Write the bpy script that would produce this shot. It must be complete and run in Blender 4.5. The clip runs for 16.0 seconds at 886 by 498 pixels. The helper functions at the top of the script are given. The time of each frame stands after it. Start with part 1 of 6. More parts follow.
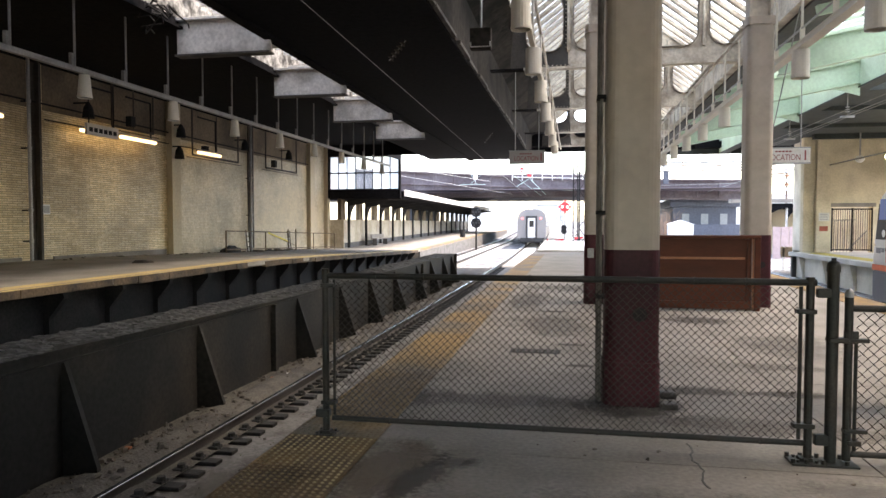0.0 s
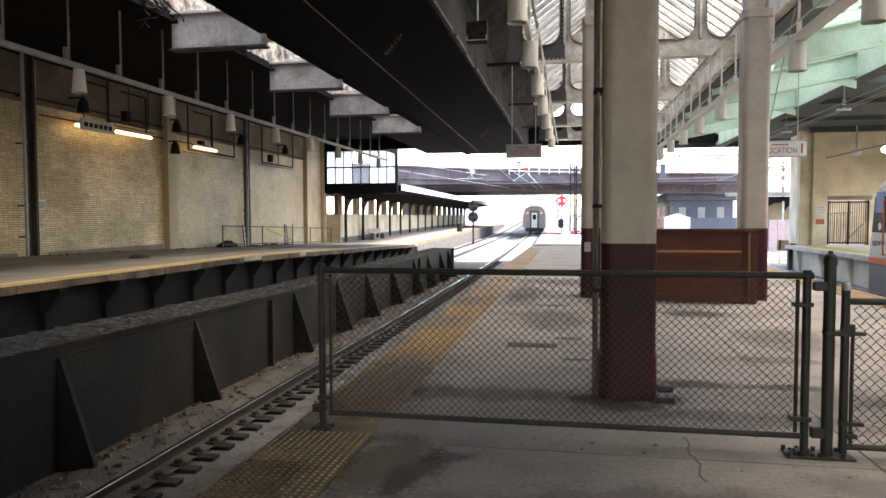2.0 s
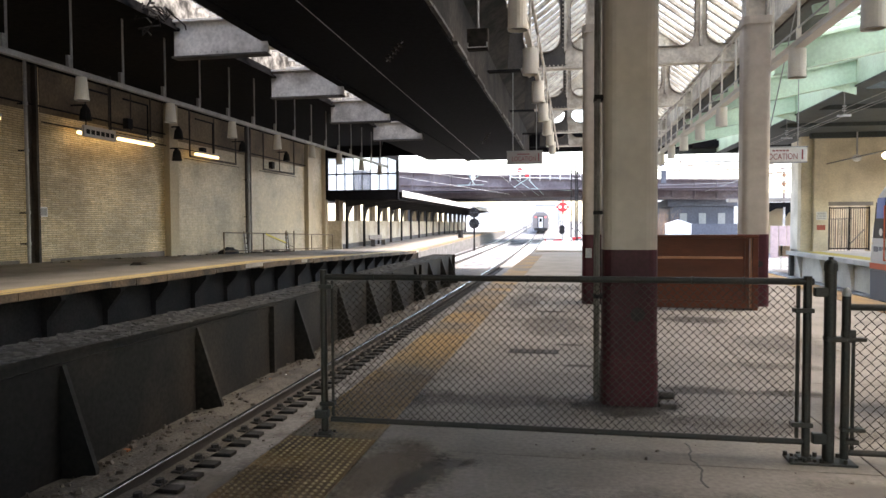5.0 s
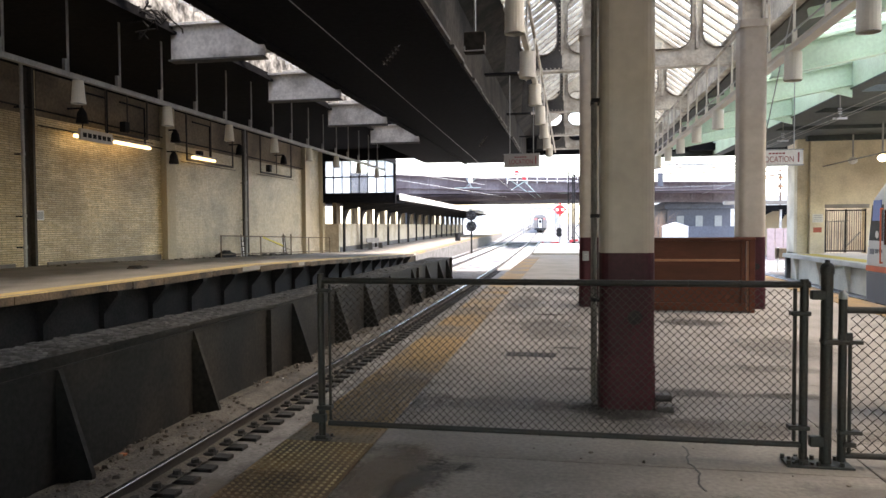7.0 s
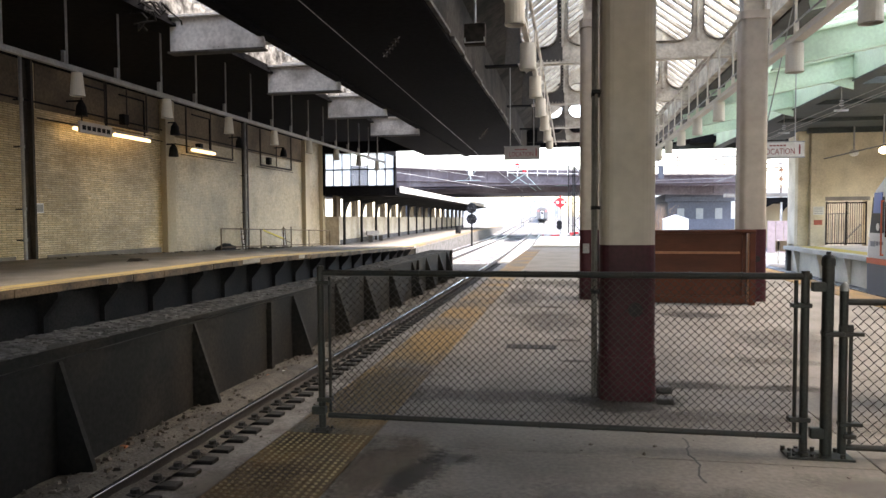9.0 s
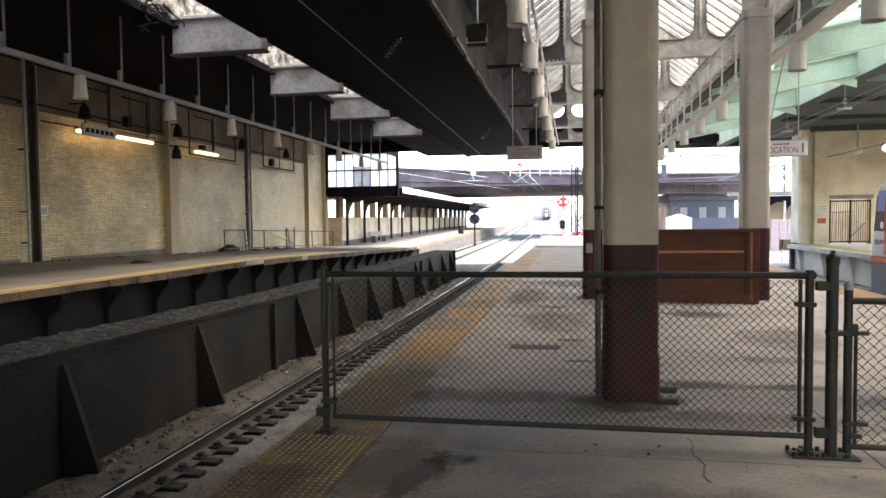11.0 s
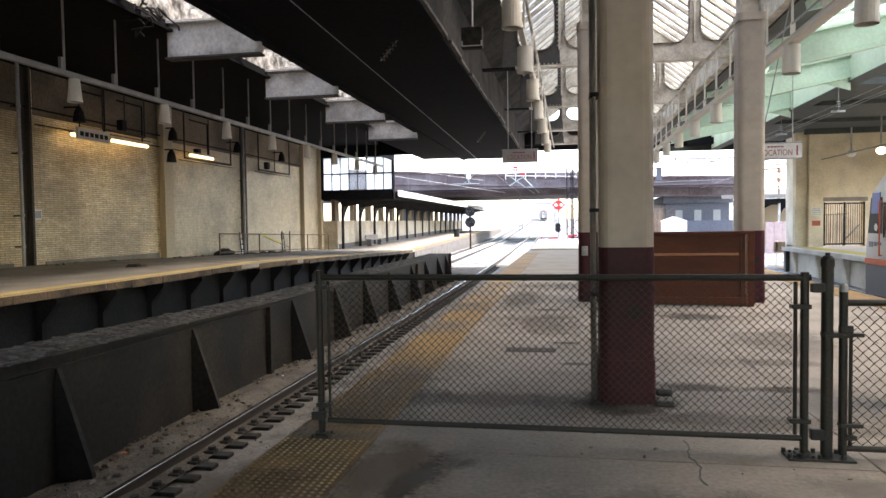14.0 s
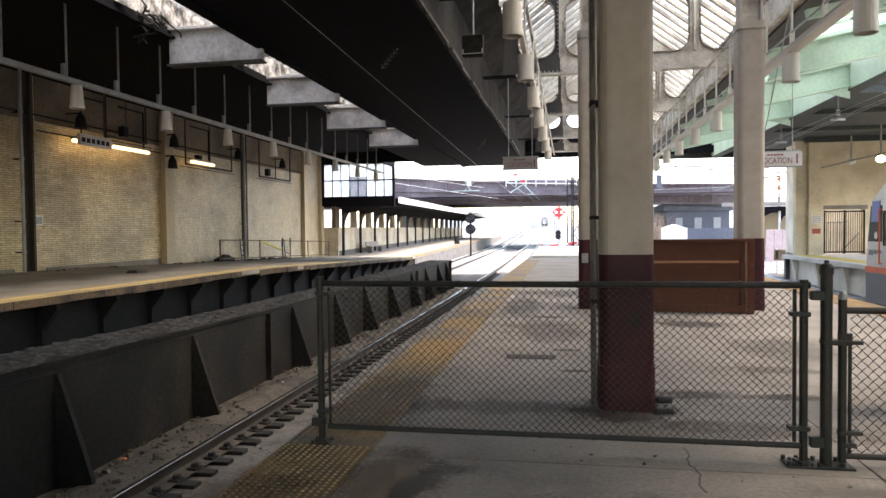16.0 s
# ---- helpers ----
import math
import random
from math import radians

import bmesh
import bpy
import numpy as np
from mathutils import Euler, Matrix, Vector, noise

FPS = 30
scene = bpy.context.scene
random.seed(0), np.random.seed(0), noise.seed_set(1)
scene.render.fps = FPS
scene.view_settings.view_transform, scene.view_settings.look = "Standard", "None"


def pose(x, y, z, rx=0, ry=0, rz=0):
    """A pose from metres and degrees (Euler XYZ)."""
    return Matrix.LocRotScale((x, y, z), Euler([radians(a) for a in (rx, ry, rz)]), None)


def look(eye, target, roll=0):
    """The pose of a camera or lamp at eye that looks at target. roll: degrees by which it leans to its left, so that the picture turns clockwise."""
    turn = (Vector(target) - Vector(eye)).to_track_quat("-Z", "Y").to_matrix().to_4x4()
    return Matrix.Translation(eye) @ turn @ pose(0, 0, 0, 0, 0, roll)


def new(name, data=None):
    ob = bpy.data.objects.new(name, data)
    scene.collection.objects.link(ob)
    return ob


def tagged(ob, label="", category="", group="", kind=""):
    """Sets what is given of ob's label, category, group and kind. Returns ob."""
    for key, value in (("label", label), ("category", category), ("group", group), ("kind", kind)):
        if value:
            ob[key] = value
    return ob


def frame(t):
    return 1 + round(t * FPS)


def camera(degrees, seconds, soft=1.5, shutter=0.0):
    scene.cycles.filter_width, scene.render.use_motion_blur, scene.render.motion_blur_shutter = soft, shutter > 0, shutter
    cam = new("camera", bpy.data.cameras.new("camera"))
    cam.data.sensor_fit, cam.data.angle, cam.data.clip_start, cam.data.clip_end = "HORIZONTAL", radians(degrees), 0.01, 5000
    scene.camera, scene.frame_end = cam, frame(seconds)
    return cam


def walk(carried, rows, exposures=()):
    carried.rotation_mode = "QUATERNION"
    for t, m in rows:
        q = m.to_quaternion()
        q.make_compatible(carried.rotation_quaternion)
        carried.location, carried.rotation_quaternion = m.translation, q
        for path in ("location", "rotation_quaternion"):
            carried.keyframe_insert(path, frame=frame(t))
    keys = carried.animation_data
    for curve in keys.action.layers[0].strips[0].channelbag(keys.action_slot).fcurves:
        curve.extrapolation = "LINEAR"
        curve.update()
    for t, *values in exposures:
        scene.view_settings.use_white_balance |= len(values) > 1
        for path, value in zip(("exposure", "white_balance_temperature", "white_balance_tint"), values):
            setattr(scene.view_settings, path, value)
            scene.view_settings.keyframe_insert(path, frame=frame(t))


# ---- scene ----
cam = camera(65.0, 16.0)
PATH = [
    (0.0, pose(0.000, -0.000, 1.550, 87.813, -0.000, 10.624)),
    (0.5, pose(0.002, 0.003, 1.556, 87.625, 0.059, 10.624)),
    (1.0, pose(0.000, 0.002, 1.557, 87.480, 0.041, 10.566)),
    (1.5, pose(-0.002, 0.012, 1.550, 87.279, 0.068, 10.407)),
    (2.0, pose(0.003, 0.017, 1.549, 87.338, 0.174, 10.382)),
    (2.5, pose(0.001, 0.005, 1.552, 87.385, 0.281, 10.384)),
    (3.0, pose(0.003, 0.013, 1.552, 87.432, 0.346, 10.402)),
    (3.5, pose(0.003, 0.012, 1.550, 87.616, 0.284, 10.449)),
    (4.0, pose(0.002, 0.006, 1.551, 87.656, 0.253, 10.458)),
    (6.5, pose(0.005, -0.004, 1.551, 88.202, 0.378, 10.388)),
    (7.0, pose(0.003, -0.002, 1.556, 88.095, 0.340, 10.237)),
    (7.5, pose(0.004, 0.009, 1.551, 87.992, 0.263, 10.145)),
    (8.0, pose(0.006, 0.007, 1.553, 87.895, 0.277, 10.106)),
    (8.5, pose(0.003, 0.016, 1.548, 87.607, 0.249, 10.103)),
    (9.0, pose(0.002, 0.012, 1.550, 87.502, 0.371, 10.259)),
    (11.5, pose(0.000, 0.010, 1.554, 87.537, 0.714, 10.525)),
    (12.0, pose(0.004, 0.007, 1.553, 87.848, 0.737, 10.567)),
    (12.5, pose(0.000, 0.006, 1.551, 87.989, 0.714, 10.522)),
    (13.0, pose(0.001, 0.007, 1.553, 88.076, 0.777, 10.434)),
    (13.5, pose(0.001, 0.009, 1.550, 88.042, 0.768, 10.267)),
    (14.0, pose(0.001, 0.019, 1.552, 87.783, 0.788, 10.138)),
    (14.5, pose(0.002, 0.018, 1.552, 87.896, 0.724, 10.107)),
    (15.0, pose(0.002, 0.014, 1.556, 88.273, 0.698, 10.106)),
    (15.5, pose(0.003, 0.009, 1.554, 88.460, 0.694, 10.105)),
    (16.0, pose(0.003, 0.000, 1.551, 88.354, 0.621, 10.166)),
]
walk(cam, PATH, [(0.0, 3.08, 7700, 15), (16.0, 3.08, 7700, 15)])

# ---- world and sun: an overcast sky ----
world = bpy.data.worlds.new("sky")
scene.world = world
world.use_nodes = True
wn = world.node_tree
sky = wn.nodes.new("ShaderNodeTexSky")
sky.sky_type, sky.sun_disc = "NISHITA", False
sky.sun_elevation, sky.sun_rotation = radians(58), radians(86)
sky.air_density, sky.dust_density, sky.ozone_density = 1.0, 1.5, 1.0
wn.nodes["Background"].inputs[1].default_value = 0.15
wn.links.new(sky.outputs[0], wn.nodes["Background"].inputs[0])
sun = new("sun", bpy.data.lights.new("sun", "SUN"))
sun.data.energy, sun.data.angle, sun.data.color = 0.9, radians(25), (1.0, 0.96, 0.9)
sun.matrix_world = look((52, 6, 85), (0, 0, 0))


# ---- materials ----
def material(name, color, rough=0.7, metal=0.0, vary=0.25, scale=3.0, fine=40.0, bump=0.15, second=None, amount=0.5, stretch=(1, 1, 1), spec=0.5, island=0.0, depth=0.01):
    """Two scales of noise on a base colour, with fine relief; second is the colour of stains."""
    m = bpy.data.materials.new(name)
    m.use_nodes = True
    nt = m.node_tree
    p = nt.nodes["Principled BSDF"]
    p.inputs["Roughness"].default_value, p.inputs["Metallic"].default_value = rough, metal
    p.inputs["Specular IOR Level"].default_value = spec
    tc = nt.nodes.new("ShaderNodeNewGeometry")
    mp = nt.nodes.new("ShaderNodeMapping")
    mp.inputs["Scale"].default_value = stretch
    nt.links.new(tc.outputs["Position"], mp.inputs[0])

    def nz(s, d=4.0):
        n = nt.nodes.new("ShaderNodeTexNoise")
        n.inputs["Scale"].default_value, n.inputs["Detail"].default_value = s, d
        nt.links.new(mp.outputs[0], n.inputs["Vector"])
        return n
    big, small = nz(scale, 6.0), nz(fine, 3.0)
    ramp = nt.nodes.new("ShaderNodeValToRGB")
    ramp.color_ramp.elements[0].position, ramp.color_ramp.elements[1].position = 0.42, 0.62
    nt.links.new(big.outputs[0], ramp.inputs[0])
    mixa = nt.nodes.new("ShaderNodeMix")
    mixa.data_type = "RGBA"
    second = second or tuple(c * (1 - 1.2 * vary) for c in color)
    mixa.inputs["A"].default_value, mixa.inputs["B"].default_value = (*color, 1), (*second, 1)
    ml = nt.nodes.new("ShaderNodeMath")
    ml.operation = "MULTIPLY"
    ml.inputs[1].default_value = amount
    nt.links.new(ramp.outputs[0], ml.inputs[0])
    nt.links.new(ml.outputs[0], mixa.inputs["Factor"])
    mr = nt.nodes.new("ShaderNodeMapRange")
    mr.inputs["From Min"].default_value, mr.inputs["From Max"].default_value = 0.3, 0.7
    mr.inputs["To Min"].default_value, mr.inputs["To Max"].default_value = 1 - vary, 1 + vary * 0.6
    nt.links.new(small.outputs[0], mr.inputs[0])
    hsv = nt.nodes.new("ShaderNodeHueSaturation")
    nt.links.new(mixa.outputs["Result"], hsv.inputs["Color"])
    nt.links.new(mr.outputs[0], hsv.inputs["Value"])
    last = hsv.outputs[0]
    if island:
        h2 = nt.nodes.new("ShaderNodeHueSaturation")
        r2 = nt.nodes.new("ShaderNodeMapRange")
        r2.inputs["To Min"].default_value, r2.inputs["To Max"].default_value = 1 - island, 1 + island
        nt.links.new(tc.outputs["Random Per Island"], r2.inputs[0])
        nt.links.new(r2.outputs[0], h2.inputs["Value"])
        nt.links.new(last, h2.inputs["Color"])
        last = h2.outputs[0]
    nt.links.new(last, p.inputs["Base Color"])
    if bump:
        b = nt.nodes.new("ShaderNodeBump")
        b.inputs["Strength"].default_value, b.inputs["Distance"].default_value = bump, depth
        nt.links.new(small.outputs[0], b.inputs["Height"])
        nt.links.new(b.outputs[0], p.inputs["Normal"])
    return m


def glow(name, color, strength):
    m = bpy.data.materials.new(name)
    m.use_nodes = True
    p = m.node_tree.nodes["Principled BSDF"]
    p.inputs["Base Color"].default_value = (*color, 1)
    p.inputs["Emission Color"].default_value, p.inputs["Emission Strength"].default_value = (*color, 1), strength
    return m


def brick_material(name, a, b, mortar, second, amount):
    """Glazed brick courses on a wall in the y-z plane, with grime in large clouds."""
    m = material(name, a, 0.45, 0, 0.2, 0.55, 7, 0.0, second, amount)
    nt = m.node_tree
    p = nt.nodes["Principled BSDF"]
    geo = nt.nodes.new("ShaderNodeNewGeometry")
    sep, com = nt.nodes.new("ShaderNodeSeparateXYZ"), nt.nodes.new("ShaderNodeCombineXYZ")
    nt.links.new(geo.outputs["Position"], sep.inputs[0])
    nt.links.new(sep.outputs["Y"], com.inputs[0])
    nt.links.new(sep.outputs["Z"], com.inputs[1])
    br = nt.nodes.new("ShaderNodeTexBrick")
    br.inputs["Scale"].default_value = 1.0
    br.inputs["Brick Width"].default_value, br.inputs["Row Height"].default_value = 0.40, 0.074
    br.inputs["Mortar Size"].default_value, br.inputs["Mortar Smooth"].default_value = 0.010, 0.35
    br.inputs["Color1"].default_value, br.inputs["Color2"].default_value = (1, 1, 1, 1), (*b, 1)
    br.inputs["Mortar"].default_value = (*mortar, 1)
    nt.links.new(com.outputs[0], br.inputs["Vector"])
    mul = nt.nodes.new("ShaderNodeMix")
    mul.data_type, mul.blend_type = "RGBA", "MULTIPLY"
    mul.inputs["Factor"].default_value = 1.0
    old = p.inputs["Base Color"].links[0].from_socket
    nt.links.new(old, mul.inputs["A"])
    nt.links.new(br.outputs["Color"], mul.inputs["B"])
    nt.links.new(mul.outputs["Result"], p.inputs["Base Color"])
    bump = nt.nodes.new("ShaderNodeBump")
    bump.invert = True
    bump.inputs["Strength"].default_value, bump.inputs["Distance"].default_value = 0.6, 0.02
    nt.links.new(br.outputs["Fac"], bump.inputs["Height"])
    nt.links.new(bump.outputs[0], p.inputs["Normal"])
    return m


CONCRETE = material("platform_concrete", (0.242, 0.219, 0.192), 0.8, 0, 0.2, 1.1, 30, 0.15, (0.18, 0.162, 0.14), 0.85)
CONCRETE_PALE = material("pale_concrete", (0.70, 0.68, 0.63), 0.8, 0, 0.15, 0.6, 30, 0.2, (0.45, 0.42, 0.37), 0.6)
DARK_CONCRETE = material("dark_concrete", (0.12, 0.115, 0.11), 0.85, 0, 0.3, 0.7, 20, 0.3, (0.05, 0.048, 0.045), 0.8)
STAIN = material("oil_stain", (0.07, 0.066, 0.06), 0.6, 0, 0.4, 6, 60, 0.1)
DIRT = material("track_dirt", (0.115, 0.102, 0.084), 0.95, 0, 0.45, 2.2, 35, 0.8, (0.055, 0.049, 0.043), 0.8, depth=0.03)
PALE_BALLAST = material("pale_ballast_stone", (0.34, 0.335, 0.33), 0.9, 0, 0.8, 0.5, 5, 0.9, (0.08, 0.08, 0.08), 0.9, depth=0.05)
YELLOW = material("tactile_yellow", (0.225, 0.135, 0.045), 0.75, 0, 0.3, 1.6, 45, 0.2, (0.11, 0.075, 0.045), 0.9)
YELLOW_WORN = material("faded_tactile_yellow", (0.27, 0.18, 0.08), 0.8, 0, 0.3, 0.8, 45, 0.2, (0.16, 0.138, 0.112), 0.97)
SLAB = material("track_slab_concrete", (0.155, 0.15, 0.142), 0.85, 0, 0.35, 2.2, 25, 0.3, (0.08, 0.075, 0.068), 0.8)
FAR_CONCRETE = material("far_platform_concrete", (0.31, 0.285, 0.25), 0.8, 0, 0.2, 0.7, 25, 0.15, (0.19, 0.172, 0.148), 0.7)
YELLOW_LINE = material("yellow_edge_paint", (0.60, 0.43, 0.17), 0.7, 0, 0.25, 1.5, 30, 0.1, (0.36, 0.27, 0.14), 0.6)
CREAM = material("cream_column_paint", (0.45, 0.388, 0.318), 0.5, 0, 0.08, 1.4, 9, 0.06, (0.37, 0.31, 0.25), 0.55)
CREAM_STEEL = material("cream_steel_paint", (0.60, 0.555, 0.465), 0.55, 0, 0.22, 1.3, 12, 0.12, (0.23, 0.185, 0.14), 0.75)
MAROON = material("maroon_paint", (0.066, 0.013, 0.019), 0.55, 0, 0.25, 1.5, 30, 0.1, (0.03, 0.009, 0.012), 0.6, spec=0.25)
BLACK_STEEL = material("sooty_steel", (0.018, 0.018, 0.019), 0.75, 0, 0.35, 1.3, 18, 0.25, (0.035, 0.032, 0.03), 0.5, spec=0.15)
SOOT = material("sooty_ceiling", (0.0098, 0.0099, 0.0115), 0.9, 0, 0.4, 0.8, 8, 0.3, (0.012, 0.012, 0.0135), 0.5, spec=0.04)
GIRDER = material("girder_dark_paint", (0.014, 0.0135, 0.0125), 0.7, 0, 0.4, 0.7, 16, 0.3, (0.042, 0.034, 0.026), 0.6, spec=0.2)
RAIL = material("rusty_rail_side", (0.05, 0.041, 0.034), 0.7, 0.2, 0.3, 3, 40, 0.2)
RAILTOP = material("polished_rail_head", (0.36, 0.35, 0.34), 0.25, 1.0, 0.1, 3, 40, 0.0)
GALV = material("galvanised_conduit", (0.36, 0.36, 0.355), 0.45, 0.3, 0.2, 3, 25, 0.1, (0.2, 0.2, 0.2), 0.5)
LAMP_CREAM = material("cream_lamp_enamel", (0.66, 0.62, 0.53), 0.45, 0, 0.06, 4, 30, 0.03)
FENCE = material("dark_green_fence_paint", (0.026, 0.029, 0.027), 0.45, 0.1, 0.3, 6, 60, 0.1, (0.06, 0.04, 0.028), 0.35, spec=0.3)
WIRE = material("weathered_fence_wire", (0.04, 0.038, 0.034), 0.55, 0.2, 0.3, 8, 60, 0.0, (0.07, 0.045, 0.03), 0.3)
WOOD = material("varnished_red_brown_wood", (0.105, 0.030, 0.014), 0.42, 0, 0.16, 1.0, 16, 0.05, (0.055, 0.017, 0.009), 0.7, (0.5, 0.5, 3), spec=0.2)
WOOD_PALE = material("worn_wood_ledge", (0.38, 0.16, 0.075), 0.45, 0, 0.2, 3, 20, 0.1)
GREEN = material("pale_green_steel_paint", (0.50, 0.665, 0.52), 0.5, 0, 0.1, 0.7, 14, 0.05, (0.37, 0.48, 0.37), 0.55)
GREEN_DARK = material("dark_green_steel", (0.045, 0.054, 0.051), 0.8, 0, 0.3, 1.2, 14, 0.1)
WHITE_BEAM = material("whitewashed_beam", (0.74, 0.725, 0.69), 0.6, 0, 0.2, 1.4, 14, 0.1, (0.30, 0.28, 0.26), 0.7)
BRICK = brick_material("buff_glazed_brick", (0.89, 0.745, 0.485), (0.80, 0.75, 0.66), (0.38, 0.34, 0.27), (0.50, 0.40, 0.25), 0.8)
PLASTER = material("buff_wall_paint", (0.49, 0.415, 0.29), 0.7, 0, 0.12, 0.5, 12, 0.15, (0.44, 0.37, 0.25), 0.7)
BUFF = material("buff_stone_wall", (0.68, 0.59, 0.42), 0.75, 0, 0.12, 0.8, 12, 0.12, (0.47, 0.395, 0.27), 0.7)
SIGN = material("sign_white_enamel", (0.62, 0.6, 0.57), 0.4, 0, 0.1, 3, 20, 0.02, (0.45, 0.42, 0.38), 0.4)
SIGN_BACKLIT = material("sign_backlit_enamel", (0.30, 0.28, 0.27), 0.5, 0, 0.1, 3, 20, 0.02)
SIGN_RED = material("sign_maroon_lettering", (0.22, 0.03, 0.035), 0.5, 0, 0.1, 3, 20, 0.0)
PLUM = material("plum_bridge_paint", (0.10, 0.076, 0.085), 0.7, 0, 0.25, 0.35, 3, 0.1, (0.175, 0.15, 0.165), 0.8)
BLUE_GREY = material("pier_stone", (0.10, 0.108, 0.135), 0.85, 0, 0.2, 0.5, 4, 0.2)
TUBE = glow("fluorescent_tube", (1.0, 0.74, 0.36), 0.7)
BULB = glow("warm_bulb", (1.0, 0.86, 0.6), 1.4)
RED_LIGHT = glow("red_signal_lens", (1.0, 0.10, 0.10), 0.9)
SIGNAL_LENS = glow("lit_signal_lens", (1.0, 0.35, 0.35), 1.2)
RED_PAINT = material("red_signal_paint", (0.55, 0.03, 0.04), 0.5, 0, 0.1)
PALE_STEEL = material("weathered_bright_steel", (0.27, 0.255, 0.25), 0.4, 0.3, 0.08, 1.5, 10, 0.02, stretch=(1, 1, 6))
STAINLESS = material("stainless_train_body", (0.62, 0.63, 0.65), 0.4, 0.2, 0.08, 1.5, 10, 0.02, stretch=(1, 1, 6))
TRAIN_DARK = material("train_underframe_black", (0.03, 0.03, 0.032), 0.6, 0, 0.3)
TRAIN_BLUE = material("train_blue_paint", (0.03, 0.10, 0.45), 0.35, 0, 0.08)
TRAIN_ORANGE = material("train_orange_stripe", (0.72, 0.13, 0.05), 0.4, 0, 0.08)
TRAIN_GREY = material("train_grey_paint", (0.14, 0.15, 0.19), 0.4, 0, 0.08)
GLASS_DARK = material("dark_window_glass", (0.015, 0.017, 0.02), 0.08, 0, 0.1, bump=0)
WHITE_PAINT = material("white_paint", (0.8, 0.79, 0.77), 0.5, 0, 0.06)
LITTER = material("litter_scraps", (0.10, 0.085, 0.07), 0.9, 0, 0.3, 8, 60, 0.2, island=0.5)
TIE = material("tarred_tie", (0.016, 0.015, 0.014), 0.8, 0, 0.3, 4, 30, 0.3)
STEEL_GREY = material("grey_steel", (0.30, 0.31, 0.31), 0.5, 0.4, 0.15)
BRUSH = material("bare_brush", (0.28, 0.2, 0.15), 0.95, 0, 0.3, island=0.3)
MINT = material("mint_catenary_paint", (0.45, 0.6, 0.58), 0.6, 0, 0.1)


def glass_material(name, tint, milky):
    m = bpy.data.materials.new(name)
    m.use_nodes = True
    nt = m.node_tree
    out = nt.nodes["Material Output"]
    nt.nodes.remove(nt.nodes["Principled BSDF"])
    tr, tl, gl = nt.nodes.new("ShaderNodeBsdfTransparent"), nt.nodes.new("ShaderNodeBsdfTranslucent"), nt.nodes.new("ShaderNodeBsdfGlossy")
    tr.inputs[0].default_value = (*tint, 1)
    tl.inputs[0].default_value = (*tint, 1)
    gl.inputs["Roughness"].default_value = 0.1
    a, b = nt.nodes.new("ShaderNodeMixShader"), nt.nodes.new("ShaderNodeMixShader")
    a.inputs[0].default_value, b.inputs[0].default_value = milky, 0.06
    nt.links.new(tr.outputs[0], a.inputs[1])
    nt.links.new(tl.outputs[0], a.inputs[2])
    nt.links.new(a.outputs[0], b.inputs[1])
    nt.links.new(gl.outputs[0], b.inputs[2])
    nt.links.new(b.outputs[0], out.inputs[0])
    return m


GLASS = glass_material("roof_glass", (0.75, 0.75, 0.73), 0.4)
GLASS_GRIMY = glass_material("grimy_roof_glass", (0.52, 0.52, 0.51), 0.3)
GLASS_CLEAR = glass_material("clear_roof_glass", (0.92, 0.94, 0.92), 0.2)
PANE = glass_material("window_glass", (0.92, 0.94, 0.94), 0.1)
FROST = glass_material("frosted_window_glass", (0.95, 0.95, 0.94), 0.85)


# ---- mesh helpers ----
def box(bm, x0, x1, y0, y1, z0, z1, bevel=0.0):
    g = bmesh.ops.create_cube(bm, size=1.0, matrix=Matrix.Translation(((x0 + x1) / 2, (y0 + y1) / 2, (z0 + z1) / 2)) @ Matrix.Diagonal((abs(x1 - x0), abs(y1 - y0), abs(z1 - z0), 1)))
    if bevel:
        es = list({e for v in g["verts"] for e in v.link_edges})
        bmesh.ops.bevel(bm, geom=es, offset=bevel, segments=2, affect="EDGES", profile=0.5)


def rod(bm, a, b, r, n=8, r2=None):
    """A round bar from a to b."""
    a, b = Vector(a), Vector(b)
    d = b - a
    m = Matrix.Translation((a + b) / 2) @ d.to_track_quat("Z", "Y").to_matrix().to_4x4()
    bmesh.ops.create_cone(bm, cap_ends=True, segments=n, radius1=r, radius2=r if r2 is None else r2, depth=d.length, matrix=m)


def bar(bm, a, b, w, h):
    """A square bar from a to b."""
    a, b = Vector(a), Vector(b)
    d = b - a
    m = Matrix.Translation((a + b) / 2) @ d.to_track_quat("Y", "Z").to_matrix().to_4x4() @ Matrix.Diagonal((w, d.length, h, 1))
    bmesh.ops.create_cube(bm, size=1.0, matrix=m)


def prism(bm, outline, axis, lo, hi):
    """An outline in the plane across the axis, drawn out from lo to hi. axis 'x': (y, z), 'y': (x, z), 'z': (x, y)."""
    def place(p, q):
        return {"x": (q, p[0], p[1]), "y": (p[0], q, p[1]), "z": (p[0], p[1], q)}[axis]
    a = [bm.verts.new(place(p, lo)) for p in outline]
    b = [bm.verts.new(place(p, hi)) for p in outline]
    n = len(outline)
    bm.faces.new(a)
    bm.faces.new(b[::-1])
    for i in range(n):
        bm.faces.new((a[i], b[i], b[(i + 1) % n], a[(i + 1) % n]))


def ball(bm, c, r, sz=1.0, u=12, v=8):
    bmesh.ops.create_uvsphere(bm, u_segments=u, v_segments=v, radius=r, matrix=Matrix.Translation(c) @ Matrix.Diagonal((1, 1, sz, 1)))


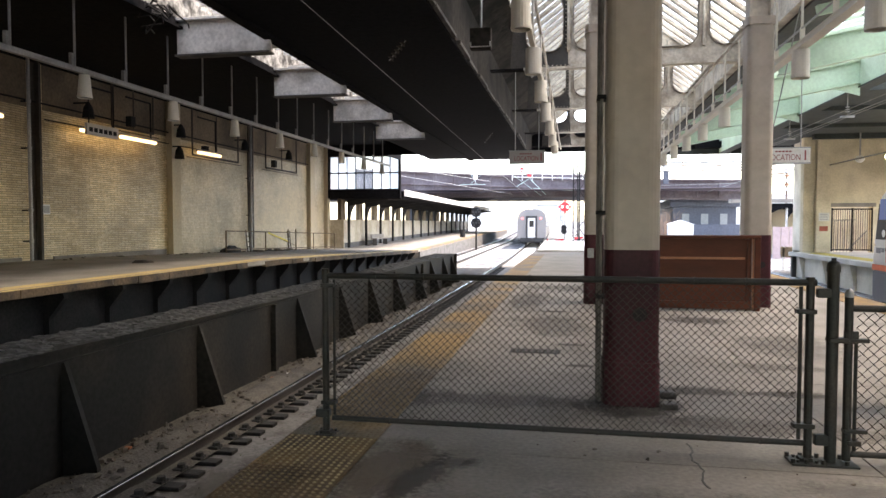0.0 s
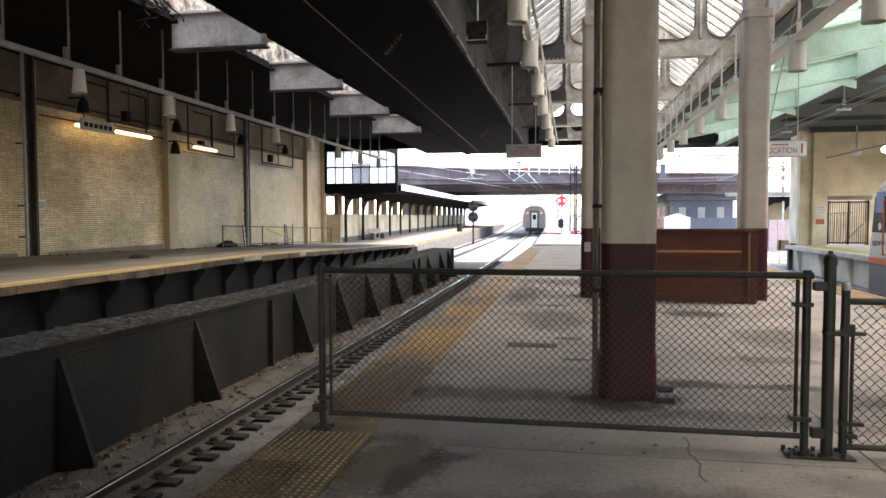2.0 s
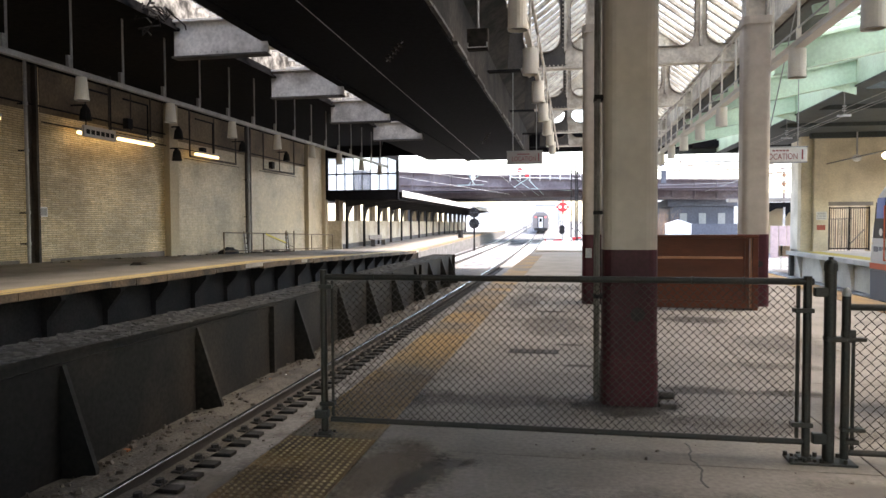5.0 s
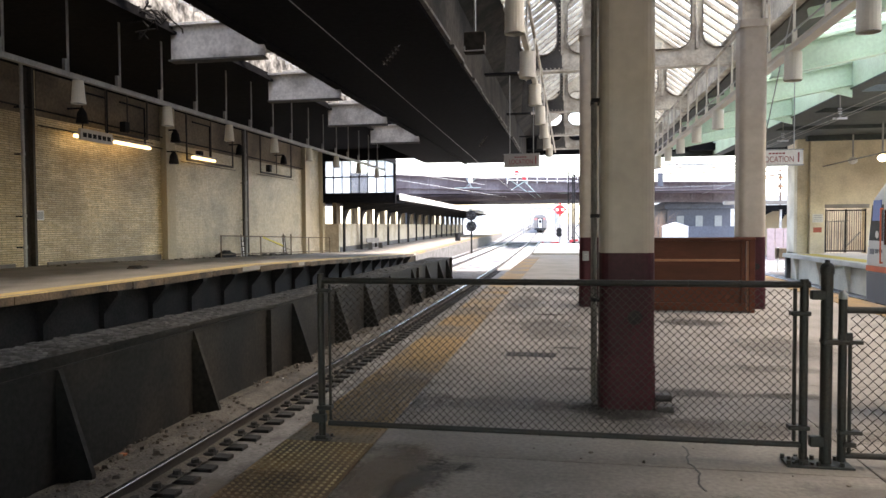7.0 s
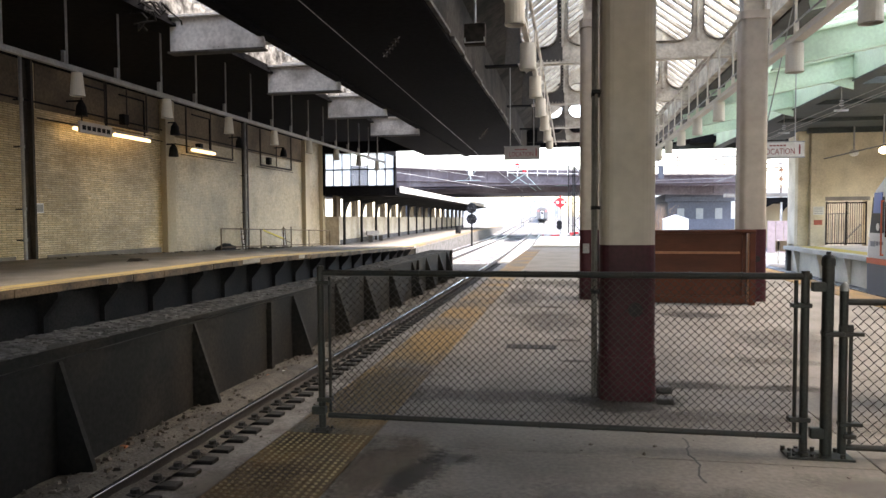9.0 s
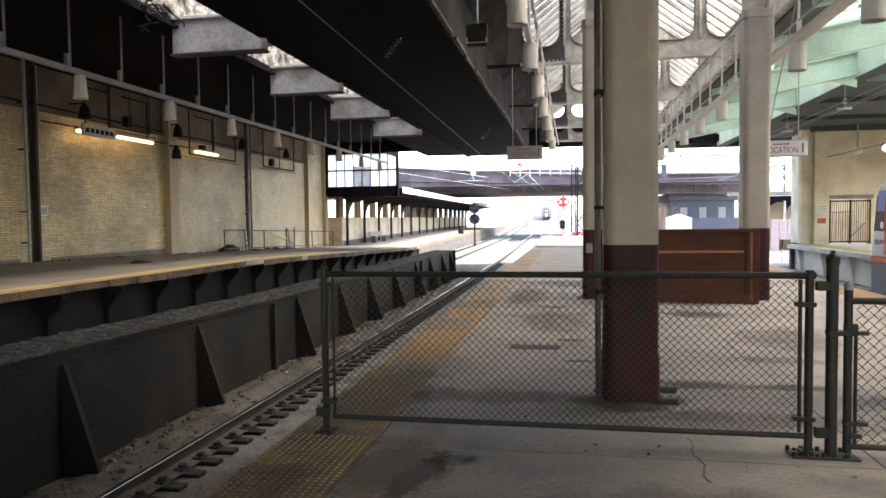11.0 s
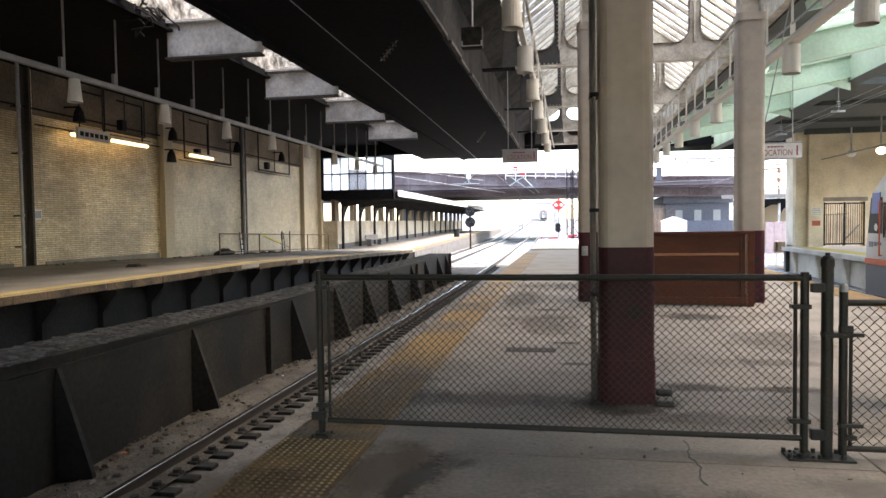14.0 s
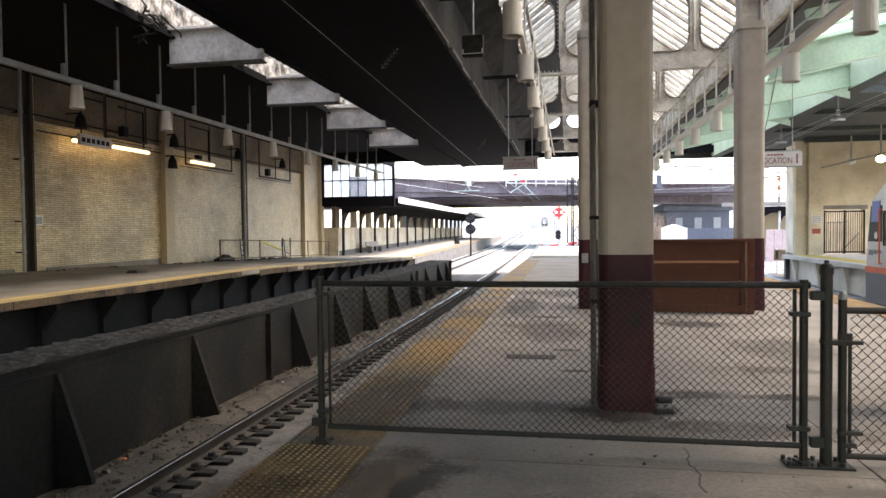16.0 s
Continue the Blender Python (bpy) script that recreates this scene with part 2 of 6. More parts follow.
def mesh(name, bm, mat, smooth=False):
    bmesh.ops.recalc_face_normals(bm, faces=bm.faces)
    me = bpy.data.meshes.new(name)
    bm.to_mesh(me)
    bm.free()
    me.materials.append(mat)
    if smooth:
        me.polygons.foreach_set("use_smooth", [True] * len(me.polygons))
    return me


def part(name, bm, mat, parent=None, label="", smooth=False):
    ob = new(name, mesh(name, bm, mat, smooth))
    if parent:
        ob.parent = parent
    if label:
        ob["label"] = label
    return ob


def thing(name, label, category, group="", kind="", at=(0, 0, 0)):
    ob = new(name)
    ob.location = at
    return tagged(ob, label, category, group, kind)


def single(name, bm, mat, label, category, group="", kind="", smooth=False):
    return tagged(part(name, bm, mat, smooth=smooth), label, category, group, kind)


def build(fn, *args):
    bm = bmesh.new()
    fn(bm, *args)
    return bm


def boxes(*rows, bevel=0.0):
    bm = bmesh.new()
    for r in rows:
        box(bm, *r, bevel=bevel)
    return bm


def rods(*rows, n=8):
    bm = bmesh.new()
    for a, b, r in rows:
        rod(bm, a, b, r, n)
    return bm


# ---- plan ----
Y0, Y1 = -24.0, 44.0          # the shed
EDGE_L, EDGE_R = -2.04, 5.86  # the platform that the camera stands on
RAIL_Z = -1.1
FAR_L = -10.3                 # edge of the far platform
WALL_L = -17.5


def bend(y):
    """How far the lines swing to the side beyond the shed."""
    if y < 30:
        return 0.0
    return -0.0004 * (y - 30) ** 2 if y < 60 else -0.36 - 0.024 * (y - 60)


def rise(y):
    """How far the lines climb beyond the bridge."""
    return 0.0 if y < 98 else 0.0155 * (min(y, 320) - 98)


def left_z(y):
    """Height of the far platform, which falls towards the shed's end and rises again."""
    if y < 22:
        return 0.3
    if y < 47:
        return 0.3 - 0.6 * (y - 22) / 25
    return min(0.05, -0.3 + 0.35 * (y - 47) / 45)


def ribbon(bm, stations, section):
    """Sweep a section (list of (x, z) by y) along y."""
    rings = [[bm.verts.new((x, y, z)) for x, z in section(y)] for y in stations]
    for a, b in zip(rings, rings[1:]):
        for i in range(len(a)):
            j = (i + 1) % len(a)
            bm.faces.new((a[i], a[j], b[j], b[i]))
    bm.faces.new(rings[0][::-1])
    bm.faces.new(rings[-1])


# ---- ground, tracks ----
bm = bmesh.new()
box(bm, -900, 900, -900, 3000, -3.0, -1.40)
single("ground", bm, PALE_BALLAST, "pale crushed stone ground outside the shed", "ground", kind="structure")
bm = bmesh.new()
ribbon(bm, [96, 98, 120, 160, 200, 260, 320, 600], lambda y: [(-34 + bend(y), -1.45), (26 + bend(y), -1.45), (20 + bend(y), RAIL_Z - 0.26 + rise(y)), (-28 + bend(y), RAIL_Z - 0.26 + rise(y))])
single("embankment", bm, PALE_BALLAST, "pale ballast embankment climbing beyond the bridge", "embankment", kind="structure")
bm = bmesh.new()
box(bm, -30, 30, Y0 - 2, 44.2, -1.40, -1.36)
single("trackbed", bm, DIRT, "dark dusty track bed under the shed", "track bed", kind="structure")

# dirt heaped between the girder and the rail
bm = bmesh.new()
rows_ = []
for i in range(150):
    y = Y0 + i * (Y1 - 10 - Y0) / 149
    row = []
    for j in range(15):
        x = -5.6 + j * 0.095
        h = -1.24 + 0.10 * math.exp(-((x + 5.0) / 0.28) ** 2) + 0.05 * noise.noise((x * 2.1, y * 0.9, 0)) + 0.025 * noise.noise((x * 8, y * 6, 3))
        row.append(bm.verts.new((x, y, h)))
    rows_.append(row)
for a, b in zip(rows_, rows_[1:]):
    for j in range(14):
        bm.faces.new((a[j], a[j + 1], b[j + 1], b[j]))
single("dirt_bank", bm, DIRT, "heaped grey-brown dirt and litter along the girder foot", "dirt", kind="stuff", smooth=True)
bm = bmesh.new()
box(bm, -4.5, EDGE_L + 0.35, Y0, Y1, -1.4, -1.30)
single("track_slab", bm, SLAB, "stained grey concrete track slab", "track slab", kind="structure")


def rail_section(c):
    def at(y):
        x = c + bend(y)
        z = RAIL_Z + rise(y)
        return [(x - 0.07, z - 0.17), (x + 0.07, z - 0.17), (x + 0.07, z - 0.155), (x + 0.012, z - 0.135), (x + 0.012, z - 0.045), (x + 0.036, z - 0.035),
                (x + 0.036, z - 0.006), (x - 0.036, z - 0.006), (x - 0.036, z - 0.035), (x - 0.012, z - 0.045), (x - 0.012, z - 0.135), (x - 0.07, z - 0.155)]
    return at


def track(label, centre, y0, y1, tie_from, tie_step, tie_to, mat):
    t = thing("railway_track", label, "railway track", "railway tracks", at=(0, 0, 0))
    st = [y0 + i * 4 for i in range(int((min(y1, 120) - y0) / 4))] + [min(y1, 120) + k * 20 for k in range(int(max(0, y1 - 120) / 20) + 1)]
    for s in (-0.7535, 0.7535):
        bm = bmesh.new()
        ribbon(bm, st, rail_section(centre + s))
        r = part("rail", bm, RAIL, t)
        bm = bmesh.new()
        ribbon(bm, st, lambda y: [(centre + s + bend(y) - 0.033, RAIL_Z + rise(y) - 0.0055), (centre + s + bend(y) + 0.033, RAIL_Z + rise(y) - 0.0055), (centre + s + bend(y) + 0.028, RAIL_Z + rise(y)), (centre + s + bend(y) - 0.028, RAIL_Z + rise(y))])
        part("rail_head", bm, RAILTOP, r, "bright worn running surface")
    bm = boxes((-1.28, 1.28, -0.09, 0.09, -0.15, 0.0), bevel=0.012)
    me = mesh("tie", bm, mat)
    y, n = tie_from, 0
    while y < tie_to and n < 160:
        ob = new("tie", me)
        ob.parent, ob.location = t, (centre + bend(y), y, RAIL_Z + rise(y) - 0.172)
        y += tie_step
        n += 1
    return t


TRACK_A, TRACK_B, TRACK_C = -3.765, -8.45, 9.45
track("polished steel rails of the departing line beside the platform", TRACK_A, Y0, 560, 45, 0.62, 110, CONCRETE_PALE)
track("steel rails of the middle line in pale ballast", TRACK_B, Y0, 560, 36, 0.62, 100, CONCRETE_PALE)
track("steel rails of the line where the train stands", TRACK_C, Y0, 300, 14, 0.62, 60, TIE)

bm = boxes((6.6, 11.5, Y0, 44.0, -1.5, -1.30))
single("track_ballast", bm, PALE_BALLAST, "grey ballast under the standing train", "ballast", kind="structure")
# fastenings of the near rail: a tie plate with a spring clip each
plates = thing("rail_fastenings", "black steel tie plates with clips along the near rail", "rail fastening", at=(0, 0, 0))
bm = bmesh.new()
box(bm, 0.02, 0.40, -0.08, 0.08, -0.03, 0.016, bevel=0.008)
box(bm, 0.05, 0.13, -0.05, 0.05, 0.012, 0.045, bevel=0.012)
rod(bm, (0.15, 0, 0.01), (0.15, 0, 0.10), 0.06, 8, 0.045)
box(bm, 0.08, 0.2, -0.075, 0.075, 0.012, 0.06, bevel=0.015)
box(bm, -0.30, 0.02, -0.075, 0.075, -0.03, 0.005, bevel=0.006)
me_plate = mesh("tie_plate", bm, TIE)
y = 2.0
while y < 43:
    ob = new("tie_plate", me_plate)
    ob.parent, ob.location = plates, (TRACK_A - 0.7535 + 0.04 + bend(y), y, RAIL_Z - 0.168)
    y += 0.39

# ---- the near platform ----
floor = thing("platform_floor", "worn grey concrete platform with stains and joints", "platform", kind="structure")
bm = bmesh.new()
ys = [Y0, -0.4, 4.6, 7.15, 12.1, 17.1, 22.0, 27.0, 32.0, 37.0, 44.0]
for a, b in zip(ys, ys[1:]):
    for xa, xb in ((-1.36, 1.88), (1.88, EDGE_R - 0.68)):
        slab = bmesh.new()
        box(slab, xa + 0.004, xb - 0.004, a + 0.004, b - 0.004, -0.14, 0.0, bevel=0.006)
        part("slab", slab, CONCRETE, floor)
for xa, xb in ((EDGE_L, -1.36), (EDGE_R - 0.68, EDGE_R)):
    part("edge_beam", boxes((xa, xb, Y0, 44.0, -0.22, -0.006), bevel=0.01), CONCRETE, floor)
part("base", boxes((EDGE_L + 0.2, EDGE_R - 0.2, Y0, 44.0, -0.4, -0.13)), DARK_CONCRETE, floor)
for xa in (EDGE_L + 0.35, EDGE_R - 0.6):
    part("platform_wall", boxes((xa, xa + 0.25, Y0, 44.0, -1.5, -0.22)), DARK_CONCRETE, floor)
# outer end: sunlight painted in as concrete far paler than the slabs
bm = bmesh.new()
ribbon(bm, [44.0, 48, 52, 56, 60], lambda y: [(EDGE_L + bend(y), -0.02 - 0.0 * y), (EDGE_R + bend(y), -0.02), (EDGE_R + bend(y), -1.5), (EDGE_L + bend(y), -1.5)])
part("outer_end", bm, CONCRETE_PALE, floor, "concrete platform end, sunlight put into its pale colour")


def tactile(x0, x1, y0, y1, domes, mat, dome_mat):
    t = thing("tactile_strip", "worn yellow tactile strip with raised domes, scuffed and dirty", "tactile paving", "tactile strips")
    y = y0
    k = 0
    while y < y1 - 0.01:
        ye = min(y + 0.914, y1)
        part("panel", boxes((x0 + 0.003, x1 - 0.003, y + 0.003, ye - 0.003, -0.006, 0.008), bevel=0.003), mat, t)
        y = ye
    vs, fs = [], []
    y = y0 + 0.03
    while y < min(y1, domes):
        x = x0 + 0.035
        while x < x1 - 0.02:
            b = len(vs)
            for r, z in ((0.0135, 0.008), (0.008, 0.0145)):
                for q in range(6):
                    vs.append((x + r * math.cos(q * math.pi / 3), y + r * math.sin(q * math.pi / 3), z))
            for q in range(6):
                fs.append((b + q, b + (q + 1) % 6, b + 6 + (q + 1) % 6, b + 6 + q))
            fs.append(tuple(b + 6 + q for q in range(6)))
            x += 0.0495
        y += 0.0495
    me = bpy.data.meshes.new("dome_surface")
    me.from_pydata(vs, [], fs)
    me.materials.append(dome_mat)
    ob = tagged(new("dome_surface", me), kind="stuff")
    ob.parent = t


DOME = material("rubbed_dome_tops", (0.46, 0.36, 0.19), 0.7, 0, 0.3, 2.0, 45, 0.0, (0.20, 0.14, 0.075), 0.7)
tactile(EDGE_L + 0.01, -1.365, 1.9, 4.74, 5, YELLOW, DOME)
tactile(EDGE_L + 0.01, -1.365, 4.74, 34.0, 13, YELLOW_WORN, YELLOW_WORN)
tactile(EDGE_R - 0.675, EDGE_R - 0.01, 2.0, 34.0, 0, YELLOW, DOME)

def soft_patch(name, color, strength, rough=0.7):
    """A stain or painted shade that thins out to nothing along a ragged edge."""
    m = material(name, color, rough, 0, 0.3, 5, 50, 0.1)
    nt = m.node_tree
    tc, sep = nt.nodes.new("ShaderNodeTexCoord"), nt.nodes.new("ShaderNodeSeparateXYZ")
    nt.links.new(tc.outputs["Generated"], sep.inputs[0])

    def op(kind, p, q=None):
        n = nt.nodes.new("ShaderNodeMath")
        n.operation = kind
        for i, v in enumerate((p, q)):
            if v is None:
                continue
            if isinstance(v, (int, float)):
                n.inputs[i].default_value = v
            else:
                nt.links.new(v, n.inputs[i])
        return n.outputs[0]
    dx, dy = op("SUBTRACT", sep.outputs["X"], 0.5), op("SUBTRACT", sep.outputs["Y"], 0.5)
    dist = op("SQRT", op("ADD", op("MULTIPLY", dx, dx), op("MULTIPLY", dy, dy)))
    geo, nz, fine = nt.nodes.new("ShaderNodeNewGeometry"), nt.nodes.new("ShaderNodeTexNoise"), nt.nodes.new("ShaderNodeTexNoise")
    nz.inputs["Scale"].default_value, nz.inputs["Detail"].default_value = 3.5, 5.0
    fine.inputs["Scale"].default_value, fine.inputs["Detail"].default_value = 28.0, 3.0
    nt.links.new(geo.outputs["Position"], nz.inputs["Vector"])
    nt.links.new(geo.outputs["Position"], fine.inputs["Vector"])
    edge = op("ADD", op("MULTIPLY", op("SUBTRACT", nz.outputs[0], 0.5), 1.7), op("MULTIPLY", op("SUBTRACT", fine.outputs[0], 0.5), 0.9))
    mr = nt.nodes.new("ShaderNodeMapRange")
    mr.interpolation_type = "SMOOTHSTEP"
    mr.inputs["From Min"].default_value, mr.inputs["From Max"].default_value = 0.44, 0.16
    mr.inputs["To Max"].default_value = strength
    rim = op("SUBTRACT", 1.0, op("MULTIPLY", op("MAXIMUM", op("SUBTRACT", dist, 0.36), 0.0), 9.0))
    nt.links.new(op("MAXIMUM", op("MULTIPLY", dist, op("ADD", 1.0, op("MULTIPLY", edge, rim))), op("MULTIPLY", op("SUBTRACT", dist, 0.4), 5.0)), mr.inputs[0])
    near = nt.nodes.new("ShaderNodeMixShader")
    tr = nt.nodes.new("ShaderNodeBsdfTransparent")
    nt.links.new(mr.outputs[0], near.inputs[0])
    nt.links.new(tr.outputs[0], near.inputs[1])
    nt.links.new(nt.nodes["Principled BSDF"].outputs[0], near.inputs[2])
    nt.links.new(near.outputs[0], nt.nodes["Material Output"].inputs[0])
    return m


SOFT_DARK = soft_patch("oil_and_shade", (0.062, 0.058, 0.052), 0.6)
SOFT_SCUFF_SHADE = soft_patch("scuffing_and_shade", (0.14, 0.128, 0.112), 0.4)
SOFT_RUST = soft_patch("rust_wash", (0.20, 0.138, 0.08), 0.5)


# stains, painted shade, drain grate, crack
def blot(name, label, cx, cy, rx, ry, turn=0.0, z=0.0025, mat=None):
    bm = bmesh.new()
    bm.faces.new([bm.verts.new((x_, y_, 0)) for x_, y_ in ((-rx, -ry), (rx, -ry), (rx, ry), (-rx, ry))])
    ob = single(name, bm, mat or SOFT_DARK, label, "stain", "stains on the platform", "stuff")
    ob.matrix_world = pose(cx, cy, z, 0, 0, turn)


# ---- the girder between the tracks ----
GX = -5.45
girder = thing("plate_girder", "sooty riveted steel plate girder between the tracks", "girder")
part("web", boxes((GX - 0.08, GX - 0.04, Y0, 32.0, -1.36, 0.03)), GIRDER, girder)
def girder_z(y):
    """The girder's top, which falls gently from the near end."""
    return 0.085 + 0.014 * max(0.0, 13.0 - max(y, 1.0))


bm = bmesh.new()
ribbon(bm, [Y0, 1.0, 4.0, 8.0, 13.0, 32.0], lambda y: [(GX - 0.92, girder_z(y) - 0.04), (GX, girder_z(y) - 0.04), (GX, girder_z(y)), (GX - 0.92, girder_z(y))])
part("top_flange", bm, GIRDER, girder)
bm = bmesh.new()
ribbon(bm, [Y0, 1.0, 4.0, 8.0, 13.0], lambda y: [(GX - 0.078, 0.0), (GX - 0.042, 0.0), (GX - 0.042, girder_z(y) - 0.041), (GX - 0.078, girder_z(y) - 0.041)])
part("web_top", bm, GIRDER, girder)
part("back_web", boxes((GX - 0.9, GX - 0.86, Y0, 32.0, -1.36, 0.04)), GIRDER, girder)
part("flange_angle", boxes((GX - 0.04, GX + 0.0, Y0, 32.0, 0.02, 0.042), (GX - 0.04, GX - 0.025, Y0, 32.0, -0.1, 0.02)), GIRDER, girder)
part("end_plate", boxes((GX - 1.0, GX + 0.1, 32.0, 32.05, -1.36, 0.085)), GIRDER, girder)
bm = bmesh.new()
prism(bm, [(GX - 0.04, 0.02), (GX - 0.0, 0.02), (GX + 0.38, -1.12), (GX + 0.38, -1.32), (GX - 0.04, -1.32)], "y", -0.03, 0.03)
me_gusset = mesh("gusset", bm, GIRDER)
for y in (-1.7, 1.05, 3.8, 6.55, 9.33, 13.1, 15.7, 18.1, 20.8, 23.9, 26.4, 29.0, 31.0):
    ob = new("gusset", me_gusset)
    ob.parent, ob.location = girder, (0, y + 0.12, 0)
bm = boxes((GX - 0.04, GX + 0.06, -0.06, 0.06, -1.3, 0.03))
me_st = mesh("stiffener", bm, GIRDER)
for y in (2.4, 12.05, 24.9):
    ob = new("stiffener", me_st)
    ob.parent, ob.location = girder, (0, y, 0)
vs, fs = [], []
rnd = random.Random(5)


def scrap(x, y, z, s, flat=1.0):
    b = len(vs)
    a = rnd.uniform(0, 6.3)
    w, d, h = s * rnd.uniform(0.6, 1.5), s * rnd.uniform(0.5, 1.2), s * rnd.uniform(0.25, 0.8) * flat
    for dx, dy, dz in ((-1, -1, 0), (1, -1, 0), (1, 1, 0), (-1, 1, 0), (-0.7, -0.7, 1), (0.6, -0.8, 0.9), (0.7, 0.6, 1), (-0.6, 0.7, 0.7)):
        jx, jy = dx * w / 2 * rnd.uniform(0.7, 1.2), dy * d / 2 * rnd.uniform(0.7, 1.2)
        vs.append((x + jx * math.cos(a) - jy * math.sin(a), y + jx * math.sin(a) + jy * math.cos(a), z + dz * h))
    for f in ((0, 1, 5, 4), (1, 2, 6, 5), (2, 3, 7, 6), (3, 0, 4, 7), (4, 5, 6, 7)):
        fs.append(tuple(b + i for i in f))


def flush(name, label, mat, parent=None):
    global vs, fs
    me = bpy.data.meshes.new(name)
    me.from_pydata(vs, [], fs)
    me.materials.append(mat)
    ob = tagged(new(name, me), label, "litter", kind="stuff")
    vs, fs = [], []
    return ob


for i in range(3600):
    y = 3 + 29 * rnd.random() ** 1.5
    scrap(GX - rnd.uniform(0.02, 0.9), y, girder_z(y) - 0.002, rnd.choice((0.02, 0.03, 0.05, 0.08, 0.12)), 0.3)
flush("girder_rubble", "loose grey grit and rubble on the girder's top", material("girder_grit", (0.085, 0.082, 0.076), 0.9, 0, 0.3, 3, 30, 0.2, island=0.4))
for i in range(900):
    y = 4 + 26 * rnd.random() ** 1.4
    x = rnd.uniform(-5.5, -4.72)
    scrap(x, y, -1.22 + 0.07 * math.exp(-((x + 5.0) / 0.3) ** 2), rnd.choice((0.015, 0.02, 0.03, 0.04, 0.07)))
flush("track_litter", "small stones, leaves and litter on the dirt", LITTER)
for i in range(420):
    y = 3 + 26 * rnd.random() ** 1.3
    scrap(rnd.uniform(-4.3, -2.3), y, -1.30, rnd.choice((0.015, 0.02, 0.035)))
flush("slab_litter", "grit and litter on the track slab", LITTER)

BRICK_PAINTED = brick_material("painted_brick", (0.62, 0.53, 0.375), (0.90, 0.88, 0.84), (0.72, 0.68, 0.62), (0.36, 0.31, 0.22), 0.75)
BROWN_STEEL = material("dark_brown_steel", (0.045, 0.037, 0.03), 0.7, 0, 0.3, 2, 15, 0.2, (0.08, 0.06, 0.045), 0.4)
BROWN = material("brown_mottled_surface", (0.21, 0.16, 0.105), 0.8, 0, 0.3, 0.5, 10, 0.2, (0.10, 0.077, 0.053), 0.85)
# ---- far platform and wall ----
farp = thing("far_platform", "dusty concrete platform with a yellow edge across the tracks", "platform", kind="structure")
st = [Y0, 4, 10, 16, 22, 26, 30, 34, 38, 42, 47]
bm = bmesh.new()
ribbon(bm, st, lambda y: [(FAR_L + 0.0 + bend(y), left_z(y)), (FAR_L + bend(y), left_z(y) - 0.17), (WALL_L - 0.2, left_z(y) - 0.17), (WALL_L - 0.2, left_z(y))])
part("slab", bm, FAR_CONCRETE, farp)
bm = bmesh.new()
ribbon(bm, st, lambda y: [(FAR_L - 0.03 + bend(y), left_z(y) + 0.004), (FAR_L + 0.006 + bend(y), left_z(y) - 0.012), (FAR_L + 0.006 + bend(y), left_z(y) - 0.03), (FAR_L - 0.42 + bend(y), left_z(y) - 0.03), (FAR_L - 0.42 + bend(y), left_z(y) + 0.004)])
part("yellow_edge", bm, YELLOW_LINE, farp, "worn yellow painted platform edge")
re_ = random.Random(31)
EDGE_BROWN = material("broken_brown_edge", (0.12, 0.082, 0.05), 0.85, 0, 0.4, 2.0, 18, 0.3, (0.035, 0.028, 0.022), 0.9)
y = -4.0
while y < 46:
    ln = re_.uniform(0.5, 1.7)
    part("nosing", boxes((FAR_L - 0.12 + bend(y), FAR_L + 0.02 + re_.uniform(-0.025, 0.02) + bend(y), y, y + ln - 0.012, left_z(y + ln) - 0.19 - re_.uniform(0, 0.03), left_z(y + ln) - 0.032), bevel=0.012), EDGE_BROWN, farp, "chipped brown edge")
    y += ln
bm = bmesh.new()
ribbon(bm, st, lambda y: [(FAR_L - 0.55 + bend(y), left_z(y) - 0.17), (FAR_L - 0.55 + bend(y), -1.4), (FAR_L - 0.8, -1.4), (FAR_L - 0.8, left_z(y) - 0.17)])
part("fascia", bm, BLACK_STEEL, farp, "sooty steel fascia under the platform edge")
bm = bmesh.new()
prism(bm, [(-0.55, -0.18), (-0.06, -0.18), (-0.06, -0.32), (-0.42, -0.75), (-0.42, -1.5), (-0.55, -1.5)], "y", -0.07, 0.07)
prism(bm, [(-0.5, -0.18), (-0.02, -0.18), (-0.02, -0.24), (-0.5, -0.24)], "y", -0.14, 0.14)
me_br = mesh("bracket", bm, BLACK_STEEL)
for i in range(22):
    y = 5.0 + i * 1.93
    ob = new("bracket", me_br)
    ob.parent, ob.location = farp, (FAR_L + bend(y), y, left_z(y))
far_st = [47 + 5 * i for i in range(20)]
bm = bmesh.new()
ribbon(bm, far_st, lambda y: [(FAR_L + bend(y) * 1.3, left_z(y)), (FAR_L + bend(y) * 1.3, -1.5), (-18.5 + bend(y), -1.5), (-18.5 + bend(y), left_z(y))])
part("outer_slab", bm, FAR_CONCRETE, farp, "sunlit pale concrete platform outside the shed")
bm = bmesh.new()
ribbon(bm, far_st, lambda y: [(FAR_L + 0.01 + bend(y) * 1.3, left_z(y) + 0.006), (FAR_L + 0.01 + bend(y) * 1.3, left_z(y) - 0.14), (FAR_L - 0.5 + bend(y) * 1.3, left_z(y) - 0.14), (FAR_L - 0.5 + bend(y) * 1.3, left_z(y) + 0.006)])
part("outer_edge", bm, YELLOW_WORN, farp)
bm = bmesh.new()
ribbon(bm, far_st, lambda y: [(FAR_L + 0.03 + bend(y) * 1.3, left_z(y) - 0.16), (FAR_L + 0.03 + bend(y) * 1.3, -1.45), (FAR_L - 0.1 + bend(y) * 1.3, -1.45), (FAR_L - 0.1 + bend(y) * 1.3, left_z(y) - 0.16)])
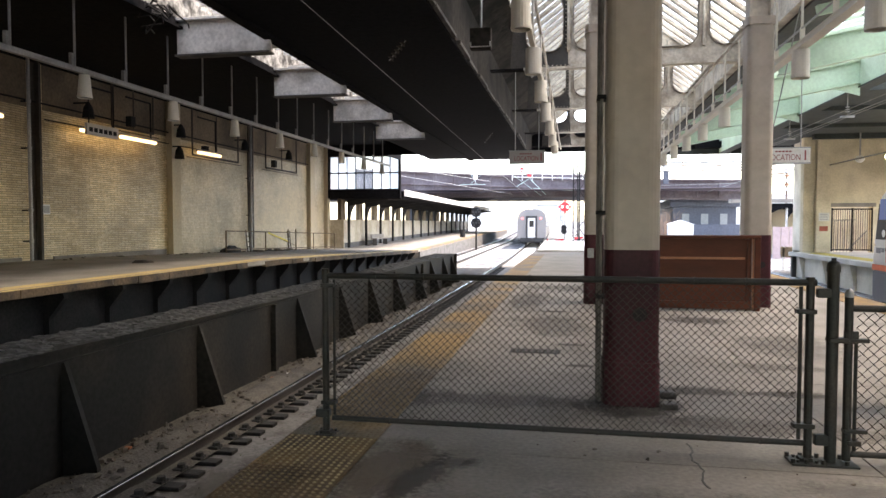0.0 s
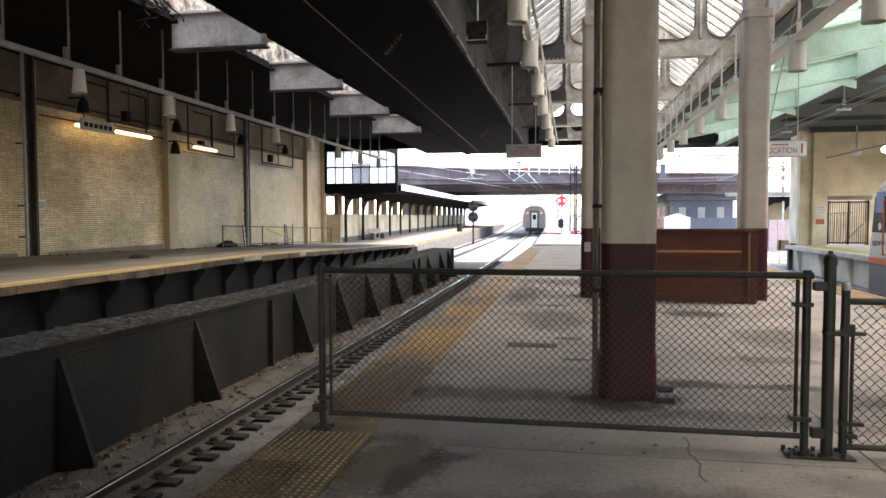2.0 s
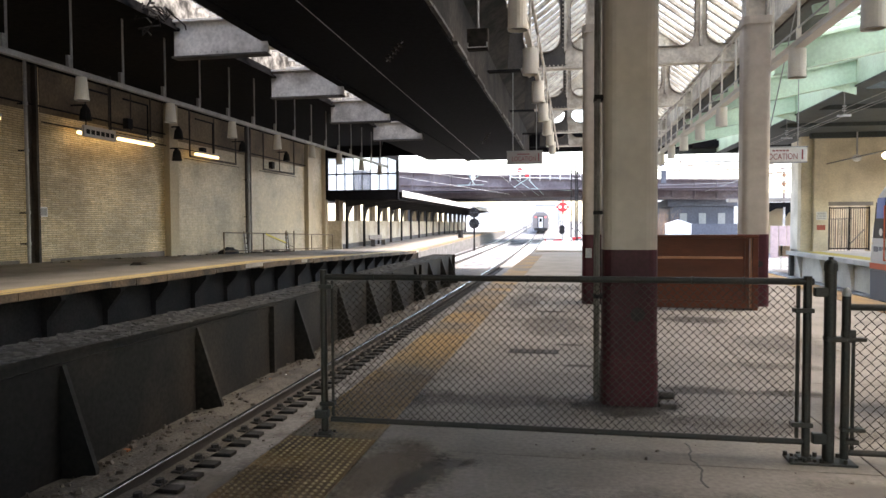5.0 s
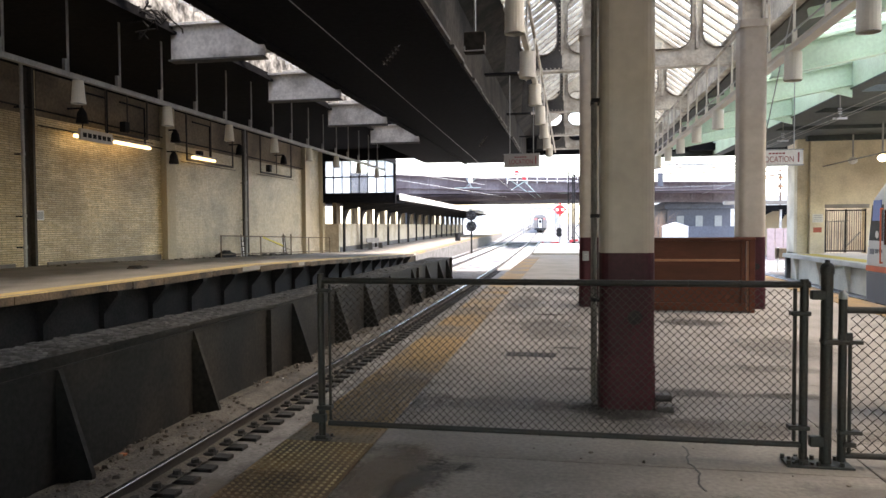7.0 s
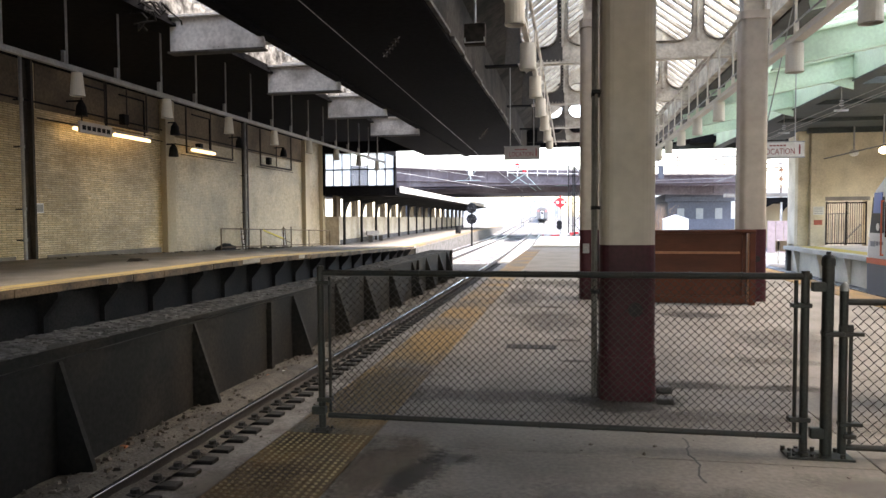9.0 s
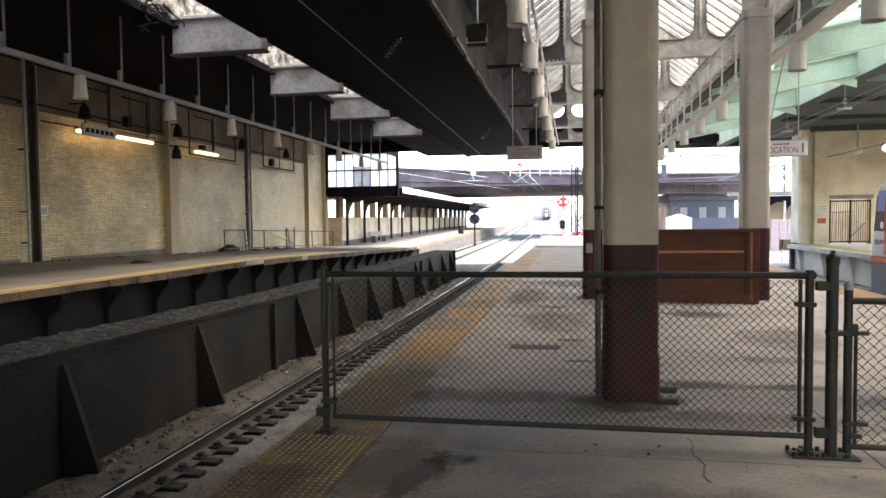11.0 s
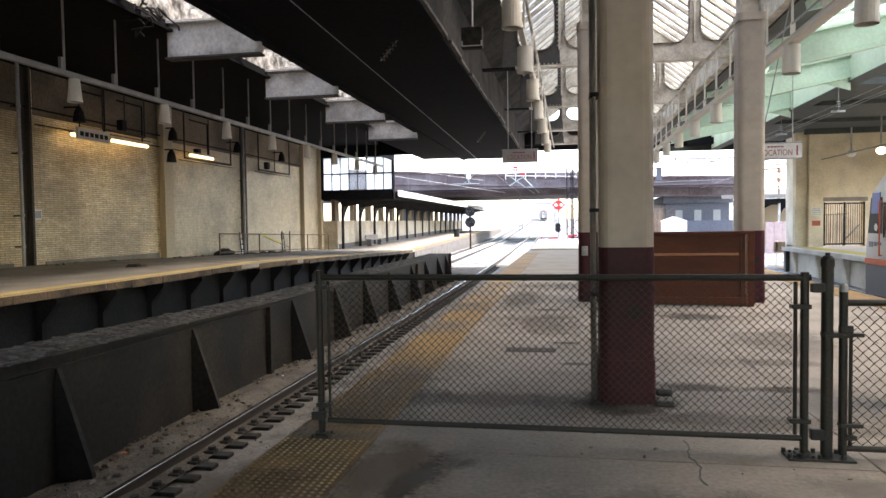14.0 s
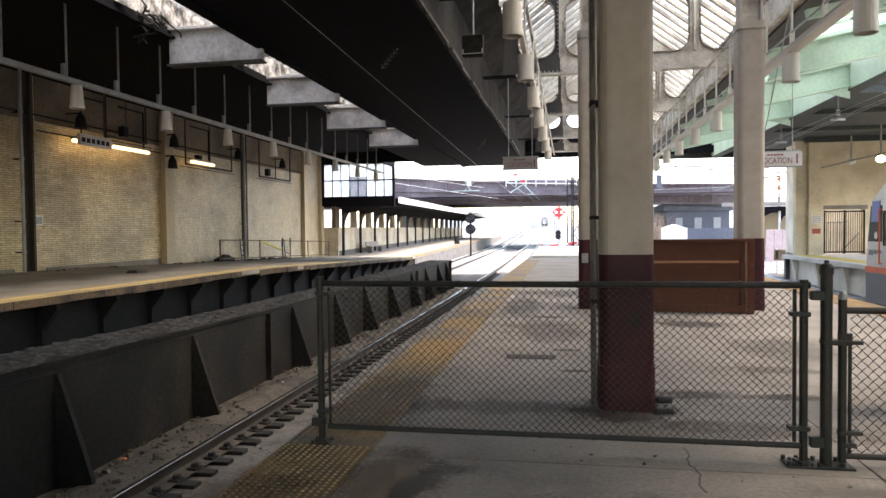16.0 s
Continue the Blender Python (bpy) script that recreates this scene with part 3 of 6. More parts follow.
part("outer_face", bm, SLAB, farp, "weathered brown-grey platform face")

wall = thing("wall_west", "buff glazed brick station wall with pilasters, dark brown at the top", "wall", kind="structure")
part("brickwork", boxes((WALL_L - 0.4, WALL_L, Y0, 28.2, -0.5, 8.0)), BRICK, wall)
part("painted_brickwork", boxes((WALL_L - 0.4, WALL_L, 28.2, 47.6, -0.7, 8.0)), BRICK_PAINTED, wall, "buff painted brickwork")
for y, w, mat in ((4.7, 0.75, PLASTER), (12.4, 0.75, PLASTER), (28.1, 0.7, PLASTER), (44.4, 0.8, PLASTER), (47.5, 0.5, PLASTER)):
    part("pilaster", boxes((WALL_L, WALL_L + 0.28, y - w / 2, y + w / 2, -0.6, 8.0), bevel=0.02), mat, wall)
for y in (20.2, 35.7):
    part("steel_pilaster", boxes((WALL_L, WALL_L + 0.06, y - 0.28, y + 0.2, -0.4, 8.0), (WALL_L + 0.06, WALL_L + 0.22, y - 0.05, y + 0.05, -0.4, 8.0)), BROWN_STEEL, wall, "dark steel stanchion let into the wall")
for a_, b_ in ((Y0, 4.3), (5.1, 12.0), (12.8, 19.85), (20.55, 27.7), (28.5, 35.35), (36.05, 43.9)):
    part("upper_band", boxes((WALL_L, WALL_L + 0.02, a_, b_, 5.3, 8.0)), BROWN, wall, "dark brown upper band")
part("plinth", boxes((WALL_L, WALL_L + 0.05, Y0, 19.5, -0.1, 0.42), (WALL_L, WALL_L + 0.05, 20.9, 27.6, -0.2, 0.4), bevel=0.01), CONCRETE, wall)

PEELING = material("peeling_whitewash", (0.42, 0.41, 0.39), 0.8, 0, 0.5, 2.6, 12, 0.4, (0.04, 0.037, 0.033), 0.97, depth=0.03)
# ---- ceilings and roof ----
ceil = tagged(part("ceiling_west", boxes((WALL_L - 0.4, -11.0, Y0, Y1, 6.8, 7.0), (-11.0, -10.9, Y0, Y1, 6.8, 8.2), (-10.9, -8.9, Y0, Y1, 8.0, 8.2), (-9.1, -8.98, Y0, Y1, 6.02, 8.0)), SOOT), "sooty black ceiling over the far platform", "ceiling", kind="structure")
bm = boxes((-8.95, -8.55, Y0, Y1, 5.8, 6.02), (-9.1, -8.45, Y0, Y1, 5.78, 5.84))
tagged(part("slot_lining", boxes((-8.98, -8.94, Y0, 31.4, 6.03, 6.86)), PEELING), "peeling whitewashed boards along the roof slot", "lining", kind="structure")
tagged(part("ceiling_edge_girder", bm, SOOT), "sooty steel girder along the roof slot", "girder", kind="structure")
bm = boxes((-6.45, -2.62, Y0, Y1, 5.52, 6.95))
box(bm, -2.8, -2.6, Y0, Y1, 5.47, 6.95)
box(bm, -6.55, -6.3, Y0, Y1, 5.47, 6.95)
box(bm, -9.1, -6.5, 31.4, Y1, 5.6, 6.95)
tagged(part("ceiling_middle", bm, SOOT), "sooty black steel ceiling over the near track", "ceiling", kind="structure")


SHADED_GRIME = material("shaded_grimy_paint", (0.085, 0.08, 0.072), 0.8, 0, 0.35, 1.8, 12, 0.1, (0.025, 0.024, 0.024), 0.9)


def haunched_beam(x0, x1, y, z0, z1, mat, flange, label, name, haunch):
    """A transverse plate beam: web, flanges with rivet heads, curved haunch towards one end."""
    t = thing(name, label, "roof beam", "roof beams")
    bm = bmesh.new()
    s = 1 if haunch > 0 else -1
    right = [(x1 - 0.65 + 0.65 * math.cos(a), z0 + 0.06 + (z1 - z0 - 0.06) * math.sin(a)) for a in [i * math.pi / 16 for i in range(9)]]
    left = [(x0, z1)]
    if s < 0:
        right = [(x1, z1)]
    prism(bm, [(x0, z0), (x1, z0)] + right + left, "y", y - 0.03, y + 0.03)
    w = part("web", bm, mat, t)
    # the shade under the beam is put into the bottom flange's dark colour
    part("bottom_flange", boxes((x0, x1, y - 0.14, y + 0.14, z0 - 0.04, z0)), flange if s < 0 else SHADED_GRIME, t)
    lo, hi = (x0, x1 - 0.65) if s > 0 else (x0 + 0.3, x1)
    part("top_flange", boxes((lo, hi, y - 0.16, y + 0.16, z1, z1 + 0.05)), flange, t)
    bm = bmesh.new()
    x = x0 + 0.1
    while x < x1 - 0.05:
        bmesh.ops.create_icosphere(bm, subdivisions=1, radius=0.022, matrix=Matrix.Translation((x, y - 0.032, z0 + 0.07)))
        x += 0.13
    tagged(part("rivet_row", bm, mat, t), kind="stuff")
    bm = bmesh.new()
    for x in (x0 + (x1 - x0) * 0.33, x0 + (x1 - x0) * 0.66):
        box(bm, x - 0.03, x + 0.03, y - 0.12, y - 0.03, z0, z1 - 0.15)
    part("stiffeners", bm, mat, t) if (x1 - x0) > 3 else bm.free()
    return t


BEAM_Y = (-16.0, -10.9, -5.9, -0.9, 4.1, 9.1, 14.15, 19.2, 24.3, 29.8)
GREEN_Y = (7.9, 12.95, 18.0, 23.15, 28.9, 34.0)
for y in BEAM_Y:
    haunched_beam(-8.6, -6.4, y, 5.22, 5.95, WHITE_BEAM, WHITE_BEAM, "grimy whitewashed riveted beam across the roof slot", "roof_beam", 1)
    tagged(part("purlin", boxes((-8.9, -6.4, y - 1.9, y - 1.75, 6.2, 6.5), (-8.9, -6.4, y - 2.0, y - 1.65, 6.18, 6.22)), WHITE_BEAM), "grimy whitewashed light beam under the roof glass", "purlin", "purlins")
    tagged(part("purlin", boxes((-8.9, -6.4, y - 3.4, y - 3.28, 6.35, 6.5)), WHITE_BEAM), "grimy whitewashed light beam under the roof glass", "purlin", "purlins")


def glazing(name, label, x0, x1, y0, y1, z0, z1, step, bar_mat, thick=0.05, deep=0.09, shade=True, pane=None):
    """A sloping glazed roof plane from (x0, z0) to (x1, z1), with bars across it."""
    t = thing(name, label, "skylight", "roof skylights")
    bm = bmesh.new()
    vs = [bm.verts.new(p) for p in ((x0, y0, z0), (x1, y0, z1), (x1, y1, z1), (x0, y1, z0))]
    bm.faces.new(vs)
    g = part("roof_glass", bm, pane or (GLASS if shade else GLASS_CLEAR), t, "wired roof glass, bright with daylight")
    g.visible_shadow = shade
    me = mesh("glazing_bar", build(lambda b: bar(b, (x0, 0, z0 - deep / 2), (x1, 0, z1 - deep / 2), thick, deep)), bar_mat)
    for i in range(int((y1 - y0) / step) + 1):
        ob = new("glazing_bar", me)
        ob.parent, ob.location = t, (0, y0 + i * step, 0)
    return t


glazing("skylight_west", "wired glass skylight in the roof slot", -8.95, -6.35, Y0, 31.4, 6.86, 6.95, 0.62, WHITE_BEAM, shade=False, pane=GLASS_GRIMY)
glazing("monitor_glass_west", "sloping wired glass of the roof monitor", -1.75, 1.88, 8.6, Y1, 7.54, 10.3, 0.72, CREAM_STEEL, 0.2, 0.12)
glazing("monitor_glass_east", "sloping wired glass of the roof monitor", 6.36, 1.88, 8.6, Y1, 6.9, 10.3, 0.72, CREAM_STEEL, 0.2, 0.12)
glazing("skylight_east", "wired glass skylight over the green beams", 5.7, 8.6, Y0, Y1, 6.17, 6.72, 0.62, GREEN, shade=False, pane=GLASS)

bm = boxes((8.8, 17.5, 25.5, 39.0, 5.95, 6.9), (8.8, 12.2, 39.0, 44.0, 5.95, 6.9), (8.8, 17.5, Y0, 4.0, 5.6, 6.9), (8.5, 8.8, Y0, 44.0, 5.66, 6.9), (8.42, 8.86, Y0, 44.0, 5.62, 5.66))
tagged(part("ceiling_east", bm, GREEN_DARK), "dark green steel ceiling over the right-hand line", "ceiling", kind="structure")


def sloping_beam(y):
    """A green plate beam across the roof slot, rising to the side, with flanges and rivets."""
    t = thing("green_roof_beam", "pale green riveted steel beam across the roof slot", "roof beam", "green roof beams")
    xa, xb, za, rise, deep = 4.8, 8.48, 5.10, 0.19, 0.62
    zb = za + rise * (xb - xa)
    bm = bmesh.new()
    prism(bm, [(xa, za), (xb, zb), (xb, zb + deep), (xa, za + deep)], "y", y - 0.03, y + 0.03)
    part("web", bm, GREEN, t)
    for name, lift in (("bottom_flange", -0.022), ("top_flange", deep + 0.022)):
        part(name, build(lambda b: bar(b, (xa, y, za + lift), (xb, y, zb + lift), 0.3, 0.04)), GREEN, t)
    bm = bmesh.new()
    prism(bm, [(xb - 0.75, zb - 0.19 * 0.75 - 0.05), (xb, zb - 0.05), (xb, zb - 0.42)], "y", y - 0.02, y + 0.02)
    part("end_bracket", bm, GREEN, t)
    bm = bmesh.new()
    x_ = xa + 0.08
    while x_ < xb:
        for dz in (0.06, deep - 0.06):
            bmesh.ops.create_icosphere(bm, subdivisions=1, radius=0.02, matrix=Matrix.Translation((x_, y - 0.032, za + rise * (x_ - xa) + dz)))
        x_ += 0.13
    tagged(part("rivet_row", bm, GREEN, t), kind="stuff")


for y in GREEN_Y:
    sloping_beam(y)
    if y < 30:
        tagged(part("green_purlin", build(lambda b: bar(b, (4.8, y + 2.4, 5.82), (8.48, y + 2.4, 6.52), 0.14, 0.2)), GREEN), "pale green light roof beam", "purlin", "green purlins")
    tagged(part("ceiling_rib", boxes((8.8, 17.3, y - 0.15, y + 0.15, 5.78, 5.95)), GREEN_DARK), "dark green ceiling rib", "ceiling rib", "ceiling ribs")

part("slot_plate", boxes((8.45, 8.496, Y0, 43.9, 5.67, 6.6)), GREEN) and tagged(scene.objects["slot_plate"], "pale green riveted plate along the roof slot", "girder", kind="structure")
tagged(part("cross_girder", boxes((11.75, 17.3, 37.6, 37.9, 5.70, 5.95)), GREEN_DARK), "dark steel girder before the gate wall", "girder", kind="structure")
# longitudinal plate girder between monitor and slot
bm = boxes((4.62, 4.68, Y0, Y1, 6.1, 6.9), (4.5, 4.8, Y0, Y1, 6.05, 6.1), (4.5, 4.8, Y0, Y1, 6.9, 6.95))
tagged(part("eaves_girder", bm, CREAM_STEEL), "grimy cream steel girder along the monitor's eaves", "girder", kind="structure")


# out of view: glazed opening added to bring daylight to the right-hand side
glazing("unseen_light_roof", "unseen glass roof added to light the right-hand side", 8.85, 17.5, 4.0, 25.5, 6.6, 6.6, 0.62, GREEN, shade=False)

# ---- monitor frames: riveted plates with rounded openings ----
def rounded(x0, x1, z0, z1, r, n=6):
    pts = []
    for cx, cz, a0 in ((x1 - r, z1 - r, 0), (x0 + r, z1 - r, 90), (x0 + r, z0 + r, 180), (x1 - r, z0 + r, 270)):
        for i in range(n + 1):
            a = radians(a0 + 90 * i / n)
            pts.append((cx + r * math.cos(a), cz + r * math.sin(a)))
    return pts


def plate_with_holes(bm, lips, holes, y0, y1):
    """A plate in the x-z plane, cut into cells, one rounded hole to a cell (holes: cell and hole limits)."""
    for cx0, cx1, cz0, cz1, hx0, hx1, hz0, hz1, r in holes:
        ring = rounded(hx0, hx1, hz0, hz1, r)
        outer = []
        mx, mz = (cx0 + cx1) / 2, (cz0 + cz1) / 2
        for px, pz in ring:
            dx, dz = px - mx, pz - mz
            k = min((cx1 - cx0) / 2 / max(abs(dx), 1e-6), (cz1 - cz0) / 2 / max(abs(dz), 1e-6))
            outer.append((mx + dx * k, mz + dz * k))
        n = len(ring)
        quads = []
        for yy in (y0, y1):
            quads.append(([bm.verts.new((p[0], yy, p[1])) for p in ring], [bm.verts.new((p[0], yy, p[1])) for p in outer]))
        (ra, oa), (rb, ob_) = quads
        for i in range(n):
            j = (i + 1) % n
            bm.faces.new((ra[i], ra[j], oa[j], oa[i]))
            bm.faces.new((rb[i], ob_[i], ob_[j], rb[j]))
            bm.faces.new((ra[i], rb[i], rb[j], ra[j]))
        # lip round the opening
        mx, mz = (hx0 + hx1) / 2, (hz0 + hz1) / 2
        small = [(mx + (p[0] - mx) * (1 - 0.05 / (hx1 - hx0)), mz + (p[1] - mz) * (1 - 0.05 / (hz1 - hz0))) for p in ring]
        loops = [[lips.verts.new((p[0], yy, p[1])) for p in pts] for pts, yy in ((ring, y0 - 0.005), (ring, y0 - 0.08), (small, y0 - 0.08), (small, y1 + 0.06), (ring, y1 + 0.06))]
        for la, lb in zip(loops, loops[1:]):
            for i in range(n):
                j = (i + 1) % n
                lips.faces.new((la[i], la[j], lb[j], lb[i]))


RUST_SHADE_RIM = material("rust_and_shade_rim", (0.11, 0.085, 0.065), 0.75, 0, 0.3, 3.0, 18, 0.1, (0.32, 0.28, 0.22), 0.6)
DARK_MOTTLED = material("dark_mottled_paint", (0.034, 0.030, 0.026), 0.85, 0, 0.5, 0.9, 7, 0.15, (0.008, 0.008, 0.0075), 0.95, spec=0.1)
DARK_CREAM = material("dark_cream", (0.06, 0.053, 0.046), 0.7, 0, 0.3, 1.5, 12, 0.1, (0.03, 0.028, 0.026), 0.8)


# plate added to darken the strip between eaves girder and east skylight
bm = bmesh.new()
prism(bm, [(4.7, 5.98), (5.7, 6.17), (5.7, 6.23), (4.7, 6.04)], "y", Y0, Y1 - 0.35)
tagged(part("darkening_plate", bm, DARK_CREAM), "added dark plate beside the green roof slot", "girder", kind="structure")
tagged(part("slot_end", boxes((4.3, 12.3, 43.72, 43.98, 5.62, 6.9)), GREEN_DARK), "dark green plate closing the roof slot", "fascia", kind="structure")


def monitor_frame(y):
    t = thing("roof_truss", "cream riveted steel roof frame with rounded openings", "roof truss", "roof trusses")
    bm = bmesh.new()
    z0, z1 = 6.15, 8.7
    cells = []
    for a, b, la, lb in ((-2.3, -0.19, 0.85, 0.14), (-0.19, 1.88, 0.14, 0.14), (1.88, 3.63, 0.14, 0.14), (3.63, 5.3, 0.14, 0.4)):
        cells.append((a, b, z0, z1, a + la, b - lb, z0 + 0.46, z1 - 0.35, 0.42))
    lips = bmesh.new()
    plate_with_holes(bm, lips, cells[1:], y - 0.03, y + 0.03)
    part("plate", bm, CREAM_STEEL, t)
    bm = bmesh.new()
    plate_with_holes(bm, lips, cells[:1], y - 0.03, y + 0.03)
    # rim colour holds the lip's shade along with its rust
    part("opening_rim", lips, RUST_SHADE_RIM, t, "angle round the openings, dark with rust and painted shade")
    # the frame's west end is much darker than the other cells
    part("end_plate", bm, DARK_CREAM, t, "dark cream end plate")
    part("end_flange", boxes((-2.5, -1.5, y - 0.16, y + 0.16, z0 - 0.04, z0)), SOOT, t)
    part("lower_flange", boxes((-1.5, 5.4, y - 0.16, y + 0.16, z0 - 0.04, z0), (-1.5, 5.4, y - 0.14, y - 0.03, z0, z0 + 0.02)), CREAM_STEEL, t)
    bm = bmesh.new()
    x = -1.4
    while x < 5.3:
        bmesh.ops.create_icosphere(bm, subdivisions=1, radius=0.024, matrix=Matrix.Translation((x, y - 0.035, z0 + 0.075)))
        x += 0.125
    for vx in (-0.19, 1.88, 3.63):
        for i in range(14):
            for s in (-0.07, 0.07):
                bmesh.ops.create_icosphere(bm, subdivisions=1, radius=0.022, matrix=Matrix.Translation((vx + s, y - 0.035, z0 + 0.6 + i * 0.125)))
    for i in range(5):
        for j in range(4):
            bmesh.ops.create_icosphere(bm, subdivisions=1, radius=0.024, matrix=Matrix.Translation((4.35 + i * 0.11, y - 0.035, z0 + 0.12 + j * 0.11)))
    tagged(part("rivet_row", bm, CREAM_STEEL, t), kind="stuff")
    for vx in (-0.19, 1.88, 3.63):
        part("stiffener_plate", boxes((vx - 0.035, vx + 0.035, y - 0.1, y - 0.03, z0 + 0.46, 8.7)), CREAM_STEEL, t)
    bm = bmesh.new()
    prism(bm, [(-2.3, 8.7), (5.3, 8.7), (1.88, 10.2)], "y", y - 0.03, y + 0.03)
    part("gable_plate", bm, CREAM_STEEL, t)


for y in (-8.5, -1.1, 6.3, 13.7, 21.2, 28.8, 36.2, 42.6):
    monitor_frame(y)
for x_ in (-0.8, 3.95):
    tagged(part("hanger_rail", rods(((x_, Y0, 6.07), (x_, Y1, 6.07), 0.04)), CREAM_STEEL), "cream steel pipe under the roof trusses", "pipe", kind="structure")
tagged(part("longitudinal_strut", rods(((1.88, Y0, 10.0), (1.88, Y1, 10.0), 0.09)), CREAM_STEEL), "cream steel roof strut", "strut", kind="structure")

# solid roof out of view, added to keep skylight off the near floor
bm = bmesh.new()
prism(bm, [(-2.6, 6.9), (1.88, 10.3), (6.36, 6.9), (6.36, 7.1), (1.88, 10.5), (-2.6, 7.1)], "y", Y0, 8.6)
tagged(part("unseen_shade_roof", bm, SOOT), "unseen solid roof added to shade the near platform", "ceiling", kind="structure")
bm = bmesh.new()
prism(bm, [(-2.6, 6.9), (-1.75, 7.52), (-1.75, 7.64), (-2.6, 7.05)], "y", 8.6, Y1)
tagged(part("ceiling_slope", bm, DARK_MOTTLED), "dark mottled solid slope at the monitor's foot", "ceiling", kind="structure")
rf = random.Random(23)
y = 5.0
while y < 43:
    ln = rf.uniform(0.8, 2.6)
    tagged(part("edge_flange", boxes((-2.59, -2.51 + rf.uniform(-0.03, 0.04), y, min(y + ln, 43.6), 5.50 + rf.uniform(-0.02, 0.04), 5.56 + rf.uniform(0, 0.05)), bevel=0.006), SHADED_GRIME), "grimy flange plate along the roof edge", "flange", "edge flanges")
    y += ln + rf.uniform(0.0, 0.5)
tagged(part("roof_edge_web", boxes((-2.6, -2.575, Y0, Y1 - 0.4, 5.56, 6.9)), DARK_MOTTLED), "dark mottled steel web along the roof edge", "girder", kind="structure")
for x_, y_, z_ in ((-1.93, 14.6, 5.40), ):
    jb = thing("junction_box", "dark junction box hung on a conduit under the roof", "junction box", "junction boxes")
    part("case", boxes((x_ - 0.22, x_ + 0.22, y_ - 0.1, y_ + 0.1, z_ - 0.24, z_ + 0.2), bevel=0.02), DARK_MOTTLED, jb)
    part("conduit", rods(((x_, y_, z_ + 0.2), (x_, y_, 7.62), 0.025)), GALV, jb)
    part("bracket", rods(((x_ - 0.2, y_ - 0.12, z_ - 0.2), (x_ + 0.2, y_ - 0.12, z_ - 0.2), 0.012), ((x_ - 0.2, y_ - 0.12, z_ - 0.2), (x_ - 0.2, y_ - 0.12, z_ - 0.1), 0.012), ((x_ + 0.2, y_ - 0.12, z_ - 0.2), (x_ + 0.2, y_ - 0.12, z_ - 0.1), 0.012)), GALV, jb, "pale bent wire bracket")
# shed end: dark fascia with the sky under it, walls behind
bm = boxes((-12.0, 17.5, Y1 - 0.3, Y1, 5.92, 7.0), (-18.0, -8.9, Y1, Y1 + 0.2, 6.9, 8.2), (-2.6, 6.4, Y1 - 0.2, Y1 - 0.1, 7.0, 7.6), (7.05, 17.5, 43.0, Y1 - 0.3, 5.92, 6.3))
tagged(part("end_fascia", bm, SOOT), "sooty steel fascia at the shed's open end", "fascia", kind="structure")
# south end left open, out of view, to light the columns' near faces
tagged(part("unseen_south_fascia", boxes((-17.9, 17.5, Y0 - 0.3, Y0, 5.4, 10.5)), SOOT), "unseen fascia over an opening added for light from behind", "fascia", kind="structure")
# unseen wall; its gap lights the gate wall, its upper band shades the top
tagged(part("unseen_wall_east", boxes((17.3, 17.6, Y0, 39.0, -1.5, 1.2), (17.3, 17.6, Y0, 39.0, 3.6, 6.9)), BUFF), "unseen side wall with a long opening added to let light in", "wall", kind="structure")


CONDUIT = material("grey_painted_conduit", (0.22, 0.205, 0.185), 0.5, 0.2, 0.2, 3, 25, 0.05, (0.05, 0.045, 0.04), 0.5)
# ---- columns ----
def column(x, y, w, pipe):
    c = thing("platform_column", "cream steel-cased column with a maroon painted foot", "column", "platform columns")
    h = w / 2

    def oct(bm, hw, z0, z1, ch):
        prism(bm, rounded(x - hw, x + hw, y - hw, y + hw, ch, 5), "z", z0, z1)
    part("shaft", build(oct, h, 1.32, 5.22, 0.1), CREAM, c)
    part("painted_foot", build(oct, h + 0.003, 0.36, 1.32, 0.1), MAROON, c, "chipped maroon paint")
    part("base", build(oct, h + 0.012, 0.0, 0.372, 0.105), MAROON, c)
    part("cap", build(oct, h + 0.02, 5.12, 5.26, 0.1), CREAM, c)
    part("stub", boxes((x - 0.2, x + 0.2, y - 0.02, y + 0.02, 5.26, 6.15), (x - 0.2, x - 0.16, y - 0.17, y + 0.17, 5.26, 6.15), (x + 0.16, x + 0.2, y - 0.17, y + 0.17, 5.26, 6.15)), CREAM_STEEL, c, "riveted steel stub above the casing")
    if pipe:
        part("conduit", rods(((x - h - 0.035, y - h + 0.12, 0), (x - h - 0.035, y - h + 0.12, 5.6), 0.014), ((x - h - 0.05, y - h + 0.22, 0), (x - h - 0.05, y - h + 0.22, 5.6), 0.022)), CONDUIT, c, "grey conduits strapped to the shaft")
        for z in (0.9, 1.62, 2.6, 3.6):
            part("clip", boxes((x - h - 0.075, x - h + 0.0, y - h + 0.07, y - h + 0.29, z, z + 0.03)), BLACK_STEEL, c)
    bm = bmesh.new()
    rod(bm, (x + 0.06, y - h - 0.02, 0.78), (x + 0.06, y - h + 0.01, 0.78), 0.06, 14)
    part("cover_plate", bm, TIE, c, "dark round cover")
    return c


column(0.49, 6.22, 0.45, True)
column(0.46, 13.72, 0.5, False)
column(3.31, 13.72, 0.47, False)
column(3.31, 6.24, 0.47, False)
bm = boxes((0.72, 0.86, 5.93, 6.05, 0.0, 0.05), bevel=0.012)
single("brick_lump", bm, STAIN, "broken dark lump of masonry beside the column", "rubble")
bm = boxes((0.76, 0.9, 6.3, 6.4, 0.0, 0.06), bevel=0.015)
single("brick_lump", bm, STAIN, "broken dark lump of masonry beside the column", "rubble")
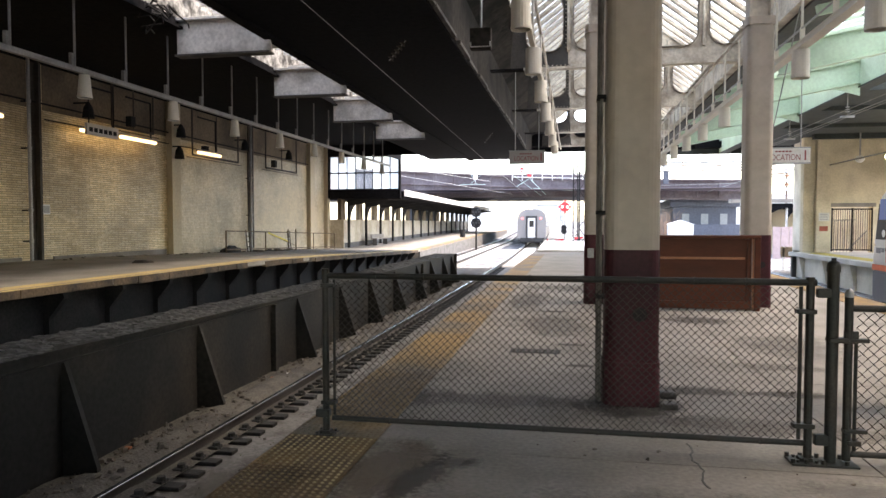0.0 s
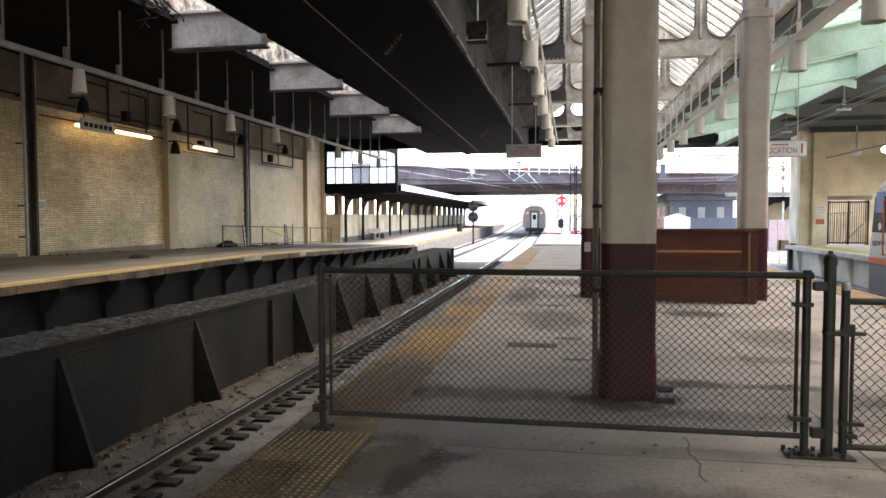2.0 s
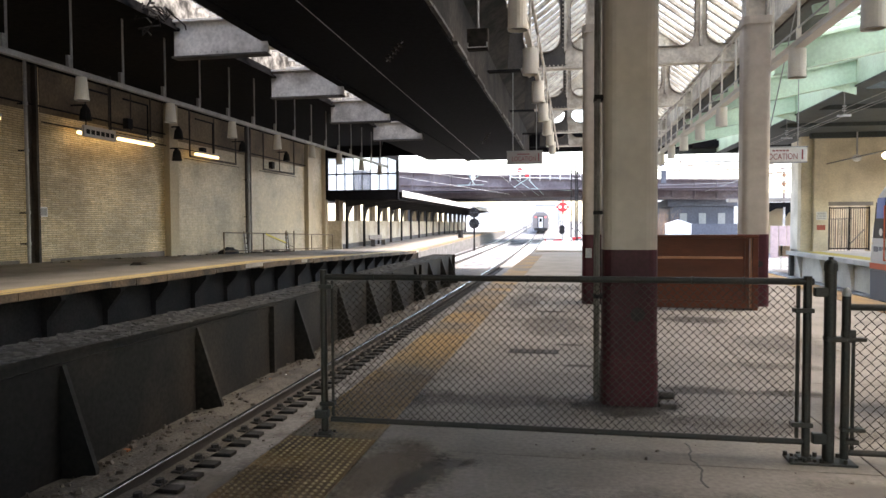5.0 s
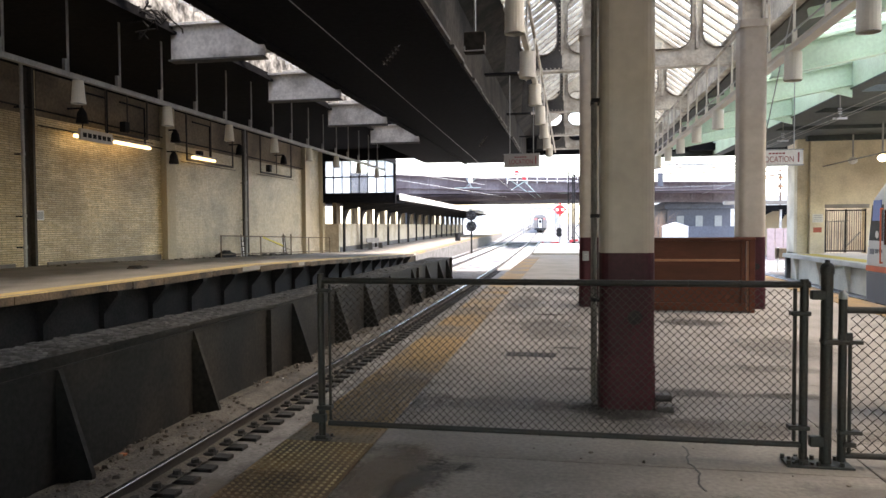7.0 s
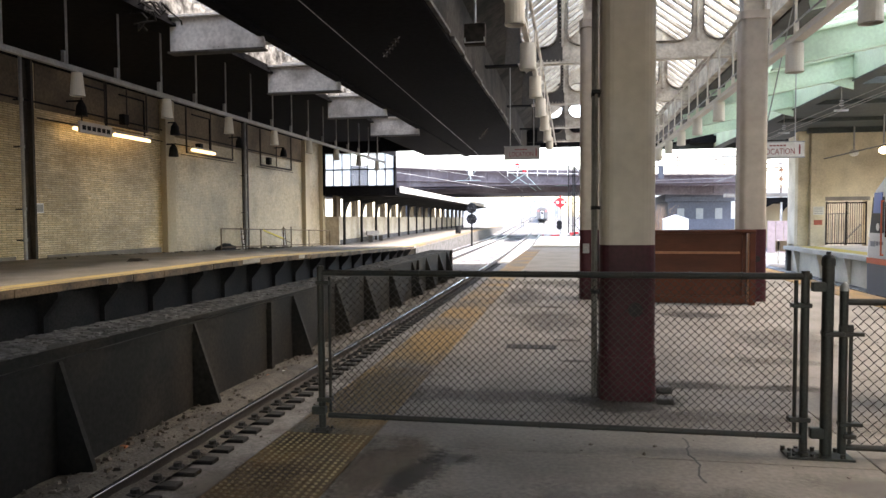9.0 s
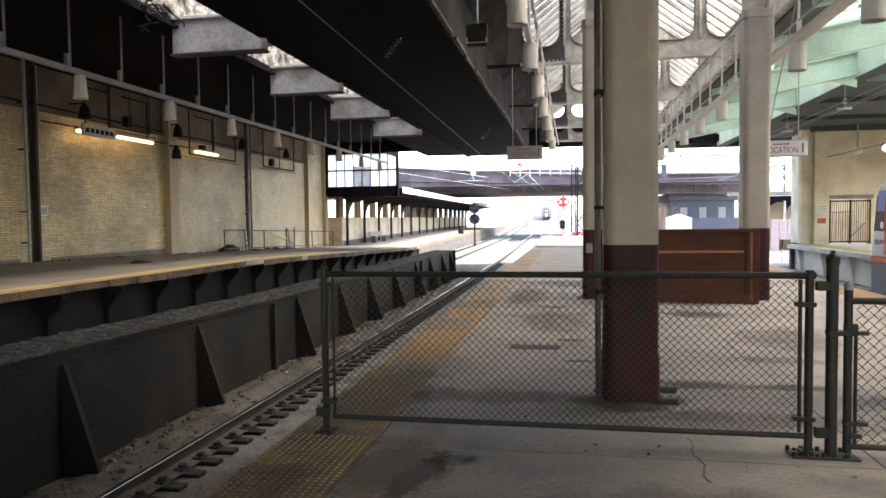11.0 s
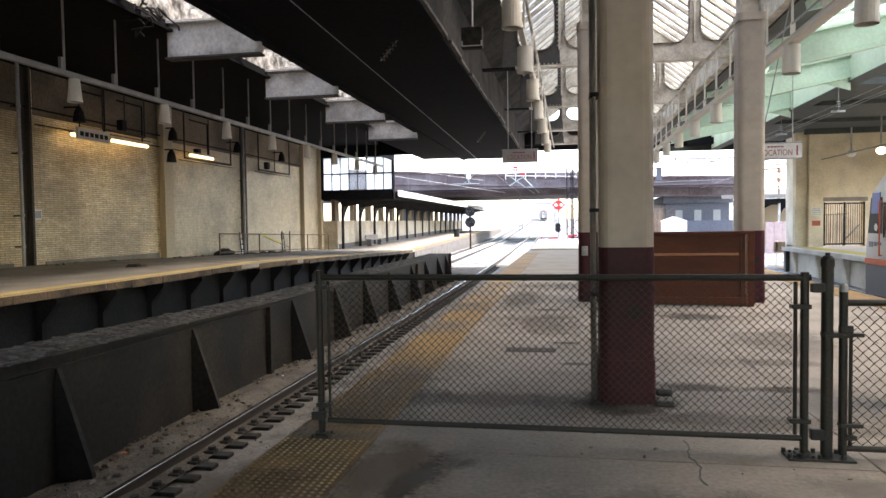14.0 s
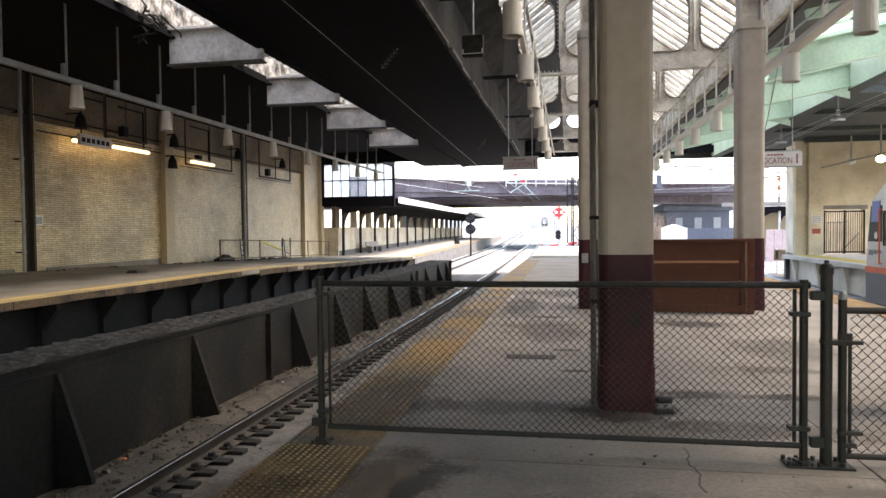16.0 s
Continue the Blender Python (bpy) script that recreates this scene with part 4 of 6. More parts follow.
bm = boxes((0.26, 0.38, 13.41, 13.468, 0.88, 1.06), (0.29, 0.35, 13.38, 13.42, 0.93, 1.0), bevel=0.008)
single("call_box", bm, GALV, "small grey metal call box on the column", "box")

# bench back between the columns
bench = thing("bench_screen", "varnished red-brown wooden bench screen with an inset panel", "bench")
part("panel", boxes((0.74, 3.06, 12.93, 12.97, 0.03, 1.264)), WOOD, bench)
part("top_rail", boxes((0.74, 3.2, 12.84, 13.02, 1.265, 1.325), bevel=0.012), WOOD, bench)
part("end_panel", boxes((3.10, 3.2, 12.86, 13.3, 0.0, 1.265), bevel=0.01), WOOD, bench)
part("edge_strip", boxes((3.074, 3.094, 12.87, 12.99, 0.03, 1.262), bevel=0.006), WOOD_PALE, bench, "rubbed paler edge strip")
part("bottom_rail", boxes((0.74, 3.035, 12.86, 12.95, 0.03, 0.16), bevel=0.008), WOOD, bench)
part("ledge", boxes((0.74, 2.95, 12.89, 12.93, 0.90, 0.94), bevel=0.008), WOOD_PALE, bench, "worn pale ledge")
part("frame_strip", boxes((2.99, 3.035, 12.9, 12.93, 0.165, 1.262), (0.74, 2.99, 12.902, 12.93, 1.215, 1.262), (0.74, 1.75, 12.887, 12.928, 0.87, 0.898)), WOOD, bench)
part("seat", boxes((0.74, 3.06, 13.0, 13.42, 0.4, 0.45), bevel=0.01), WOOD, bench)


# ---- chain-link fence ----
def chain_link(x0, x1, z0, z1, y, pitch, r):
    """Woven wires: zigzag strands, each hooking its neighbour."""
    vs, fs = [], []
    n = int((x1 - x0) / pitch)
    half = pitch / 2
    rowsz = int((z1 - z0) / half)
    for i in range(n):
        for s in (0, 1):
            prev = None
            for k in range(rowsz + 1):
                x = x0 + i * pitch + half + (half * 1.06 / 2 if (k + s) % 2 else -half * 1.06 / 2) + (half if s else 0) - half / 2
                z = z0 + k * half
                dy = r * (1 if (k + s) % 2 else -1) * (1 if s else -1)
                b = len(vs)
                for dx, dz in ((-r, 0), (0, r), (r, 0), (0, -r)):
                    vs.append((x + dx, y + dy + dz * 0.8, z + (dx * 0.6 if (k % 2) else -dx * 0.6)))
                if prev is not None:
                    for q in range(4):
                        fs.append((prev + q, prev + (q + 1) % 4, b + (q + 1) % 4, b + q))
                prev = b
    me = bpy.data.meshes.new("wire_mesh")
    me.from_pydata(vs, [], fs)
    me.materials.append(WIRE)
    return me


FY = 4.80
fence = thing("chain_link_fence", "dark green chain-link fence panel on round posts across the platform", "fence", "fence panels")
part("post", rods(((-1.77, FY, 0), (-1.77, FY, 1.215), 0.026), n=14), FENCE, fence, smooth=False)
part("post", rods(((1.495, FY, 0), (1.495, FY, 1.20), 0.026), n=14), FENCE, fence)
part("top_rail", rods(((-1.77, FY, 1.165), (1.53, FY, 1.165), 0.022), n=12), FENCE, fence)
part("bottom_rail", rods(((-1.72, FY, 0.125), (1.5, FY, 0.125), 0.020), n=12), FENCE, fence)
part("tension_bar", rods(((-1.705, FY, 0.15), (-1.705, FY, 1.14), 0.011)), FENCE, fence)
part("tension_bar", rods(((1.44, FY, 0.15), (1.44, FY, 1.14), 0.013)), FENCE, fence)
for z in (0.24, 0.98):
    for xa, xb in ((1.41, 1.53), ) if z > 0.5 else ((1.40, 1.53), (-1.8, -1.69)):
        part("clamp", boxes((xa, xb, FY - 0.035, FY + 0.035, z - 0.015, z + 0.015), bevel=0.006), FENCE, fence)
part("clamp", boxes((-1.84, -1.74, FY - 0.035, FY + 0.03, 0.13, 0.19), bevel=0.008), FENCE, fence)
part("clamp", boxes((-1.8, -1.7, FY - 0.03, FY + 0.03, 1.08, 1.11), bevel=0.006), FENCE, fence)
for x in (-1.77, 1.48):
    part("foot_plate", boxes((x - 0.075, x + 0.075, FY - 0.07, FY + 0.07, 0, 0.012), (x - 0.04, x + 0.04, FY - 0.04, FY + 0.04, 0.012, 0.035), bevel=0.004), FENCE, fence, "rusty bolted foot plate")
    for dx, dy in ((-0.055, -0.05), (0.055, -0.05), (0.055, 0.05), (-0.055, 0.05)):
        part("bolt", rods(((x + dx, FY + dy, 0.01), (x + dx, FY + dy, 0.03), 0.011), n=6), FENCE, fence)
bm = bmesh.new()
for x in (-1.4, -1.05, -0.75, -0.3, 0.06, 0.42, 0.78, 1.1):
    rod(bm, (x, FY, 1.165), (x + 0.014, FY, 1.165), 0.026, 12)
    rod(bm, (x + 0.1, FY, 0.125), (x + 0.114, FY, 0.125), 0.024, 12)
tagged(part("wire_tie_set", bm, FENCE, fence), kind="stuff")
ob = new("wire_mesh", chain_link(-1.70, 1.44, 0.145, 1.14, FY, 0.052, 0.0034))
ob.parent = fence
tagged(ob, "diamond wire mesh, dark and weathered")

gate = thing("fence_gate_post", "thick dark green gate post with a domed cap", "fence post")
part("shaft", rods(((1.63, FY, 0), (1.63, FY, 1.25), 0.036), n=18), FENCE, gate)
bm = bmesh.new()
rod(bm, (1.63, FY, 1.235), (1.63, FY, 1.275), 0.041, 18)
ball(bm, (1.63, FY, 1.275), 0.04, 0.9, 16, 10)
rod(bm, (1.63, FY, 1.30), (1.63, FY, 1.325), 0.015, 10)
part("cap", bm, FENCE, gate)
part("base_plate", boxes((1.38, 1.78, FY - 0.09, FY + 0.09, 0.0, 0.014), bevel=0.004), FENCE, gate, "rusty base plate with bolts")
for dx in (-0.24, -0.16, -0.06, 0.08):
    for dy in (-0.065, 0.065):
        part("bolt", rods(((1.63 + dx, FY + dy, 0.01), (1.63 + dx, FY + dy, 0.04), 0.014), n=6), FENCE, gate)
part("hinge", boxes((1.53, 1.66, FY - 0.03, FY + 0.02, 1.07, 1.13), bevel=0.008), FENCE, gate)
part("hinge", boxes((1.53, 1.66, FY - 0.03, FY + 0.02, 0.12, 0.19), bevel=0.008), FENCE, gate)
part("latch", boxes((1.60, 1.72, FY - 0.045, FY + 0.045, 0.785, 0.815), (1.70, 1.78, FY - 0.02, FY + 0.02, 0.78, 0.86), bevel=0.006), FENCE, gate)

panel = thing("chain_link_gate", "dark green chain-link gate with a wide mesh", "gate", "fence panels")
part("post", rods(((1.725, FY, 0.03), (1.725, FY, 1.09), 0.026), n=14), FENCE, panel)
bm = bmesh.new()
ball(bm, (1.725, FY, 1.09), 0.028, 1.5, 14, 8)
part("cap", bm, GALV, panel, "bare metal post cap")
part("top_rail", rods(((1.725, FY, 1.005), (4.9, FY, 1.0), 0.022), n=12), FENCE, panel)
part("bottom_rail", rods(((1.725, FY, 0.07), (4.9, FY, 0.07), 0.02), n=12), FENCE, panel)
part("tension_bar", rods(((1.77, FY, 0.09), (1.77, FY, 0.86), 0.012)), FENCE, panel)
part("end_post", rods(((4.9, FY, 0.0), (4.9, FY, 1.15), 0.028), n=14), FENCE, panel)
for z in (0.22, 0.80):
    part("clamp", boxes((1.70, 1.84, FY - 0.03, FY + 0.03, z - 0.012, z + 0.012), bevel=0.005), FENCE, panel)
part("clamp", boxes((1.72, 1.8, FY - 0.04, FY + 0.04, 0.13, 0.16), bevel=0.005), FENCE, panel)
ob = new("wire_mesh", chain_link(1.775, 4.88, 0.09, 0.99, FY, 0.066, 0.0038))
ob.parent = panel


# ---- hanging lamps on conduits ----
def lamp_row(name, x, z, ys, y0, y1, hang, mat, top, dia=0.145, tall=0.48, taper=0.97, wide=0.05):
    c = thing(name, "galvanised lighting trunking hung on rods", "lighting trunking", "lighting trunking")
    part("trunking", boxes((x - wide, x + wide, y0, y1, z, z + 0.09), (x - wide - 0.015, x + wide + 0.015, y0, y1, z + 0.085, z + 0.1)), mat, c)
    if wide > 0.05:
        part("side_conduit", rods(((x - 0.03, y0, z + 0.34), (x - 0.03, y1, z + 0.34), 0.018)), GALV, c)
    for y in hang:
        if y0 <= y <= y1:
            part("hanger", rods(((x, y, z + 0.09), (x, y, top), 0.024)), mat, c)
            part("hanger_sleeve", boxes((x - 0.05, x + 0.02, y - 0.11, y - 0.04, z + 0.09, z + 0.36)), mat, c)
    for y in ys:
        l = thing("pendant_lamp", "cream cylinder lamp under the trunking, unlit", "lamp", "cylinder lamps")
        bm = bmesh.new()
        rod(bm, (x, y, z - 0.01 - tall), (x, y, z - 0.01), dia, 20, dia * taper)
        bmesh.ops.delete(bm, geom=[f for f in bm.faces if f.normal.z < -0.9], context="FACES_ONLY")
        rod(bm, (x, y, z - 0.02), (x, y, z + 0.0), 0.05, 12)
        part("shade", bm, LAMP_CREAM, l, smooth=False)
        bm = bmesh.new()
        rod(bm, (x, y, z - 0.47), (x, y, z - 0.03), dia * 0.68, 16)
        part("reflector", bm, GALV, l)
        bm = bmesh.new()
        bmesh.ops.create_cone(bm, cap_ends=False, segments=20, radius1=dia + 0.006, radius2=dia + 0.006, depth=0.02, matrix=Matrix.Translation((x, y, z - 0.01 - tall + 0.03)))
        part("rim", bm, LAMP_CREAM, l)


hang = [1.04 + 1.66 * i for i in range(23)]
lamp_row("lighting_trunking", -10.0, 4.62, [12.94 - 3.26 * i for i in range(1, 4)] + [12.94 + 3.26 * i for i in range(8)], Y0, 37.4, hang, GALV, 8.0, taper=0.72)
lamp_row("lighting_trunking", -0.8, 4.95, [-2.2 + 3.2 * i for i in range(11)], Y0, 31.0, [1.0 + 3.2 * i for i in range(10)], LAMP_CREAM, 6.08, 0.15, 0.5)
lamp_row("lighting_trunking", 3.95, 4.62, [3.9 + 3.18 * i for i in range(10)], Y0, 36.0, [2.2 + 1.6 * i for i in range(22)], LAMP_CREAM, 6.08, 0.15, 0.5, wide=0.09)


# ---- hanging signs ----
def text(body, size, m, mat, parent, squeeze=1.0):
    cu = bpy.data.curves.new("lettering", "FONT")
    cu.body, cu.size, cu.align_x, cu.align_y, cu.extrude = body, size, "CENTER", "CENTER", 0.002
    tmp = new("lettering", cu)
    bpy.context.view_layer.update()
    me = bpy.data.meshes.new_from_object(tmp.evaluated_get(bpy.context.evaluated_depsgraph_get()))
    bpy.data.objects.remove(tmp)
    me.materials.clear()
    me.materials.append(mat)
    ob = new("lettering", me)
    ob.parent, ob.matrix_local = parent, m
    return ob


def location_sign(x, y, z, w, h, face, ink, top, label, slant=(0.0, 0.0)):
    s = thing("location_sign", label, "sign", "hanging signs")
    part("board", boxes((x - w / 2, x + w / 2, y - 0.04, y + 0.04, z - h / 2, z + h / 2), bevel=0.01), face, s)
    part("frame", boxes((x - w / 2 - 0.015, x + w / 2 + 0.015, y - 0.045, y + 0.045, z + h / 2 - 0.01, z + h / 2 + 0.02), (x - w / 2 - 0.015, x + w / 2 + 0.015, y - 0.045, y + 0.045, z - h / 2 - 0.02, z - h / 2 + 0.01)), STEEL_GREY, s)
    text("LOCATION", 0.225, pose(x - 0.02, y - 0.043, z - 0.055, 90, 0, 0) @ Matrix.Diagonal((0.72, 1, 1, 1)), ink, s)
    for k in range(5):
        part("small_writing", boxes((x - 0.24 + k * 0.085, x - 0.175 + k * 0.085, y - 0.044, y - 0.041, z + 0.09, z + 0.13)), ink, s)
    part("numeral_bar", boxes((x + w / 2 - 0.14, x + w / 2 - 0.1, y - 0.044, y - 0.041, z - 0.13, z + 0.13)), ink, s)
    for sx, lean in ((-0.4, slant), (0.4, (0.0, 0.0))):
        part("hanger", rods(((x + sx, y, z + h / 2), (x + sx + lean[0], y + lean[1], top if not lean[1] else 6.06), 0.013)), STEEL_GREY, s)
    return s


location_sign(5.52, 20.0, 3.33, 1.25, 0.4, SIGN, SIGN_RED, 6.56, "white hanging sign with maroon lettering", (-0.5, -4.2))
# this board's darker enamel stands for its face being backlit
location_sign(-1.58, 24.0, 3.78, 1.2, 0.42, SIGN_BACKLIT, SIGN_RED, 7.4, "hanging sign with maroon lettering, backlit shade put into its grey")

# ---- trains ----
def coach():
    """The departing coach; its own space: rear end at y = 0, rail top at z = 0, centred on x."""
    t = thing("passenger_train", "departing silver passenger train with red tail lights", "train")
    prof = [(-1.52, 0.95), (1.52, 0.95), (1.57, 1.4), (1.57, 2.9), (1.45, 3.5), (1.05, 3.95), (0.5, 4.1), (-0.5, 4.1), (-1.05, 3.95), (-1.45, 3.5), (-1.57, 2.9), (-1.57, 1.4)]
    bm = bmesh.new()
    prism(bm, prof, "y", 0, 25.9)
    body = part("body", bm, PALE_STEEL, t)
    bm = bmesh.new()
    for i in range(7):
        box(bm, -1.585, 1.585, 0.3, 25.6, 1.1 + i * 0.13, 1.13 + i * 0.13)
    part("fluting", bm, PALE_STEEL, body)
    for k in range(3):
        bm = bmesh.new()
        prism(bm, prof, "y", 26.7 + k * 26.7, 26.7 + k * 26.7 + 25.9)
        part("coach_body", bm, PALE_STEEL, t)
        part("coach_underframe", boxes((-1.3, 1.3, 27.5 + k * 26.7, 52 + k * 26.7, 0.25, 0.95)), TRAIN_DARK, t)
        for s in (-1, 1):
            part("coach_windows", boxes((s * 1.575 - 0.01, s * 1.575 + 0.01, 28.5 + k * 26.7, 51 + k * 26.7, 2.15, 2.85)), GLASS_DARK, t)
    d = part("end_door", boxes((-0.42, 0.42, -0.06, 0.02, 1.0, 3.15), bevel=0.02), WHITE_PAINT, t, "pale end door")
    part("door_window", boxes((-0.24, 0.24, -0.075, -0.055, 2.15, 2.85), bevel=0.01), GLASS_DARK, d)
    bm = bmesh.new()
    box(bm, -0.6, -0.42, -0.14, 0.02, 0.95, 3.35, bevel=0.03)
    box(bm, 0.42, 0.6, -0.14, 0.02, 0.95, 3.35, bevel=0.03)
    box(bm, -0.6, 0.6, -0.14, 0.02, 3.15, 3.36, bevel=0.03)
    part("diaphragm", bm, TRAIN_DARK, t)
    for s in (-1, 1):
        part("tail_light", rods(((s * 1.0, -0.04, 3.1), (s * 1.0, 0.02, 3.1), 0.11), n=14), RED_LIGHT, t, "lit red tail light")
        part("grab_iron", rods(((s * 0.75, -0.06, 1.2), (s * 0.75, -0.06, 2.4), 0.02)), STEEL_GREY, t)
        part("side_windows", boxes((s * 1.575 - 0.01, s * 1.575 + 0.01, 2.0, 24.0, 2.15, 2.85)), GLASS_DARK, t)
    part("underframe", boxes((-1.3, 1.3, 0.3, 25.4, 0.45, 0.95), (-1.2, 1.2, 0.0, 0.3, 0.55, 0.95)), TRAIN_DARK, t)
    part("coupler", boxes((-0.14, 0.14, -0.55, 0.2, 0.62, 0.92), bevel=0.03), TRAIN_DARK, t)
    for y in (2.2, 4.7, 21.2, 23.7):
        for s in (-0.75, 0.75):
            part("wheel", rods(((s - 0.06, y, 0.455), (s + 0.06, y, 0.455), 0.455), n=20), TRAIN_DARK, t)
    for s in (-1.05, 1.05):
        part("bogie_frame", boxes((s - 0.08, s + 0.08, 1.6, 5.3, 0.35, 0.7), (s - 0.08, s + 0.08, 20.6, 24.3, 0.35, 0.7)), TRAIN_DARK, t)
    return t


departing = coach()


def cab_car():
    """The standing train whose cab end shows beside the right-hand platform."""
    t = thing("standing_train", "standing grey commuter train cab with blue front and orange stripe", "train")
    xc, ye, z = TRACK_C, 20.6, RAIL_Z
    y0 = -6.0
    hw = 1.5

    def side(a, b, zz0, zz1, nose0, nose1):
        bm = bmesh.new()
        prism(bm, [(a, zz0), (ye - nose0, zz0), (ye - nose1, zz1), (a, zz1)], "x", xc - hw, xc + hw)
        bmesh.ops.bevel(bm, geom=list(bm.edges), offset=0.03, segments=2, affect="EDGES")
        return bm
    part("lower_body", side(y0, ye, z + 0.55, z + 1.38, 0.03, 0.0), TRAIN_GREY, t)
    part("orange_stripe", boxes((xc - hw - 0.006, xc + hw + 0.006, y0, ye - 0.002, z + 1.38, z + 1.53)), TRAIN_ORANGE, t)
    part("body", side(y0, ye, z + 1.53, z + 2.05, 0.0, 0.07), STAINLESS, t)
    part("upper_body", side(y0, ye, z + 2.05, z + 3.28, 0.07, 0.38), STAINLESS, t)
    part("roof", side(y0, ye, z + 3.28, z + 3.9, 0.38, 1.45), STAINLESS, t)
    for s in (-1, 1):
        x = xc + s * (hw + 0.004)
        bm = bmesh.new()
        prism(bm, [(ye - 1.04, z + 2.2), (ye - 0.2, z + 2.2), (ye - 0.36, z + 3.14), (ye - 1.04, z + 3.14)], "x", x - 0.006, x + 0.006)
        cw = part("cab_side_panel", bm, TRAIN_DARK, t, "black cab side panel")
        bm = bmesh.new()
        prism(bm, [(ye - 0.92, z + 2.72), (ye - 0.40, z + 2.72), (ye - 0.46, z + 3.26), (ye - 0.92, z + 3.26)], "x", x - 0.012, x + 0.012)
        part("cab_marking", bm, TRAIN_BLUE, cw, "bright blue cab marking")
        part("cab_window", boxes((x - 0.008, x + 0.008, ye - 2.0, ye - 1.1, z + 2.1, z + 3.0), bevel=0.004), GLASS_DARK, t)
        part("handrail", rods(((x + s * 0.06, ye - 1.02, z + 1.62), (x + s * 0.06, ye - 1.02, z + 3.05), 0.02), ((x, ye - 1.02, z + 1.64), (x + s * 0.06, ye - 1.02, z + 1.64), 0.02), ((x, ye - 1.02, z + 3.03), (x + s * 0.06, ye - 1.02, z + 3.03), 0.02)), TRAIN_ORANGE, t, "red handrail")
        for k, (ya, yb) in enumerate(((0.25, 0.5), (0.56, 0.72), (0.78, 0.98))):
            part("lettering_bar", boxes((x - 0.008, x + 0.008, ye - yb, ye - ya, z + 1.84 + 0.03 * k, z + 1.98)), TRAIN_GREY, t)
        part("equipment_box", boxes((x - s * 0.12 - 0.1, x - s * 0.12 + 0.1, ye - 1.5, ye - 0.55, z + 0.4, z + 1.02), bevel=0.05), TRAIN_DARK, t, "black equipment under the cab")
        part("hose", rods(((x - s * 0.3, ye - 0.02, z + 0.95), (x - s * 0.3, ye + 0.1, z + 0.95), 0.05), ((x - s * 0.3, ye + 0.1, z + 0.97), (x - s * 0.3, ye + 0.1, z + 0.5), 0.035)), TRAIN_DARK, t)
        for k in range(5):
            part("window", boxes((x - 0.008, x + 0.008, 2 + k * 3.1, 4.4 + k * 3.1, z + 2.1, z + 2.9), bevel=0.004), GLASS_DARK, t)
        part("door", boxes((x - 0.012, x + 0.012, ye - 3.0, ye - 2.1, z + 0.9, z + 3.0), bevel=0.004), TRAIN_GREY, t)
        part("emblem", rods(((x - 0.009, ye - 0.68, z + 2.36), (x + 0.009, ye - 0.68, z + 2.36), 0.1), n=16), WHITE_PAINT, t)
    part("windscreen", build(lambda b: bar(b, (xc, ye - 0.08, z + 2.15), (xc, ye - 0.32, z + 3.1), 2.4, 0.06)), GLASS_DARK, t)
    part("underframe", boxes((xc - 1.25, xc + 1.25, y0, ye - 0.4, z + 0.2, z + 0.55)), TRAIN_DARK, t)
    part("pilot", boxes((xc - 1.35, xc + 1.35, ye - 0.12, ye - 0.04, z + 0.16, z + 0.6), bevel=0.02), TRAIN_GREY, t)
    part("coupler", boxes((xc - 0.15, xc + 0.15, ye - 0.2, ye + 0.4, z + 0.6, z + 0.9), bevel=0.03), TRAIN_DARK, t)
    for y in (ye - 2.0, ye - 4.4, y0 + 2.0, y0 + 4.4):
        for s in (-0.75, 0.75):
            part("wheel", rods(((xc + s - 0.07, y, z + 0.455), (xc + s + 0.07, y, z + 0.455), 0.455), n=20), TRAIN_DARK, t)
    for s in (-1.12, 1.12):
        part("bogie_frame", boxes((xc + s - 0.1, xc + s + 0.1, ye - 5.0, ye - 1.3, z + 0.3, z + 0.72), bevel=0.03), TRAIN_DARK, t)


cab_car()

CREAM_WASH = material("cream_limewash", (0.80, 0.75, 0.64), 0.8, 0, 0.12, 0.8, 14, 0.1, (0.52, 0.47, 0.38), 0.6)
# ---- the right-hand platform and gate wall ----
rp = thing("east_platform", "pale concrete platform with a yellow edge beyond the standing train", "platform", kind="structure")
part("slab", boxes((11.2, 17.4, Y0, 39.6, -0.2, 0.0), bevel=0.012), CONCRETE_PALE, rp)
part("yellow_edge", boxes((11.6, 12.5, Y0, 38.5, -0.1, 0.006)), material("bright_yellow_paint", (0.66, 0.52, 0.10), 0.7, 0, 0.2, 1.5, 30, 0.05), rp, "yellow painted band")
part("fascia", boxes((11.5, 11.75, Y0, 39.3, -1.5, -0.2)), CREAM_WASH, rp)
bm = bmesh.new()
prism(bm, [(11.22, -0.2), (11.5, -0.2), (11.5, -1.4), (11.42, -1.4), (11.36, -0.8)], "y", -0.1, 0.1)
me_c = mesh("corbel", bm, CREAM_WASH)
for i in range(11):
    ob = new("corbel", me_c)
    ob.parent, ob.location = rp, (0, 5 + 3.3 * i, 0)
part("end_post", boxes((11.3, 11.6, 39.2, 39.5, -1.5, -0.2)), DARK_CONCRETE, rp)

gw = thing("wall_north", "buff station end wall with a barred gateway", "wall", kind="structure")
part("masonry", boxes((12.3, 13.05, 39.0, 39.6, -0.2, 6.2), (15.05, 17.6, 39.0, 39.6, -0.2, 6.2), (13.05, 15.05, 39.0, 39.6, 2.35, 6.2)), BUFF, gw)
part("jamb", boxes((11.75, 12.3, 39.1, 39.6, -0.2, 6.2), bevel=0.02), BUFF, gw)
part("recess_jamb", boxes((12.3, 12.6, 39.6, 42.5, -0.2, 6.2)), CREAM_WASH, gw)
part("pilaster", boxes((12.3, 13.0, 38.85, 39.0, 0.0, 5.9), bevel=0.02), BUFF, gw)
